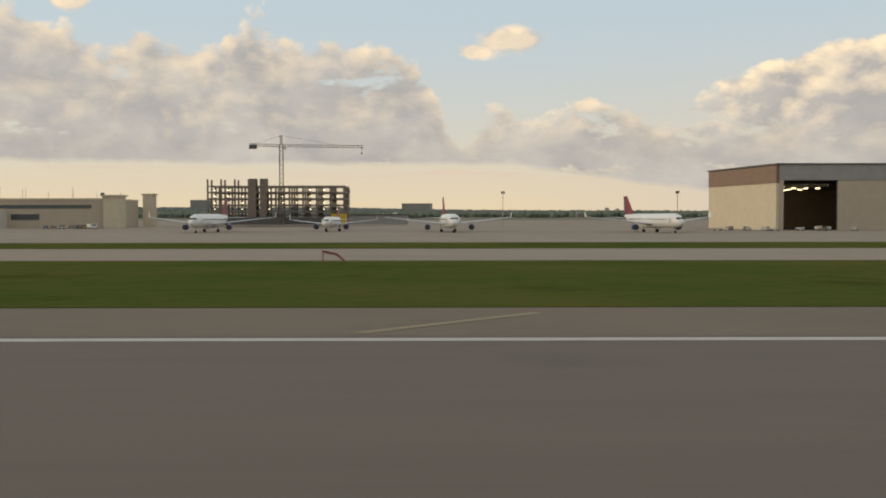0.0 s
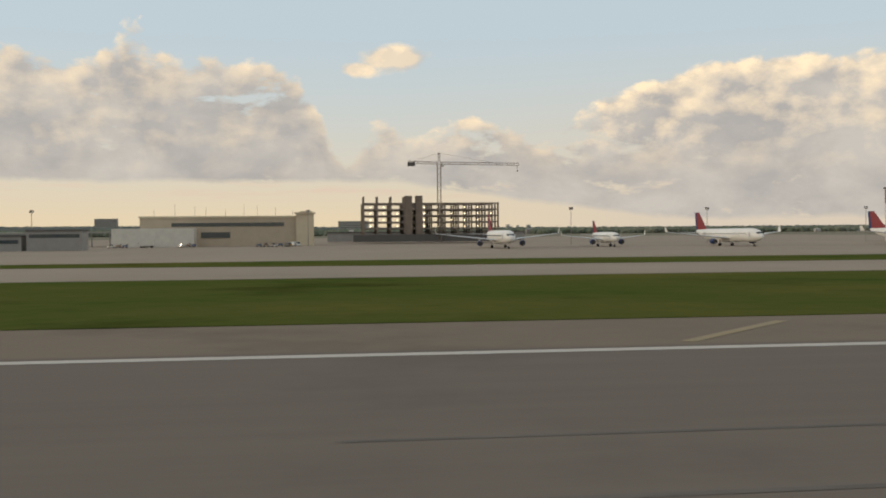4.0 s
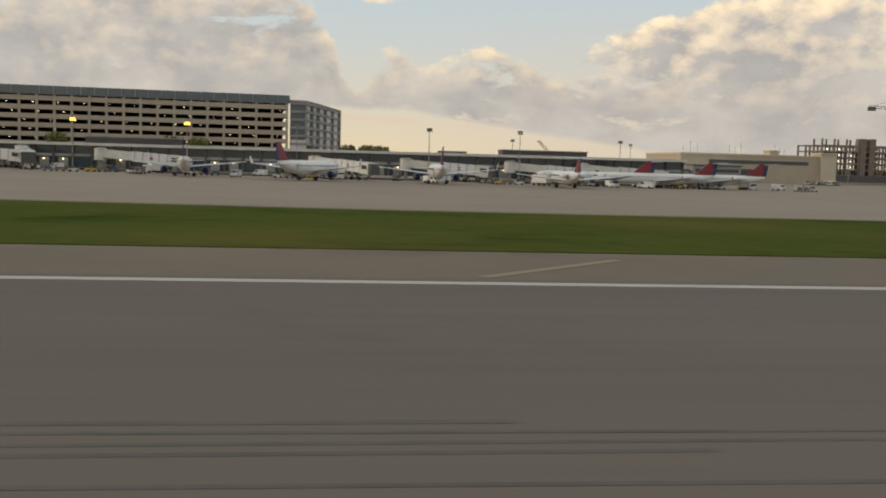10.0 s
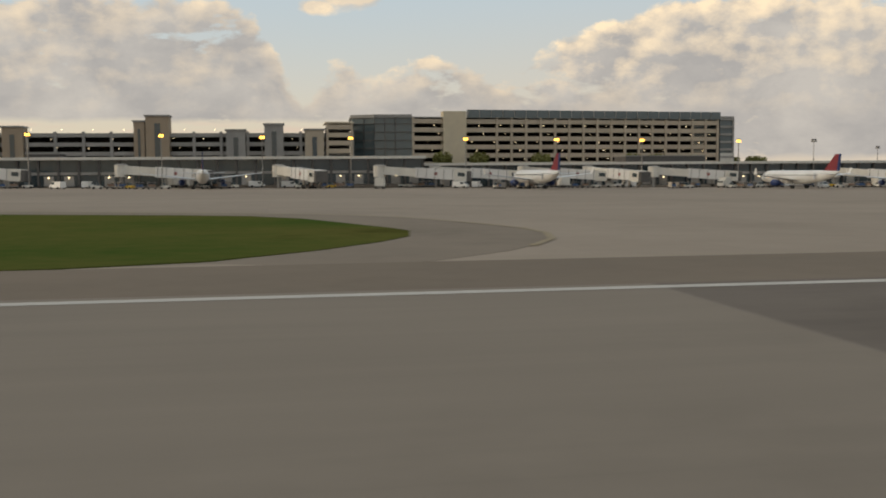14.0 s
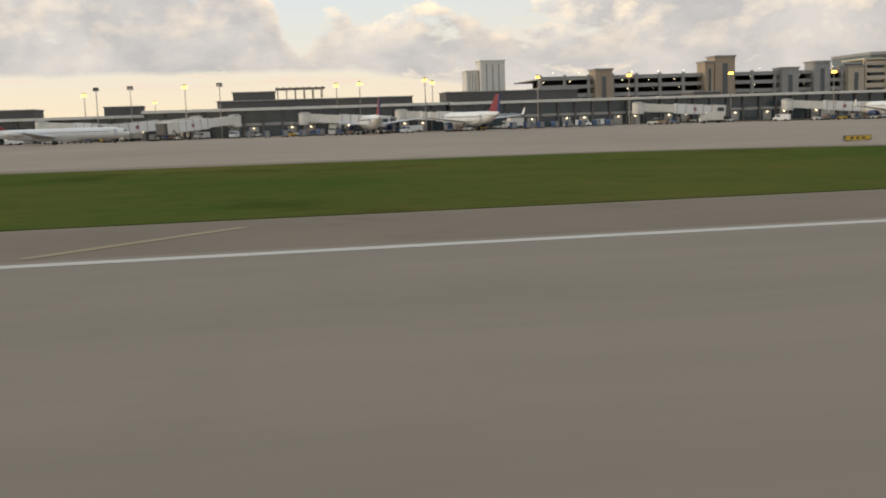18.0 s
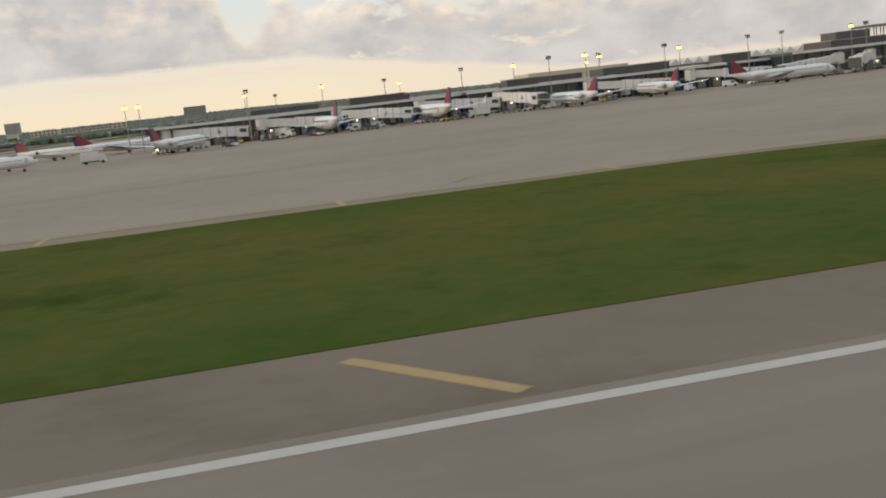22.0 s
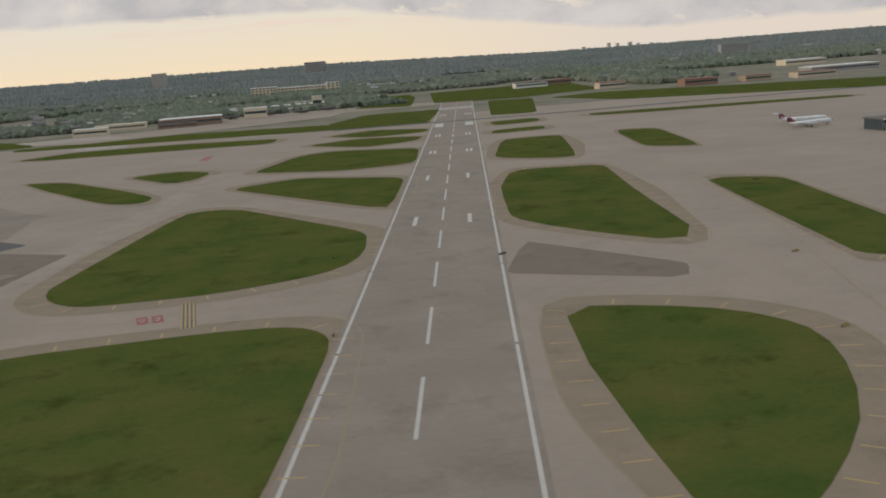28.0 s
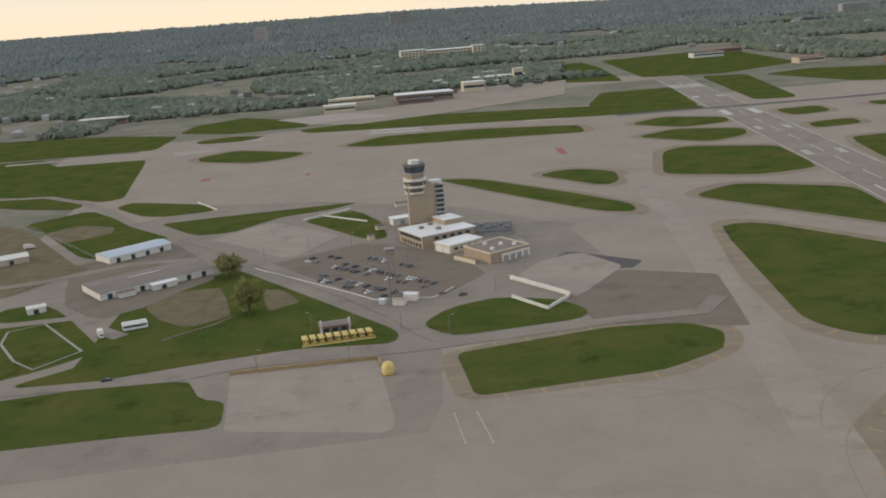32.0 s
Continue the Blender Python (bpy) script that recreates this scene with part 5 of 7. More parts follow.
def aircraft(label, tail_mat="tailred", kind="wing", length=38.0, span=34.0, r=1.98, belly="body", name="airliner"):
    """Nose along +x, origin on the ground under the wing. kind: engines under the wing, or at the tail with a T-tail."""
    a = thing(name, label, "aircraft", "parked aircraft")
    L, zc = length, r + (1.75 if kind == "wing" else 1.25)
    prof = ((0.5, 0.04, -0.25), (0.49, 0.3, -0.22), (0.47, 0.6, -0.14), (0.43, 0.86, -0.05), (0.38, 1.0, 0), (-0.18, 1.0, 0), (-0.3, 0.86, 0.12), (-0.4, 0.6, 0.34), (-0.47, 0.3, 0.58), (-0.5, 0.08, 0.72))
    b = Build()
    part("fuselage", b.loft([b.ring_x(L * x, r * k, r * k, zc + r * dz) for x, k, dz in prof]), "body", a, smooth=True)
    b = Build()
    part("belly", b.loft([b.ring_x(L * x, r * 0.72, r * 0.5, zc - r * 0.66, 12) for x in (-0.14, -0.1, 0.1, 0.14)]), belly, a, "lower belly fairing", smooth=True)
    part("cockpit_window", Build().box(L * 0.455, L * 0.478, -r * 0.52, r * 0.52, zc + r * 0.22, zc + r * 0.46), "glass", a)
    for sy in (-1, 1):
        panes = Build()
        for k in range(int(L * 0.68 / 0.82)):
            xp = -L * 0.3 + 0.82 * k
            panes.box(xp, xp + 0.26, sy * r * 0.985 - 0.05, sy * r * 0.985 + 0.05, zc + 0.34, zc + 0.66)
        part("cabin_windows", panes, "glass", a)
        for xd in (0.40, -0.27):
            part("cabin_door", Build().box(L * xd - 0.45, L * xd + 0.45, sy * r * 0.97 - 0.06, sy * r * 0.97 + 0.06, zc - 0.75, zc + 1.0), "wing", a)
        root, tip = 0.155 * L, 0.045 * L
        xw, sw = (0.06 * L if kind == "wing" else -0.06 * L), 0.155 * L

        def foil(xl, chord, y, z, th):
            return [(xl, y, z), (xl - 0.25 * chord, y, z + th * 0.6), (xl - chord, y, z), (xl - 0.25 * chord, y, z - th * 0.4)]
        part("wing", Build().loft([foil(xw + 0.4 * root, root, sy * r * 0.4, zc - r * 0.55, 0.62), foil(xw + 0.4 * root - sw, tip, sy * span / 2, zc - r * 0.55 + 0.055 * span, 0.18)]), "wing", a)
        if kind == "wing":
            ye, xe = sy * span * 0.17, xw + 0.4 * root - sw * 0.34 + 1.0
            b = Build()
            eng = part("engine", b.loft([b.ring_x(xe + dx, q, q, zc - r * 0.95, 14, ye) for dx, q in ((1.3, 0.95), (0.6, 1.08), (-1.2, 1.0), (-2.6, 0.6))]), "navy", a, "dark blue engine nacelle", True)
            b = Build()
            # Dark disc painted for the shaded inlet.
            part("intake", b.loft([b.ring_x(xe + 1.32, 0.82, 0.82, zc - r * 0.95, 14, ye), b.ring_x(xe + 1.36, 0.78, 0.78, zc - r * 0.95, 14, ye)]), "shadefill", eng)
            part("pylon", Build().box(xe - 2.2, xe + 0.4, ye - 0.15, ye + 0.15, zc - r * 0.95 + 0.8, zc - r * 0.5 + 0.3), "wing", a)
            part("winglet", Build().loft([foil(xw + 0.4 * root - sw, tip, sy * span / 2, zc - r * 0.55 + 0.055 * span, 0.15), foil(xw + 0.4 * root - sw - 1.2, tip * 0.5, sy * (span / 2 + 0.35), zc - r * 0.55 + 0.055 * span + 1.9, 0.1)]), "body", a)
            ht, hz = -0.40 * L, zc + r * 0.35
        else:
            ye, xe = sy * (r + 0.95), -0.27 * L
            b = Build()
            eng = part("engine", b.loft([b.ring_x(xe + dx, q, q, zc + r * 0.35, 14, ye) for dx, q in ((2.4, 0.72), (1.6, 0.82), (-1.4, 0.76), (-2.8, 0.45))]), "body", a, "pale engine pod", True)
            b = Build()
            # Inlet shade painted as a dark disc.
            part("intake", b.loft([b.ring_x(xe + 2.42, 0.6, 0.6, zc + r * 0.35, 14, ye), b.ring_x(xe + 2.46, 0.58, 0.58, zc + r * 0.35, 14, ye)]), "shadefill", eng)
            part("pylon", Build().box(xe - 1.2, xe + 1.2, min(sy * r * 0.8, ye), max(sy * r * 0.8, ye), zc + r * 0.3, zc + r * 0.5), "wing", a)
            ht, hz = -0.47 * L, zc + r * 0.6 + 0.105 * L
        part("tailplane", Build().loft([foil(ht, 0.085 * L, 0, hz, 0.3), foil(ht - 0.07 * L, 0.035 * L, sy * span * 0.17, hz + 0.3, 0.1)]), "wing", a)
        part("gear_leg", Build().tube((-0.02 * L, sy * 2.6, zc - r * 0.7), (-0.02 * L, sy * 2.6, 0.5), 0.16, n=6), "steel", a)
        part("main_wheel", Build().tube((-0.02 * L, sy * 2.6 - 0.45, 0.55), (-0.02 * L, sy * 2.6 + 0.45, 0.55), 0.55, n=12), "tyre", a)
    fin_top = zc + r * 0.8 + (0.135 if kind == "wing" else 0.105) * L
    part("fin", Build().add([(-0.33 * L, -0.22, zc + r * 0.9), (-0.48 * L, -0.15, zc + r * 0.9), (-0.515 * L, -0.06, fin_top), (-0.455 * L, -0.06, fin_top),
                             (-0.33 * L, 0.22, zc + r * 0.9), (-0.48 * L, 0.15, zc + r * 0.9), (-0.515 * L, 0.06, fin_top), (-0.455 * L, 0.06, fin_top)],
                            [(0, 1, 2, 3), (7, 6, 5, 4), (0, 4, 5, 1), (1, 5, 6, 2), (2, 6, 7, 3), (3, 7, 4, 0)]), tail_mat, a, "coloured tail fin")
    part("fin_band", Build().add([(-0.478 * L, -0.19, zc + r * 0.9), (-0.505 * L, -0.17, zc + r * 0.9), (-0.522 * L, -0.09, fin_top), (-0.498 * L, -0.09, fin_top),
                                  (-0.478 * L, 0.19, zc + r * 0.9), (-0.505 * L, 0.17, zc + r * 0.9), (-0.522 * L, 0.09, fin_top), (-0.498 * L, 0.09, fin_top)],
                                 [(0, 1, 2, 3), (7, 6, 5, 4), (0, 4, 5, 1), (1, 5, 6, 2), (2, 6, 7, 3), (3, 7, 4, 0)]), "navy", a)
    part("nose_leg", Build().tube((0.39 * L, 0, zc - r * 0.8), (0.39 * L, 0, 0.4), 0.12, n=6), "steel", a)
    part("nose_wheel", Build().tube((0.39 * L, -0.3, 0.4), (0.39 * L, 0.3, 0.4), 0.4, n=12), "tyre", a)
    return a


def put(source, x, y, turn):
    copy_thing(source, pose(x * UNIT, y * UNIT, ground_z(x, y) * UNIT, 0, 0, turn))


def first(source, x, y, turn):
    source.matrix_basis = pose(x * UNIT, y * UNIT, ground_z(x, y) * UNIT, 0, 0, turn)
    return source


wide = first(aircraft("white twin-engine airliner with a red tail on the open apron", length=54, span=48, r=2.5), -86, 372, -91)
put(wide, 4, 368, -86)
put(wide, 78, 358, -80)
narrow = first(aircraft("white narrow-body airliner with a red and blue tail", length=38, span=34), -41, 383, -92)
for x, y, turn in ((-461, 287, 97), (-426, 285, 65), (-389, 284, 88), (-545, 290, 95), (-644, 295, 95), (-815, 296, 92), (-785, 296, 105),
                   (-1017, 322, 95), (-1052, 325, 95), (-1000, 560, 190), (-940, 565, 200)):
    put(narrow, x, y, turn)
slim = first(aircraft("white rear-engine jet with a red T-tail", kind="tail", length=40, span=30, r=1.7), -905, 298, 5)
for x, y, turn in ((-353, 276, 87), (-338, 302, 184), (-300, 306, 176), (-319, 300, 180), (-1155, 298, 32), (-1163, 333, -32), (-1147, 402, -30), (-1098, 316, 70), (-1120, 395, 0),
                   (-1096, 660, 10), (-1084, 690, 0), (-943, 312, 85), (-974, 308, 92), (-1100, 470, 8), (-870, 560, 180)):
    put(slim, x, y, turn)
cargo = first(aircraft("dark grey propeller transport on the far ramp", "darkgrey", "wing", 30, 40, 2.2, "darkgrey", "transport_aircraft"), -1492, 1530, 30)
for ob in cargo.children_recursive:
    ob.data.materials[0] = M["darkgrey"]
for x, y in ((-1545, 1490), (-1440, 1500), (-1400, 1520)):
    put(cargo, x, y, 30)

# ---- jet bridges ----
bridge = thing("jet_bridge", "cream jet bridge on a wheeled column", "jet bridge", "jet bridges")
part("rotunda", Build().tube((0, 0, 3.4), (0, 0, 7.0), 2.0, n=14), "offwhite", bridge)
part("rotunda_roof", Build().tube((0, 0, 7.0), (0, 0, 7.4), 2.2, 1.2, n=14), "grey", bridge)
part("pedestal", Build().tube((0, 0, 0), (0, 0, 3.4), 0.6, n=10), "grey", bridge)
SLOPE = pose(0, 0, 0.9, 4)
part("tunnel", Build().box(-1.3, 1.3, -13, -1.2, 3.4, 6.0, SLOPE), "offwhite", bridge, "inner pale tunnel")
outer = part("outer_tunnel", Build().box(-1.6, 1.6, -24, -11.5, 3.1, 6.3, SLOPE), "white_roof", bridge, "outer white tunnel")
for k in range(5):
    part("tunnel_rib", Build().box(-1.68, 1.68, -23.6 + 2.8 * k, -23.4 + 2.8 * k, 3.0, 6.4, SLOPE), "grey", outer)
part("cab", Build().box(-2.1, 2.1, -28, -24, 2.9, 6.4, SLOPE), "offwhite", bridge)
for sx in (-1, 1):
    part("sign_plate", Build().box(sx * 1.62 - 0.02, sx * 1.62 + 0.02, -18.6, -17.6, 4.2, 5.2, SLOPE), "red", bridge, "small dull red plate")
part("cab_window", Build().box(-1.6, 1.6, -28.08, -28.0, 4.4, 5.6, SLOPE).box(-2.18, -2.1, -27.4, -25.2, 4.4, 5.6, SLOPE), "glass", bridge)
part("canopy", Build().box(-2.0, 2.0, -29.2, -28.1, 3.0, 6.2, SLOPE), "darkgrey", bridge, "dark folding canopy")
for sx in (-1, 1):
    part("column", Build().box(sx * 1.25 - 0.25, sx * 1.25 + 0.25, -20.5, -19.8, 0.7, 2.7), "steel", bridge)
    part("wheel", Build().tube((sx * 1.6 - 0.3, -20.1, 0.55), (sx * 1.6 + 0.3, -20.1, 0.55), 0.55, n=12), "tyre", bridge)
part("stair", Build().add([(1.7, -22.5, 0.1), (2.6, -22.5, 0.1), (2.6, -26.5, 3.2), (1.7, -26.5, 3.2), (1.7, -22.9, 0.1), (2.6, -22.9, 0.1), (2.6, -26.7, 2.9), (1.7, -26.7, 2.9)],
                          [(0, 1, 2, 3), (7, 6, 5, 4), (0, 3, 7, 4), (1, 5, 6, 2)]), "steel", bridge)
spots = [(-517, 326, 20), (-493, 327, 72), (-425, 326, 40), (-395, 326, 70), (-360, 326, 74), (-335, 326, 72), (-670, 317, 72), (-622, 316, 25), (-590, 316, 74), (-571, 322, 74), (-724, 316, 76), (-540, 326, 70),
         (-868, 323, -74), (-856, 322, -45), (-834, 322, 72), (-803, 320, 72), (-990, 340, 15), (-957, 338, 72), (-918, 338, 72), (-1017, 346, 72), (-1046, 346, 60), (-1072, 346, 74), (-1104, 352, 78),
         (-1070, 588, 40), (-1040, 588, -30), (-980, 596, 30), (-940, 596, -20)]
for i, (x, y, turn) in enumerate(spots):
    (first if i == 0 else put)(bridge, x, y, turn)

# ---- masts with lamps ----


def light_mast(lit, height=16.5):
    m = thing("light_mast", "tall grey apron light mast with " + ("glowing sodium lamps" if lit else "unlit round lamp ring"), "light mast", "apron light masts")
    part("pole", Build().tube((0, 0, 0), (0, 0, height), 0.20, 0.11, 8), "steel", m)
    part("lamp_ring", Build().tube((0, 0, height - 0.2), (0, 0, height + 0.2), 0.65 if lit else 1.0, 0.5 if lit else 0.8, 10), "darkgrey", m)
    for i in range(4):
        c, s_ = math.cos(math.pi / 2 * i + 0.4), math.sin(math.pi / 2 * i + 0.4)
        q = 0.5 if lit else 0.7
        part("lamp", Build().tube((c * q, s_ * q, height - 0.95), (c * q, s_ * q, height - 0.2), 0.36, 0.22, 8), "lamp" if lit else "steel", m)
    return m


bright, dull = light_mast(True), light_mast(False, 17)
for i, (x, y) in enumerate(((-627, 318), (-599, 318), (-561, 320), (-530, 320), (-500, 320), (-465, 320), (-797, 306), (-761, 306), (-730, 308), (-695, 308), (-657, 310), (-823, 330), (-709, 420),
                            (-1117, 360), (-1113, 366), (-1049, 360), (-977, 362), (-942, 364), (-909, 364), (-870, 312), (-816, 322), (-791, 330), (-965, 318), (-1076, 378), (-1000, 480), (-900, 490))):
    (first if i == 0 else put)(bright, x, y, 13.0 * i)
for i, (x, y) in enumerate(((-388, 320), (-358, 320), (-431, 330), (-860, 318), (-888, 326), (-899, 330), (-931, 330), (-944, 360), (-975, 326), (-998, 358), (-1076, 340), (-40, 440), (30, 452), (110, 450), (-160, 470),
                            (-300, 400), (-340, 430), (-420, 450), (-280, 450), (-1020, 400), (-1060, 480))):
    (first if i == 0 else put)(dull, x, y, 20.0 * i)

# ---- vehicles ----


def wheels(parent, xs, half, rad=0.35):
    for x in xs:
        for sy in (-half, half):
            part("wheel", Build().tube((x, sy - 0.12, rad), (x, sy + 0.12, rad), rad, n=10), "tyre", parent)


def shaped(parent, name, sections, half, mat, top_half=None, label=""):
    """A body from a side outline, narrowed towards the top."""
    top = max(z for _, z in sections)
    low = min(z for _, z in sections)
    taper = lambda z: half + ((top_half or half) - half) * (z - low) / max(0.1, top - low)
    n = len(sections)
    vs = [(x, -taper(z), z) for x, z in sections] + [(x, taper(z), z) for x, z in sections]
    fs = [tuple(range(n)), tuple(range(2 * n - 1, n - 1, -1))] + [(i, n + i, n + (i + 1) % n, (i + 1) % n) for i in range(n)]
    return part(name, Build().add(vs, fs), mat, parent, label)


def car(label="parked car with dark windows", mat="car"):
    c = thing("car", label, "car", "parked cars")
    shaped(c, "body", [(-2.2, 0.35), (2.2, 0.35), (2.25, 0.75), (1.1, 0.95), (-1.9, 0.98), (-2.25, 0.8)], 0.88, mat, 0.84)
    shaped(c, "cabin", [(-1.8, 0.96), (1.0, 0.94), (0.35, 1.45), (-1.3, 1.47)], 0.8, "glass", 0.62)
    shaped(c, "roof", [(-1.32, 1.46), (0.36, 1.45), (0.25, 1.52), (-1.2, 1.53)], 0.63, mat, 0.58)
    wheels(c, (-1.35, 1.4), 0.82, 0.33)
    return c


def van(label, mat="body", name="van"):
    v = thing(name, label, "van", "service vehicles")
    shaped(v, "body", [(-2.6, 0.4), (2.5, 0.4), (2.6, 1.0), (1.9, 1.25), (1.3, 2.1), (-2.6, 2.15)], 1.0, mat, 0.92)
    shaped(v, "windscreen", [(1.34, 2.0), (1.92, 1.28), (1.98, 1.3), (1.42, 2.03)], 0.85, "glass", 0.8)
    part("side_window", Build().box(0.2, 1.35, -1.0, -0.97, 1.3, 1.9).box(0.2, 1.35, 0.97, 1.0, 1.3, 1.9), "glass", v)
    wheels(v, (-1.6, 1.6), 0.92, 0.38)
    return v


def tug(label, mat="offwhite"):
    v = thing("baggage_tug", label, "tug", "service vehicles")
    shaped(v, "body", [(-1.5, 0.35), (1.5, 0.35), (1.5, 0.95), (0.3, 1.05), (-1.5, 0.9)], 0.75, mat)
    shaped(v, "cab", [(-0.7, 0.95), (0.3, 1.0), (0.2, 1.75), (-0.6, 1.75)], 0.62, "glass", 0.55)
    wheels(v, (-0.95, 0.95), 0.7, 0.36)
    for k in range(2):
        x = -3.6 - 3.3 * k
        part("cart", Build().box(x - 1.3, x + 1.3, -0.75, 0.75, 0.55, 0.75).box(x - 1.3, x - 1.2, -0.75, 0.75, 0.75, 1.9).box(x - 1.35, x + 1.3, -0.8, 0.8, 1.9, 2.0), "steel", v, "open baggage cart")
        part("drawbar", Build().box(x + 1.3, x + 2.0, -0.06, 0.06, 0.4, 0.5), "steel", v)
        part("baggage", Build().box(x - 1.0, x + 0.9, -0.6, 0.6, 0.75, 1.4), "blue" if k else "brown", v)
        wheels(v, (x - 0.9, x + 0.9), 0.6, 0.25)
    return v


def truck(label, mat="offwhite"):
    v = thing("catering_truck", label, "truck", "service vehicles")
    shaped(v, "cab", [(1.6, 0.5), (3.6, 0.5), (3.6, 1.6), (3.2, 2.5), (1.6, 2.5)], 1.1, mat)
    part("windscreen", Build().box(3.25, 3.62, -0.95, 0.95, 1.65, 2.2), "glass", v)
    part("box_body", Build().box(-3.4, 1.5, -1.2, 1.2, 0.9, 3.4), mat, v)
    part("chassis", Build().box(-3.4, 3.4, -0.6, 0.6, 0.5, 0.9), "darkgrey", v)
    wheels(v, (-2.2, 2.4), 1.05, 0.48)
    return v


rng = random.Random(21)
protos = [van("white service van on the apron"), tug("pale baggage tug with two carts"), truck("white box truck near a parked jet"), tug("yellow baggage tug with two carts", "gold")]
apron = [(-1188, 288, 20), (-1192, 300, 60), (-1150, 300, 0), (-1122, 303, 10)]
for i in range(110):
    x = -300 - 810 * (i + rng.random()) / 110
    y = (300 if x > -580 else 296 if x > -880 else 318) + rng.uniform(-8, 28)
    apron.append((x, y, rng.uniform(0, 360)))
for x0, x1, y0, y1, n in ((-310, -260, 300, 316, 7), (-250, -160, 455, 475, 9), (-1090, -960, 470, 585, 16)):
    apron += [(rng.uniform(x0, x1), rng.uniform(y0, y1), rng.uniform(0, 360)) for _ in range(n)]
used = set()
for i, (x, y, turn) in enumerate(apron):
    k = (0, 1, 1, 2, 1, 3, 1, 0)[i % 8]
    (put if k in used else first)(protos[k], x, y, turn)
    used.add(k)
can = thing("baggage_container", "blue-grey metal baggage container on the apron", "container", "baggage containers")
part("shell", Build().add([(-0.75, -1.0, 0.5), (0.75, -1.0, 0.5), (0.75, 1.0, 0.5), (-0.75, 1.0, 0.5), (-0.75, -1.0, 2.1), (0.75, -1.0, 2.1), (0.75, 1.5, 2.1), (-0.75, 1.5, 2.1), (0.75, 1.5, 1.1), (-0.75, 1.5, 1.1)],
                          [(3, 2, 1, 0), (4, 5, 6, 7), (0, 1, 5, 4), (2, 3, 9, 8), (8, 9, 7, 6), (1, 2, 8, 6, 5), (0, 4, 7, 9, 3)]), "blue", can)
part("door_panel", Build().box(-0.6, 0.6, -1.05, -1.0, 0.6, 2.0), "steel", can, "ribbed metal door")
part("dolly", Build().box(-0.85, 0.85, -1.1, 1.2, 0.32, 0.5), "steel", can)
wheels(can, (-0.6, 0.6), 0.8, 0.2)
for i in range(14):
    (first if i == 0 else put)(can, (-851 + 5.2 * i if i < 6 else -772 + 4.4 * (i - 6)), 294 + 0.5 * (i % 3), 4 * (i % 5))
# car park by the tower
spots = [(-1780 + 0.6 * s_ + 0.8 * o, 503 - 0.8 * s_ + 0.6 * o, 37) for o in (2, 9, 24, 31, 48) for s_ in (4 + 3.0 * k for k in range(26)) if rng.random() < 0.42 and not (o > 40 and s_ > 40)]
spots += [(-1765 + 9 * math.cos(k), 535 + 5 * math.sin(2 * k), 40 * k) for k in range(5)] + [(-1690 + 4 * k, 528 + 1.5 * k, 70) for k in range(8)] + [(-1708, 442, 20), (-1698, 436, 15), (-1858, 372, 8), (-1652, 520, 30), (-1648, 528, 40)]
palette = [("black", "black parked car"), ("body", "white parked car"), ("steel", "silver parked car"), ("black", "glossy black parked car"), ("darkgrey", "dark grey parked car"), ("brown", "brown parked car")]
cars = [car(label + " in the tower car park", mat) for mat, label in palette]
for i, (x, y, turn) in enumerate(spots):
    (first if i < 6 else put)(cars[(i * 5 + i // 6) % 6] if i >= 6 else cars[i], x, y, turn)


# snow plough trucks in a row
plough = thing("plough_truck", "yellow snow plough truck parked in a row", "truck", "row of plough trucks")
shaped(plough, "cab", [(0.6, 0.6), (2.6, 0.6), (2.6, 1.8), (2.2, 3.2), (0.6, 3.2)], 1.2, "paleyellow")
part("windscreen", Build().box(2.25, 2.62, -1.05, 1.05, 1.9, 2.8), "glass", plough)
part("hopper", Build().add([(-4.2, -1.3, 2.9), (0.4, -1.3, 2.9), (0.4, 1.3, 2.9), (-4.2, 1.3, 2.9), (-3.8, -0.6, 1.1), (0.2, -0.6, 1.1), (0.2, 0.6, 1.1), (-3.8, 0.6, 1.1)],
                           [(0, 1, 2, 3), (7, 6, 5, 4), (0, 4, 5, 1), (1, 5, 6, 2), (2, 6, 7, 3), (3, 7, 4, 0)]), "paleyellow", plough)
part("blade", Build().add([(3.6, -2.0, 0.2), (3.6, 2.0, 0.2), (3.3, 2.0, 0.9), (3.3, -2.0, 0.9), (3.7, -2.0, 1.6), (3.7, 2.0, 1.6)], [(0, 1, 2, 3), (3, 2, 5, 4), (0, 3, 4), (1, 5, 2)]), "paleyellow", plough)
part("chassis", Build().box(-4.2, 3.3, -0.5, 0.5, 0.7, 1.1), "black", plough)
part("chute", Build().tube((2.9, 0, 1.2), (2.7, 0, 4.4), 0.35, 0.25, 8), "paleyellow", plough)
wheels(plough, (-3.0, -1.6, 1.8), 1.15, 0.6)
for i in range(9):
    (first if i == 0 else put)(plough, -1776 + 3.55 * i, 388.5 + 0.2 * i, -82)
bus = thing("bus", "white bus parked on a gravel strip", "bus", "parked buses")
part("body", Build().box(-5.8, 5.8, -1.25, 1.25, 0.5, 3.1), "body", bus)
part("window_band", Build().box(-5.4, 5.2, -1.28, -1.24, 1.7, 2.6).box(-5.4, 5.2, 1.24, 1.28, 1.7, 2.6), "glass", bus)
part("roof", Build().box(-5.6, 5.6, -1.1, 1.1, 3.1, 3.3), "offwhite", bus)
wheels(bus, (-3.8, 3.6), 1.12, 0.5)
first(bus, -1857, 440, 14)
put(bus, -1858, 443.4, 14)
put(protos[2], -1872, 434, -70)
for x, y in ((-1975, 560), (-1985, 590), (-1990, 540), (-1960, 650)):
    put(protos[2], x, y, 20)

# ---- signs beside the taxiways ----


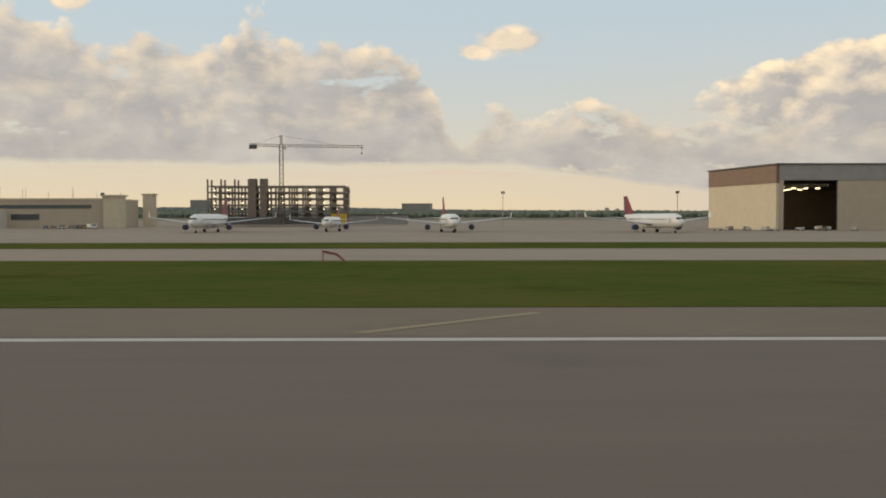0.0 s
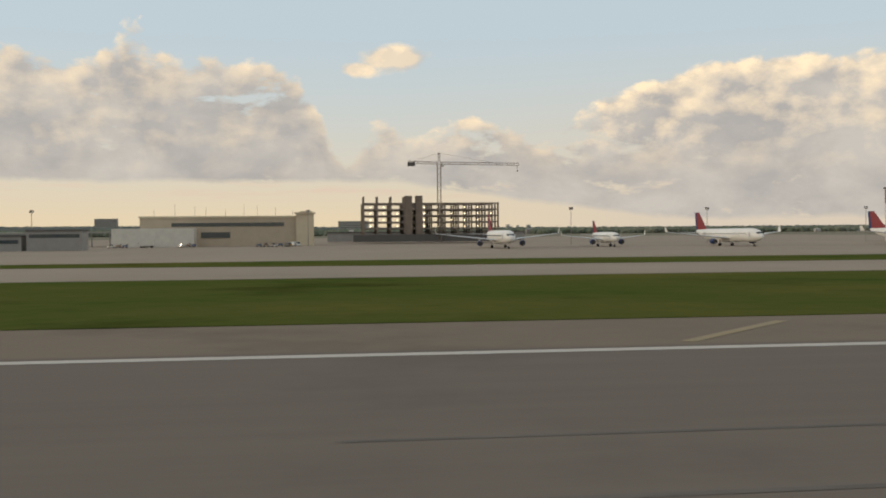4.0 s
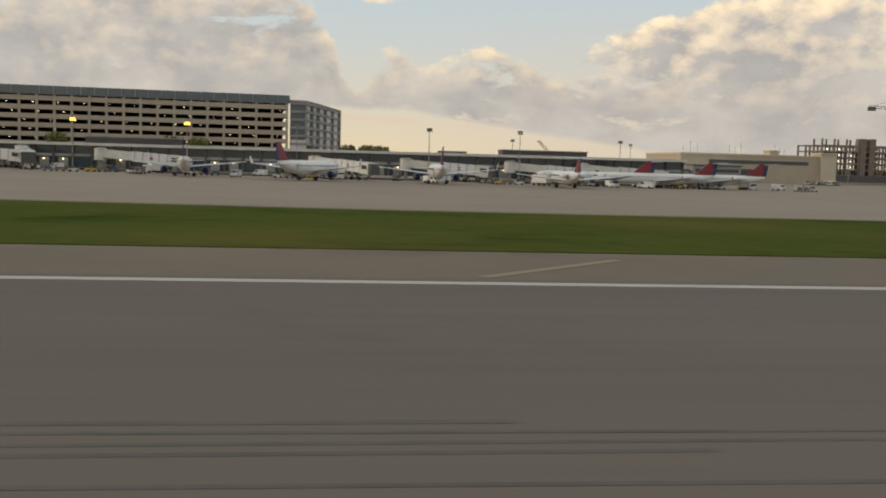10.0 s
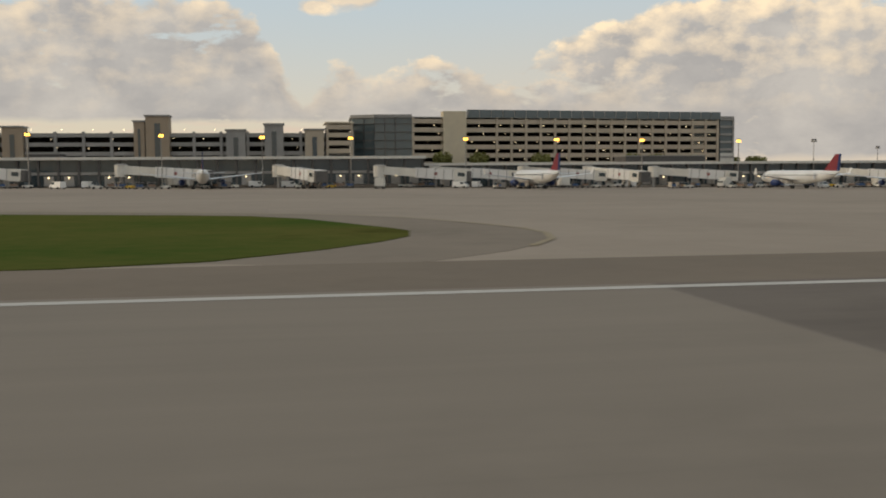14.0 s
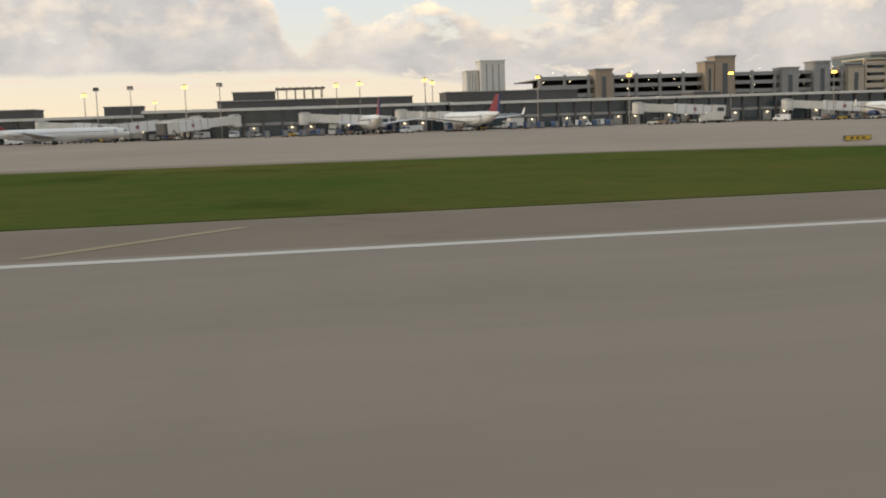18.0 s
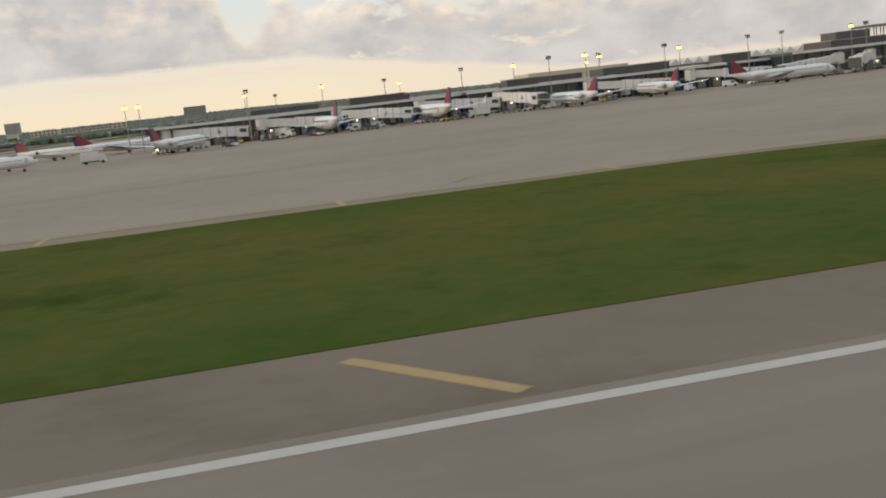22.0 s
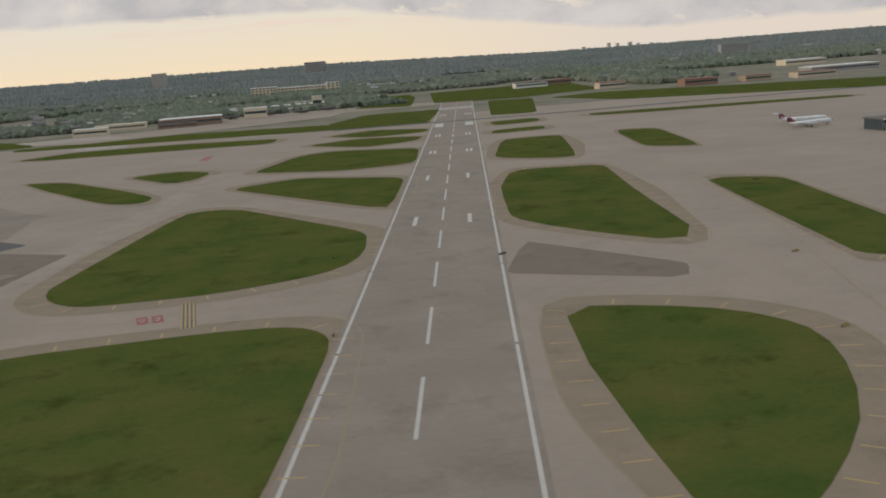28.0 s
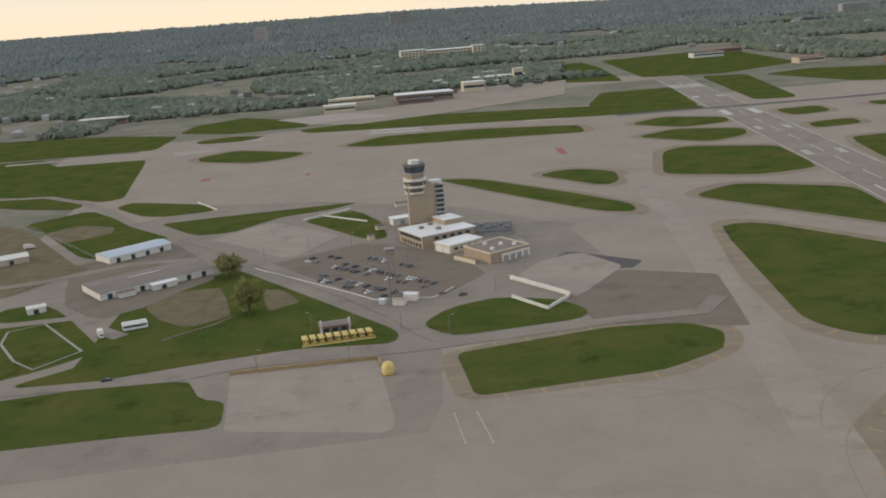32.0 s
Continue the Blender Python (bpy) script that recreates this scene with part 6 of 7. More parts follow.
def taxi_sign(x, y, turn, face, label, w=3.0):
    s = thing("taxi_sign", label, "sign", "taxiway signs", at=(x, y, ground_z(x, y)), turn=turn)
    part("box", Build().box(-w / 2, w / 2, -0.15, 0.15, 0.12, 0.66), "black", s)
    part("face", Build().box(-w / 2 + 0.1, w / 2 - 0.1, -0.19, -0.15, 0.17, 0.61), face, s)
    for i in range(3):
        part("glyph_bar", Build().box(-w / 2 + w * (0.2 + 0.22 * i), -w / 2 + w * (0.32 + 0.22 * i), -0.21, -0.19, 0.27, 0.51), "black" if face == "gold" else "darkgrey", s)
    for sx in (-w / 3, w / 3):
        part("leg", Build().box(sx - 0.05, sx + 0.05, -0.05, 0.05, 0, 0.12), "steel", s)


for x, y, turn, face in ((-218, 100, 0, "black"), (-285, 98, 0, "gold"), (-563, 74, 0, "black"), (-747, 97, 0, "black"), (-783, 96, 0, "gold"), (-966, 75, 5, "black"), (-1006, 76, 5, "gold"),
                         (-1247, 84, 10, "black"), (-1463, 356, 80, "gold"), (-1470, 250, 80, "gold"), (-1318, 285, 20, "gold"), (-1350, 205, 30, "gold"), (-340, 47, 0, "gold"), (-1405, 330, 20, "black"), (-1252, 440, 0, "black")):
    taxi_sign(x, y, turn, face, w=1.1 if x == -340 else 3.0, label="small %s taxiway sign in the grass" % ("yellow" if face == "gold" else "black"))
wind = thing("barrier_arm", "small bent red metal marker in the grass", "marker", at=(-10, 92, ground_z(-10, 92)))
part("post", Build().box(-0.8, -0.7, -0.05, 0.05, 0, 1.3), "red", wind)
part("arm", Build().add([(-0.8, -0.07, 1.3), (0.6, -0.07, 1.0), (1.3, -0.07, 0.35), (1.2, -0.07, 0.2), (0.5, -0.07, 0.8), (-0.8, -0.07, 1.05),
                         (-0.8, 0.07, 1.3), (0.6, 0.07, 1.0), (1.3, 0.07, 0.35), (1.2, 0.07, 0.2), (0.5, 0.07, 0.8), (-0.8, 0.07, 1.05)],
                        [(5, 4, 3, 2, 1, 0), (6, 7, 8, 9, 10, 11), (0, 1, 7, 6), (1, 2, 8, 7), (2, 3, 9, 8), (3, 4, 10, 9), (4, 5, 11, 10), (5, 0, 6, 11)]), "red", wind)
part("foot", Build().box(1.1, 1.25, -0.05, 0.05, 0, 0.35), "red", wind)
slab = thing("concrete_slab", "pale concrete slab set in the grass", "slab", at=(-1212, 87.3, 0.06), turn=5)
part("block", Build().box(-1.7, 1.7, -0.8, 0.8, 0, 0.1), "pale", slab)

# ---- taxiway paint ----
lines = thing("taxiway_marking", "worn yellow taxiway lines", "marking", kind="structure")


COUNT = [0]


def line(points, width=0.7, mat="yellow", parent=lines, lift=0.03, name="taxi_line"):
    b = Build()
    COUNT[0] += 1
    lift += 0.0001 * (COUNT[0] % 40)
    pts = [Vector(p) for p in points]
    side = []
    for i, p in enumerate(pts):
        d = (pts[min(i + 1, len(pts) - 1)] - pts[max(i - 1, 0)]).normalized()
        side.append(Vector((-d.y, d.x)) * width / 2)
    b.v = [(q.x, q.y, ground_z(q.x, q.y) + lift) for p, s_ in zip(pts, side) for q in (p - s_, p + s_)]
    b.f = [(2 * i, 2 * i + 2, 2 * i + 3, 2 * i + 1) for i in range(len(pts) - 1)]
    return part(name, b, mat, parent)


def arc(p, c, q, n=14):
    p, c, q = Vector(p), Vector(c), Vector(q)
    return [tuple(p * (1 - i / n) ** 2 + c * 2 * (i / n) * (1 - i / n) + q * (i / n) ** 2) for i in range(n + 1)]


# lead-offs from the runway to the taxiway mouths
line(arc((-276, 12), (-276, 30), (-264, 60), 8) + [(-262, 130)], 0.3, "tar")
line(arc((-317, 12.5), (-306, 17.5), (-294, 31)), 0.28, "yellow", lift=0.036)
line(arc((-792, 10), (-783, 20.5), (-775, 27.2)), 0.5, "tar")
line([(-986.6, 13), (-986.4, 76), (-986, 130)], 0.25, "dim")
line(arc((-940, 31), (-971, 31), (-985, 78)), 0.45, "dim")
for x0, y0, x1, y1 in ((-963.2, 34.1, -960.1, 38.2), (-951.4, 37.2, -950.6, 31.0), (-948.5, 31.4, -943.9, 36.1), (-970.8, 42.8, -966.5, 45.0), (-973.7, 52.8, -969.9, 51.9)):
    line([(x0, y0), (x1, y1)], 0.7, "yellow", name="edge_bar")
for x0, y0, x1, y1 in ((-253, 48, -249, 46), (-249, 61, -246, 55), (-250, 36, -246, 40), (-242, 37, -242, 32.5)):
    line([(x0, y0), (x1, y1)], 0.55, "dim", name="edge_bar")
for x, y in ((-276, 33), (-277, 37.5), (-276, 43), (-272, 56), (-265, 96), (-258, 92), (-261, 87)):
    bar(lines, x, y, 2.4, 0.3, (1, 0.15), "white", "tick")
for x, y in ((-243, 109), (-237.5, 109)):
    bar(lines, x, y, 4.6, 0.7, (1, -0.6), "white", "tick")
# slanting bars on the runway shoulder and short bars on the far taxiway edge
for x in (-2.6, -49, -95, -142, -188, -345, -368, -415, -470, -520, -680, -723, -805, -850, -900):
    line([(x, 31.6), (x + 6.2, 37.8)], 0.5, "dim")
for x in (-1019, -1050, -1075, -1102, -1140, -1180):
    line([(x, 31.6), (x - 4.5, 38.2)], 0.7, "yellow")
for x in (-60, -180, -380, -470, -650, -690, -830, -870, -1062, -1110, -1132, -1155):
    y = 103 if x > -560 else 113 if x > -740 else 99
    line([(x, y), (x + 3, y + 4)], 0.6, "dim")
# shoulder edges: a worn yellow line, and cross bars on the nearer islands
for inner, outer, ticks in RIMS:
    edge = outer + outer[:1]
    run = []
    for p in edge + [(0, 0)]:
        if p[1] > 46:
            run.append(p)
        else:
            if len(run) > 1:
                line(run, 0.45 if min(p[1] for p in run) < 150 else 0.4, "dim", lift=0.0290, name="edge_line")
            run = []
    if not ticks:
        continue
    total = [0.0]
    loop = inner + inner[:1]
    for p, q in zip(loop, loop[1:]):
        total.append(total[-1] + math.dist(p, q))
    cx, cy = sum(p[0] for p in inner) / len(inner), sum(p[1] for p in inner) / len(inner)
    n = int(total[-1] / (25 if cy < 100 else 14))
    for i in range(n):
        want = total[-1] * (i + 0.5) / n
        k = max(j for j in range(len(loop) - 1) if total[j] <= want)
        f = (want - total[k]) / max(0.01, total[k + 1] - total[k])
        p, d = Vector(loop[k]).lerp(Vector(loop[k + 1]), f), (Vector(loop[k + 1]) - Vector(loop[k]))
        if d.length < 0.01:
            continue
        w = Vector((-d.y, d.x)).normalized()
        w = w if w.dot(p - Vector((cx, cy))) > 0 else -w
        if p.y > 44:
            line([tuple(p + w * 1.2), tuple(p + w * 6.6)], 0.6, "yellow", name="edge_bar")
# holding position of the runway: black band, yellow lines, red panels
HOLD = [(-1290, 82), (-1281.4, 86.6), (-1275.6, 88.6), (-1268.4, 90.2), (-1260.3, 88.2), (-1249, 84.6)]
line(HOLD, 3.0, "black", lift=0.0285, name="hold_band")
for off in (-1.1, -0.4, 0.4, 1.1):
    line([(x, y + off) for x, y in HOLD], 0.32, "yellow", lift=0.033, name="hold_line")
sign_ = thing("holding_panel", "red painted holding panels with white runway numbers", "marking", kind="structure")


def painted(text, x, y, size, turn, mat, parent):
    cu = bpy.data.curves.new("text", "FONT")
    cu.body, cu.size, cu.align_x, cu.align_y = text, size * UNIT, "CENTER", "CENTER"
    ob = new("runway_number", cu)
    ob.matrix_basis = pose(x * UNIT, y * UNIT, (ground_z(x, y) + 0.09) * UNIT, 0, 0, turn)
    cu.materials.append(M[mat])
    ob.parent = parent
    return ob


for x, y, turn in ((-1260.6, 92.6, 166), (-1274.4, 92.4, 194)):
    part("red_panel", Build().box(-4.0, 4.0, -1.5, 1.5, 0.03, 0.06, pose(x, y, 0, 0, 0, turn)), "red", sign_)
    painted("30L-12R", x, y, 2.2, turn, "white", sign_)
for x, y, turn in ((-1524.5, 291, 99), (-1520, 291, 99)):
    part("red_panel", Build().box(-4.5, 4.5, -1.6, 1.6, 0.03, 0.06, pose(x, y, 0, 0, 0, turn)), "red", sign_)
    painted("4-22", x, y, 2.6, turn, "white", sign_)
line([(-1512.5, 308), (-1510, 276)], 4.6, "skid", lift=0.0285, name="hold_band")
for k in range(4):
    line([(-1514.4 + 1.2 * k, 308), (-1511.9 + 1.2 * k, 276)], 0.6, lift=0.033, name="hold_line")
PANEL = [(-1334.0, 60.0), (-1326.0, 102.0), (-1316.0, 111.5), (-1309.0, 116.0), (-1299.0, 110.5), (-1293.9, 106.5), (-1283.8, 92.8), (-1282.5, 86.0), (-1283.0, 60.0)]
area("pavement_panel", PANEL, "tanrim", 0.022, "brown asphalt panel with yellow bars", "pavement", 4.0)
line(PANEL[1:-1], 0.35, "dim", name="edge_line")
for p in ([(-1316.5, 111), (-1313.4, 103.2)], [(-1303.0, 104.9), (-1299.2, 109.0)], [(-1294.9, 95.1), (-1291.2, 99.8)]):
    line(p, 0.7, "yellow", name="edge_bar")
for pts in ([(-1330, 122), (-1310, 127.5), (-1296.1, 126.6), (-1282.8, 114.2), (-1273.1, 101.0), (-1268.4, 91.5)], [(-1258, 200), (-1262.9, 168.4), (-1265.9, 113.2), (-1267.7, 91.5)], [(-1267.6, 89), (-1267.0, 76.2), (-1262, 60)],
            [(-1267, 94), (-1265.0, 99.2), (-1260.4, 108.5), (-1252.7, 117.7), (-1240.3, 121.0), (-1220, 119)]):
    line(pts, 1.4, "skid", lift=0.0255, name="line_border")
    # the worn yellow line lies in dashes on its black border
    for (xa, ya), (xb, yb) in zip(pts, pts[1:]):
        n = max(1, int(math.hypot(xb - xa, yb - ya) / 2.2))
        for i in range(n):
            f, g = (i + 0.15) / n, (i + 0.85) / n
            line([(xa + (xb - xa) * f, ya + (yb - ya) * f), (xa + (xb - xa) * g, ya + (yb - ya) * g)], 0.7, "ochre", lift=0.0325)
for pts in ([(-1390, 112), (-1372.2, 123.3), (-1361.2, 129.8), (-1352.0, 142.2), (-1346.2, 159.9)], [(-1388, 123.6), (-1370.3, 124.0), (-1350.7, 123.9), (-1331.8, 122.9), (-1318.7, 123.9), (-1308.4, 124.6), (-1292.2, 126.6), (-1260, 130)],
            [(-1345, 102), (-1337.3, 109.3), (-1330.5, 115.9), (-1318.7, 123.9)]):
    line(pts, 1.1, "skid", lift=0.0275, name="line_border")
    line(pts, 0.4, "dim", lift=0.0325)
for pts in ([(-1350.1, 105), (-1350.2, 135.5), (-1346.2, 159.9), (-1339.3, 194.4), (-1300, 330), (-1270, 480), (-1200, 900)], [(-1343.6, 152.0), (-1338.1, 140.5), (-1329.2, 131.1), (-1316.4, 124.1)],
            [(-1130, 150), (-1040, 165), (-700, 176), (-400, 160), (400, 150)], [(-1309, 192), (-1316, 148)],
            [(-1640, 300), (-1600, 330), (-1570, 480), (-1545, 650), (-1440, 880), (-1390, 1080)], arc((-1700, 300), (-1620, 296), (-1597, 345)), arc((-1540, 298), (-1585, 300), (-1597, 345)), arc((-1610, 250), (-1600, 280), (-1560, 294)),
            [(-1660, 290), (-1590, 288), (-1512, 292), (-1440, 300)], arc((-1660, 300), (-1625, 290), (-1626, 250))):
    line(pts, 0.45, "dim")
for x0, y0, x1, y1 in ((-1724, 272, -1724, 299), (-1715, 270, -1716, 297)):
    for i in range(9):
        f = i / 9
        bar(marks, x0 + (x1 - x0) * f, y0 + (y1 - y0) * f, 2.0, 0.5, (x1 - x0, y1 - y0), "white", "dash", 0.06)

# ---- lighter and darker pavement panels, roads, car park ----
for name, pts, mat, lift, label in (
        ("pavement_panel", [(-1807, 363), (-1746, 362), (-1745, 298), (-1747, 287), (-1806, 306)], "lane", 0.013, "pale concrete apron panel"),
        ("pavement_panel", [(-1666, 459), (-1648, 482), (-1623, 494), (-1609, 457), (-1646, 412)], "lane", 0.040, "pale concrete ramp panel"),
        ("pavement_panel", [(-1640, 485), (-1628, 497), (-1596, 462), (-1608, 448)], "patch", 0.030, "dark patched pavement"),
        ("pavement_panel", [(-1990, 286), (-1728, 283), (-1722, 374), (-1640, 378), (-1612, 440), (-1612, 560), (-1660, 640), (-1760, 715), (-1850, 745), (-1960, 640)], "rubbed", 0.009, "browner worn pavement of the tower compound"),
        ("asphalt_yard", [(-1730, 520), (-1702, 478), (-1672, 452), (-1640, 488), (-1606, 560), (-1655, 608), (-1722, 628), (-1742, 575)], "rubbed", 0.036, "brown worn asphalt round the tower buildings"),
        ("car_park", [(-1804, 534), (-1739, 568), (-1690, 520), (-1680, 470), (-1708, 439), (-1740, 446), (-1752, 463)], "shoulder", 0.150, "dark asphalt car park"),
        ("asphalt_yard", [(-1918, 588), (-1902, 590), (-1865, 632), (-1834, 559), (-1826, 518), (-1842, 500), (-1858, 476), (-1880, 462), (-1905, 500)], "shoulder", 0.147, "dark worn asphalt between the sheds"),
        ("bare_yard", [(-1837, 620), (-1797, 657), (-1753, 594), (-1785, 543), (-1822, 602)], "lane", 0.145, "pale concrete storage yard"),
        ("bare_yard", [(-1858, 475), (-1842, 499), (-1820, 499), (-1812, 444), (-1832, 432), (-1848, 451)], "dirt", 0.18, "bare soil heap ground"),
        ("bare_yard", [(-1799, 486), (-1788, 482), (-1778, 455), (-1794, 444)], "dirt", 0.184, "small bare soil patch"),
        ("bare_yard", [(-1961, 697), (-1939, 714), (-1911, 694), (-1910, 673), (-1940, 655)], "dirt", 0.186, "bare soil round a concrete pad"),
        ("bare_yard", [(-2120, 760), (-2007, 747), (-1981, 721), (-1918, 590), (-1905, 574), (-1943, 523), (-2120, 540)], "dirt", 0.15, "broad gravel storage yard"),
        ("pavement_panel", [(-1918, 1090), (-1874, 1101), (-1866, 1062), (-1914, 1056)], "pale", 0.02, "pale concrete apron panel"),
        ("pavement_panel", [(-1411, 300), (-1392, 350), (-1354, 286), (-1362, 268)], "shoulder", 0.028, "brown asphalt panel beside the crossing runway"),
        ("pavement_panel", [(-1632, 205), (-1612, 200), (-1578, 350), (-1540, 543), (-1510, 700), (-1528, 705), (-1553, 553), (-1594, 360)], "lane", 0.016, "pale concrete taxiway band"),
        ("pavement_panel", [(-1614, 451), (-1571, 424), (-1589, 346), (-1619, 361), (-1650, 372), (-1652, 425)], "shoulder", 0.033, "brown asphalt beside the tower ramp"),
        ("pavement_panel", [(-2039, 1056), (-2040, 1118), (-1931, 1099), (-1938, 1045)], "pave", 0.150, "pale concrete run-up pad"),
        ("pavement_panel", [(-1809, 1321), (-1766, 1244), (-1648, 1255), (-1725, 1344)], "pale", 0.221, "pale far ramp"),
        ("pavement_panel", [(-1770, 1240), (-1704, 1194), (-1584, 1236), (-1406, 1332), (-1343, 1560), (-1464, 1473), (-1556, 1423), (-1664, 1356), (-1745, 1347)], "pave", 0.19, "grey concrete far ramp"),
        ("pavement_panel", [(-1200, 1440), (-1560, 1420), (-1560, 1560), (-1330, 1580), (-1220, 1500)], "pave", -0.1, "grey far ramp")):
    area(name, [(float(x), float(y)) for x, y in pts], mat, lift, label, "pavement", 4.0)
road = thing("perimeter_road", "narrow grey perimeter road", "road", kind="structure")
for pts in ([(-1960, 366), (-1900, 372), (-1830, 366), (-1800, 372), (-1730, 368), (-1690, 370), (-1640, 374), (-1600, 372), (-1585, 390)],
            [(-1716, 372), (-1723, 386), (-1733, 414), (-1751, 452), (-1784, 510), (-1799, 539), (-1832, 595), (-1854, 628), (-1897, 694), (-1925, 753), (-1955, 808), (-1996, 856), (-2041, 868), (-2300, 970)],
            [(-1960, 480), (-1925, 470), (-1890, 470), (-1875, 445), (-1862, 430)],
            [(-1985, 545), (-1930, 552), (-1880, 575), (-1840, 570)],
            [(-2600, 1460), (-2200, 1360), (-1980, 1310), (-1900, 1280)],
            [(-2100, 1100), (-1564, 1067), (-1476, 1058), (-1420, 1055)], [(-1420, 1055), (-1358, 1052), (-1258, 1040), (-1160, 1034), (-1029, 1034), (-700, 1012)]):
    line(pts, 8.5 if pts[0][1] not in (1100, 1055) else 14.0, "patch" if pts[0][1] == 1055 else "lane" if pts[0][1] == 1100 else "rubbed", road, 0.165 if pts[0][1] < 1200 else 0.1, "road_strip")

pole = thing("street_lamp", "slim grey street lamp beside the perimeter road", "street lamp", "street lamps")
part("post", Build().tube((0, 0, 0), (0, 0, 9), 0.16, 0.1, 6), "steel", pole)
part("arm", Build().tube((0, 0, 8.9), (1.6, 0, 9.3), 0.07, 0.06, 6), "steel", pole)
part("lantern", Build().box(1.2, 2.2, -0.2, 0.2, 9.2, 9.4), "grey", pole)
for i, (x, y) in enumerate(((-1796, 362), (-1758, 360), (-1733, 394), (-1754, 399), (-1773, 405), (-1799, 544), (-1796, 610), (-1773, 565), (-1826, 516), (-1747, 559), (-1713, 380), (-1682, 433), (-1701, 446), (-1719, 500), (-1735, 520))):
    (first if i == 0 else put)(pole, x, y, 37 * i)
line([(-1919, 439), (-1921, 458), (-1905, 465), (-1877, 415), (-1894, 397), (-1906, 412), (-1919, 439)], 1.3, "pale", road, 0.26, "footpath")
line([(-1842, 417), (-1832, 425), (-1819, 433), (-1811, 443)], 2.2, "dirt", road, 0.26, "track")
for x, y, l, w in ((-1863, 872, 16, 9), (-1771, 850, 14, 4), (-1540, 845, 40, 7)):
    bar(lines, x, y, l, w, (0.1, 1), "red", "red_patch", 0.03)
# fence panels round the western compound
fence = thing("mesh_fence", "grey wire fence round the storage compound", "fence")
for (xa, ya), (xb, yb) in (((-1986, 737), (-1904, 594)), ((-1904, 588), (-1937, 530)), ((-1986, 737), (-1944, 773))):
    l = math.hypot(xb - xa, yb - ya)
    for k in range(int(l / 6) + 1):
        x, y = xa + (xb - xa) * k * 6 / l, ya + (yb - ya) * k * 6 / l
        part("post", Build().tube((x, y, 0), (x, y, 2.2), 0.1, n=5), "steel", fence)
    a = math.degrees(math.atan2(yb - ya, xb - xa))
    for z in (0.6, 1.4, 2.1):
        part("rail", Build().box(0, l, -0.05, 0.05, z, z + 0.1, pose(xa, ya, 0, 0, 0, a)), "steel", fence)

# ---- trees ----


def tree(height, spread, seed, label):
    r_ = random.Random(seed)
    t = thing("tree", label, "tree", "trees near the sheds")
    part("trunk", Build().tube((0, 0, 0), (0.2, 0.1, height * 0.45), height * 0.035, height * 0.02, 8), "bark", t)
    b = Build()
    for i in range(7):
        a = 2 * math.pi * i / 7 + r_.uniform(-0.3, 0.3)
        b.tube((0.15, 0.1, height * r_.uniform(0.22, 0.42)), (spread * 0.36 * math.cos(a), spread * 0.36 * math.sin(a), height * r_.uniform(0.5, 0.8)), height * 0.014, 0.05, 5)
    part("limbs", b, "bark", t)
    b = Build()
    for i in range(5200):
        u, v_ = r_.uniform(0, 2 * math.pi), r_.uniform(-1, 1)
        k = r_.uniform(0.45, 1.0) * (0.85 + 0.25 * math.sin(3 * u + seed) + 0.15 * math.sin(7 * v_ + seed))
        c = Vector((spread / 2 * k * math.sqrt(1 - v_ * v_) * math.cos(u), spread / 2 * k * math.sqrt(1 - v_ * v_) * math.sin(u), height * (0.6 + 0.38 * k * v_)))
        e1, e2 = (Vector((r_.gauss(0, 1), r_.gauss(0, 1), r_.gauss(0, 1))).normalized() * r_.uniform(0.25, 0.6) for _ in range(2))
        b.add([tuple(c - e1), tuple(c + e2), tuple(c + e1), tuple(c - e2)], [(0, 1, 2, 3)])
    part("crown", b, "leaf", t)
    return t


first(tree(14, 19, 1, "spreading pale green tree beside the sheds"), -1818, 518, 0)
first(tree(18, 18, 2, "broad yellow-green tree beside bare soil"), -1803, 443, 0)
t3 = first(tree(13, 9, 3, "small green tree behind the parking garage"), -404, 430, 0)
for x, y in ((-398, 436), (-412, 434), (-560, 374), (-545, 376), (-520, 378), (-480, 384), (-470, 382)):
    put(t3, x, y, x * 3)

# ---- far woods, houses and buildings ----
npr = np.random.RandomState(4)
ico = bmesh.new()
bmesh.ops.create_icosphere(ico, subdivisions=1, radius=1.0)
ico_v = np.array([v.co[:] for v in ico.verts])
ico_f = np.array([[v.index for v in f.verts] for f in ico.faces])
ico.free()


def inside_field(x, y):
    """True over the airfield, where no wood grows."""
    if x > -1180:
        edge = 2100
        if -1180 < x < -700:
            edge = 1500
    else:
        edge = 1560 if x > -1700 else 1480 if x > -2050 else 1330
    if -1260 < x < -880 and y < 2050:
        return True
    return y < edge


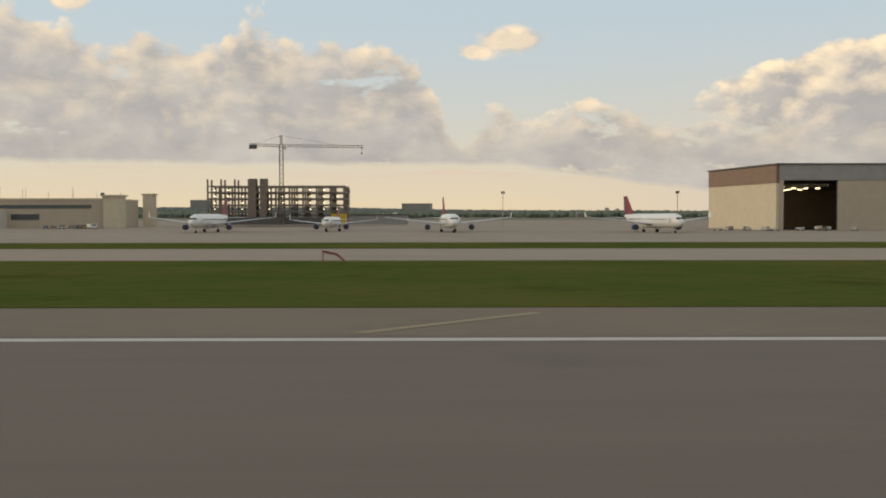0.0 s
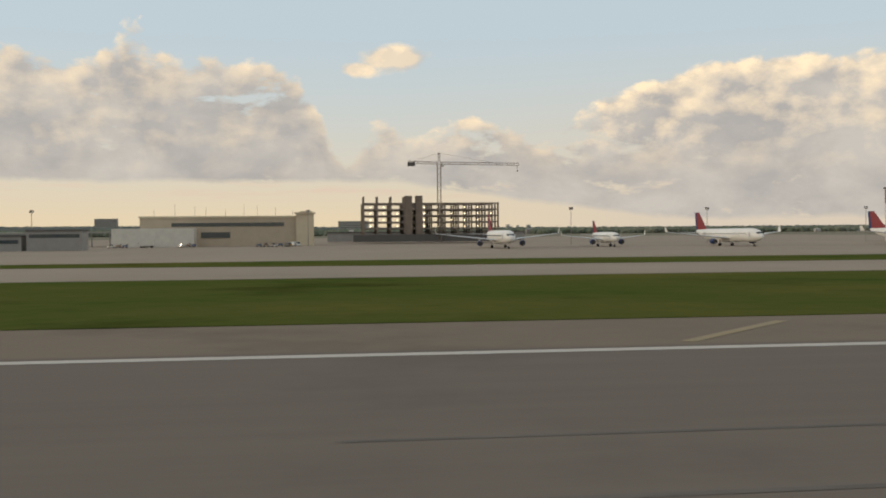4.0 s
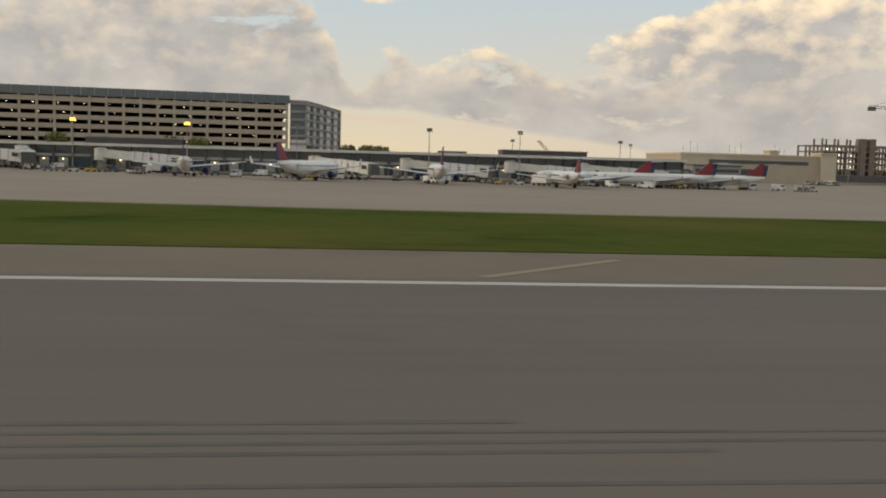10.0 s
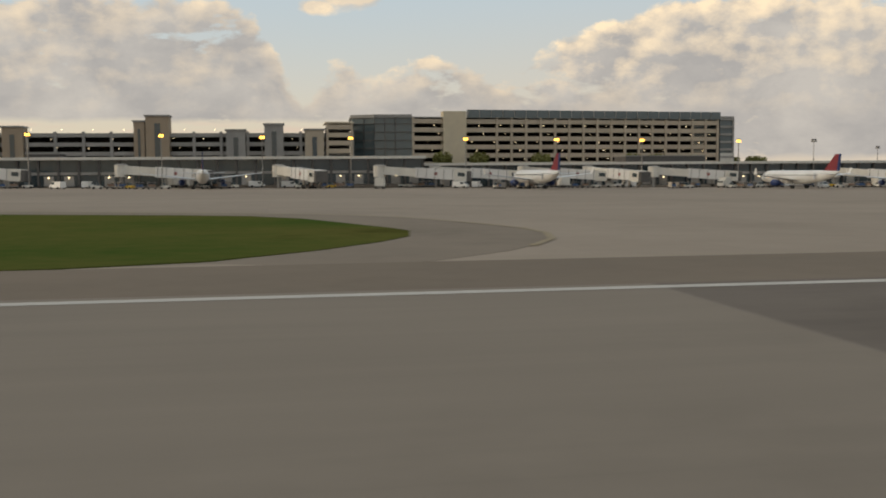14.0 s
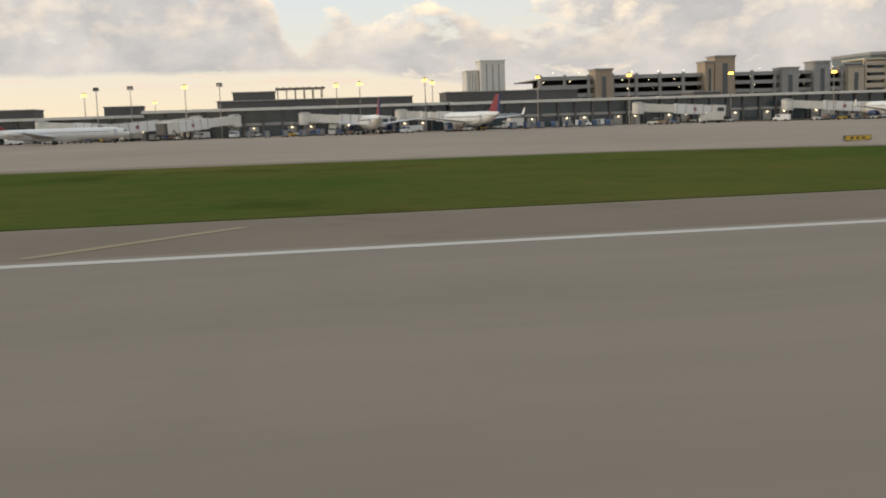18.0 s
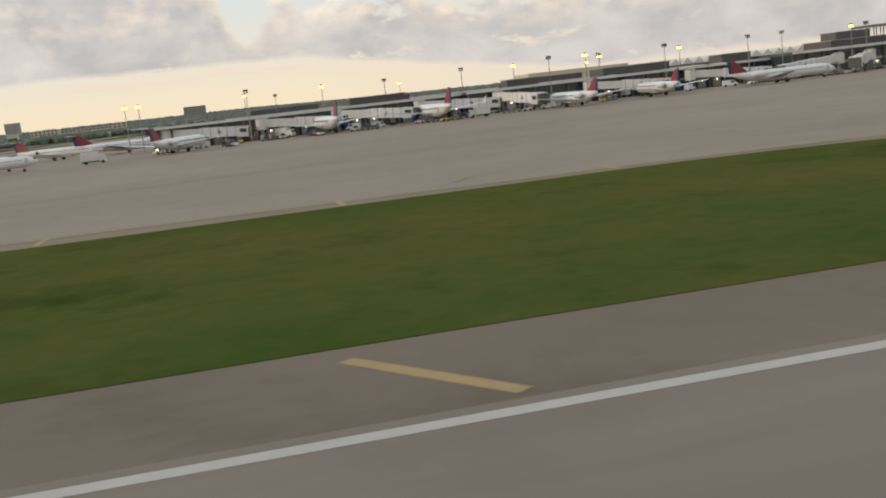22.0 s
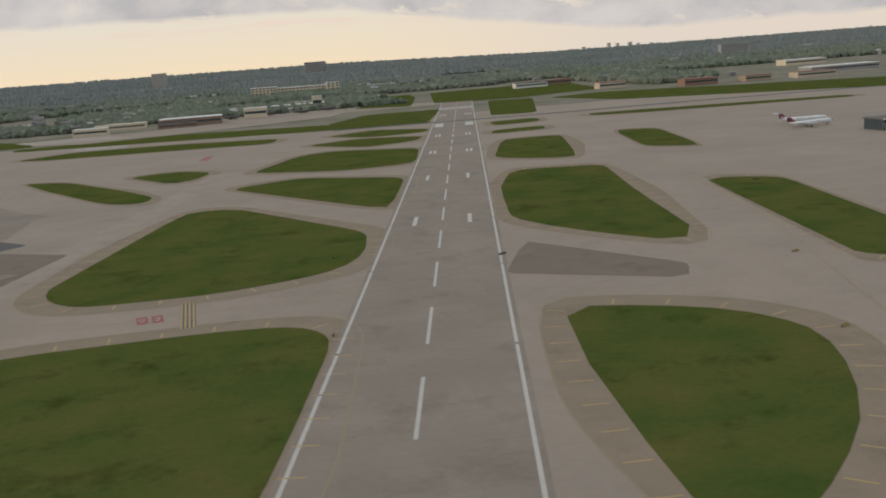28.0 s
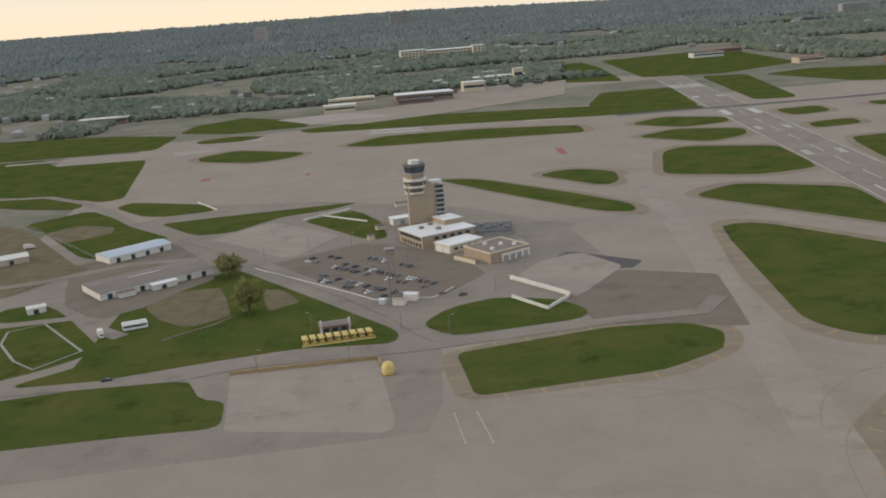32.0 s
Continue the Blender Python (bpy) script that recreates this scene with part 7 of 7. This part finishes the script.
def woods(count, y_near, y_far, size, seed, shape_v, shape_f, mat):
    rs = np.random.RandomState(seed)
    pts = []
    while len(pts) < count:
        y = y_near + (y_far - y_near) * rs.rand() ** 1.25
        x = rs.uniform(-1500 - 0.75 * y, 500 + 0.75 * y)
        if inside_field(x, y):
            continue
        if y < 3200 and noise.noise(Vector((x / 260, y / 260, 0.0))) < -0.2 + 0.1 * rs.rand():
            continue
        pts.append((x, y, ground_z(x, y), size * rs.uniform(0.5, 1.35) * (1 + y / 5000)))
    p = np.array(pts)
    n = len(p)
    j = shape_v[None] * (1 + 0.7 * (rs.rand(n, len(shape_v), 1) - 0.5)) * p[:, None, 3:4] * np.array([1.1, 1.1, 0.9])
    v = j + p[:, None, :3] + np.array([0, 0, 0.55]) * p[:, None, 3:4]
    me = bpy.data.meshes.new("woods")
    me.from_pydata((v.reshape(-1, 3) * UNIT).tolist(), [], (shape_f[None] + (np.arange(n) * len(shape_v))[:, None, None]).reshape(-1, 3).tolist())
    me.materials.append(M[mat])
    ob = new("woods", me)
    return tagged(ob, "hazy green suburban woods out to the horizon", "woods", kind="stuff")


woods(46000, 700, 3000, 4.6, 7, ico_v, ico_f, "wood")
# The far belt wears the colour tinted for haze.
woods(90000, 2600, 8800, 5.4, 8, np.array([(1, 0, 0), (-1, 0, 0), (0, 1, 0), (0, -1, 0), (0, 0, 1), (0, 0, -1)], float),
      np.array([(0, 2, 4), (2, 1, 4), (1, 3, 4), (3, 0, 4), (2, 0, 5), (1, 2, 5), (3, 1, 5), (0, 3, 5)]), "hazewood")
rs = np.random.RandomState(9)
b = Build()
n = 0
while n < 760:
    y = 1250 + 5200 * rs.rand() ** 1.7
    x = rs.uniform(-1500 - 0.7 * y, 400 + 0.6 * y)
    if inside_field(x, y):
        continue
    w, d, h = rs.uniform(3, 8) * (1 + y / 5000) * (1 + 2.5 * (rs.rand() < 0.08)), rs.uniform(3.5, 7), rs.uniform(7, 12)
    z = ground_z(x, y)
    b.add([(x - w, y - d, z), (x + w, y - d, z), (x + w, y + d, z), (x - w, y + d, z), (x - w, y - d, z + h * 0.8), (x + w, y - d, z + h * 0.8), (x + w, y + d, z + h * 0.8), (x - w, y + d, z + h * 0.8),
           (x - w, y, z + h), (x + w, y, z + h)], [(0, 1, 5, 4), (1, 2, 6, 9, 5), (2, 3, 7, 6), (3, 0, 4, 8, 7), (4, 5, 9, 8), (6, 7, 8, 9)])
    n += 1
tagged(part("far_houses", b, "roofs", None, "scattered pale house roofs among the trees"), category="houses", kind="stuff")


def block(name, x, y, w, d, h, wall, roof, label, rows=0, turn=0.0, cols=0):
    z = ground_z(x, y)
    t = thing(name, label, "building", at=(x, y, z), turn=turn)
    part("wall", Build().box(-w / 2, w / 2, -d / 2, d / 2, -1, h), wall, t)
    part("roof", Build().box(-w / 2 - 0.6, w / 2 + 0.6, -d / 2 - 0.6, d / 2 + 0.6, h, h + 0.9), roof, t)
    for k in range(rows):
        zc = h * (k + 0.45) / rows
        if cols:
            for i in range(cols):
                xc = -w / 2 + w * (i + 0.5) / cols
                part("window", Build().box(xc - w / cols * 0.3, xc + w / cols * 0.3, -d / 2 - 0.25, -d / 2, zc, zc + h / rows * 0.45), "glass", t)
        else:
            part("window_band", Build().box(-w / 2 + 1, w / 2 - 1, -d / 2 - 0.25, -d / 2, zc, zc + h / rows * 0.26), "glass", t)
    return t


block("hospital", -1425, 2455, 196, 50, 19, "cream", "offwhite", "long cream institutional building among the trees", 3, 1, 22)
block("hospital_wing", -1500, 2420, 62, 40, 24, "cream", "offwhite", "taller cream wing of the institutional building", 4, 1, 7)
block("hospital_wing", -1335, 2425, 30, 30, 24, "cream", "offwhite", "square cream end wing of the institutional building", 4, 1, 3)
slab_ = block("office_block", -1934, 4235, 50, 34, 66, "grey", "offwhite", "lone grey high-rise with one white end among woods", 9, -24, 8)
part("end_wall", Build().box(-25.4, -25.0, -17.2, 17.2, 0, 66), "white_roof", slab_, "bright white end wall")
block("office_block", -60, 2900, 84, 40, 36, "grey", "grey", "square grey office block beyond the airfield", 7, -12)
block("apartment_tower", -1250, 5200, 110, 40, 62, "grey", "darkgrey", "hazy grey tower on the skyline", 6)
for i, (x, h) in enumerate(((1198, 40), (1448, 58), (1548, 50), (1618, 54), (1718, 38), (1858, 34))):
    block("skyline_tower", x, 8300 + 60 * (i % 3), 34 - 4 * (i % 3), 30, h, "offwhite", "grey", "distant pale tower on the city skyline", 5)
for x, y, w, d, h, wall, roof, label in (
        (-1508, 1502, 34, 24, 14, "cream", "offwhite", "cream far hangar with a wide door"), (-1596, 1425, 84, 34, 11, "brown", "white_roof", "low brown building with a white roof"),
        (-1722, 1366, 44, 20, 9, "cream", "offwhite", "small cream far building beyond the airfield"), (-1700, 1480, 70, 26, 7, "cream", "cream", "low cream far building beyond the airfield"),
        (-1410, 1622, 16, 12, 20, "cream", "offwhite", "narrow cream far tower beyond the airfield"), (-1440, 1640, 90, 26, 9, "brick", "offwhite", "low tan far building beyond the airfield"),
        (-1458, 1592, 46, 20, 6, "offwhite", "offwhite", "white far shed beyond the airfield"), (-1612, 1392, 52, 16, 6, "brown", "darkgrey", "brown far shed beyond the airfield"), (-2066, 1486, 70, 22, 8, "brown", "offwhite", "long brown far shed beyond the airfield"),
        (-1960, 1560, 60, 24, 8, "brown", "darkgrey", "reddish far building beyond the airfield"), (-2250, 1480, 70, 26, 7, "tile", "tile", "red-roofed far building beyond the airfield"),
        (-953, 1500, 44, 26, 9, "tan", "tile", "orange-roofed far building beyond the airfield"), (-860, 1380, 52, 26, 9, "tile", "tile", "long orange-roofed far building"), (-780, 1360, 40, 24, 8, "brick", "tile", "tan and orange far building beyond the airfield"),
        (-1010, 1780, 60, 26, 9, "offwhite", "darkgrey", "white far building beyond the airfield"), (-940, 1850, 56, 24, 8, "tile", "tile", "brick-red far building beyond the airfield"), (-700, 1340, 60, 26, 8, "tan", "tile", "far terminal with an orange roof"),
        (-400, 1900, 90, 40, 10, "cream", "offwhite", "pale low far building beyond the airfield"), (-560, 1500, 120, 40, 8, "grey", "offwhite", "long grey far building beyond the airfield")):
    block("far_building", x, y, w, d, h, wall, roof, label, 1)
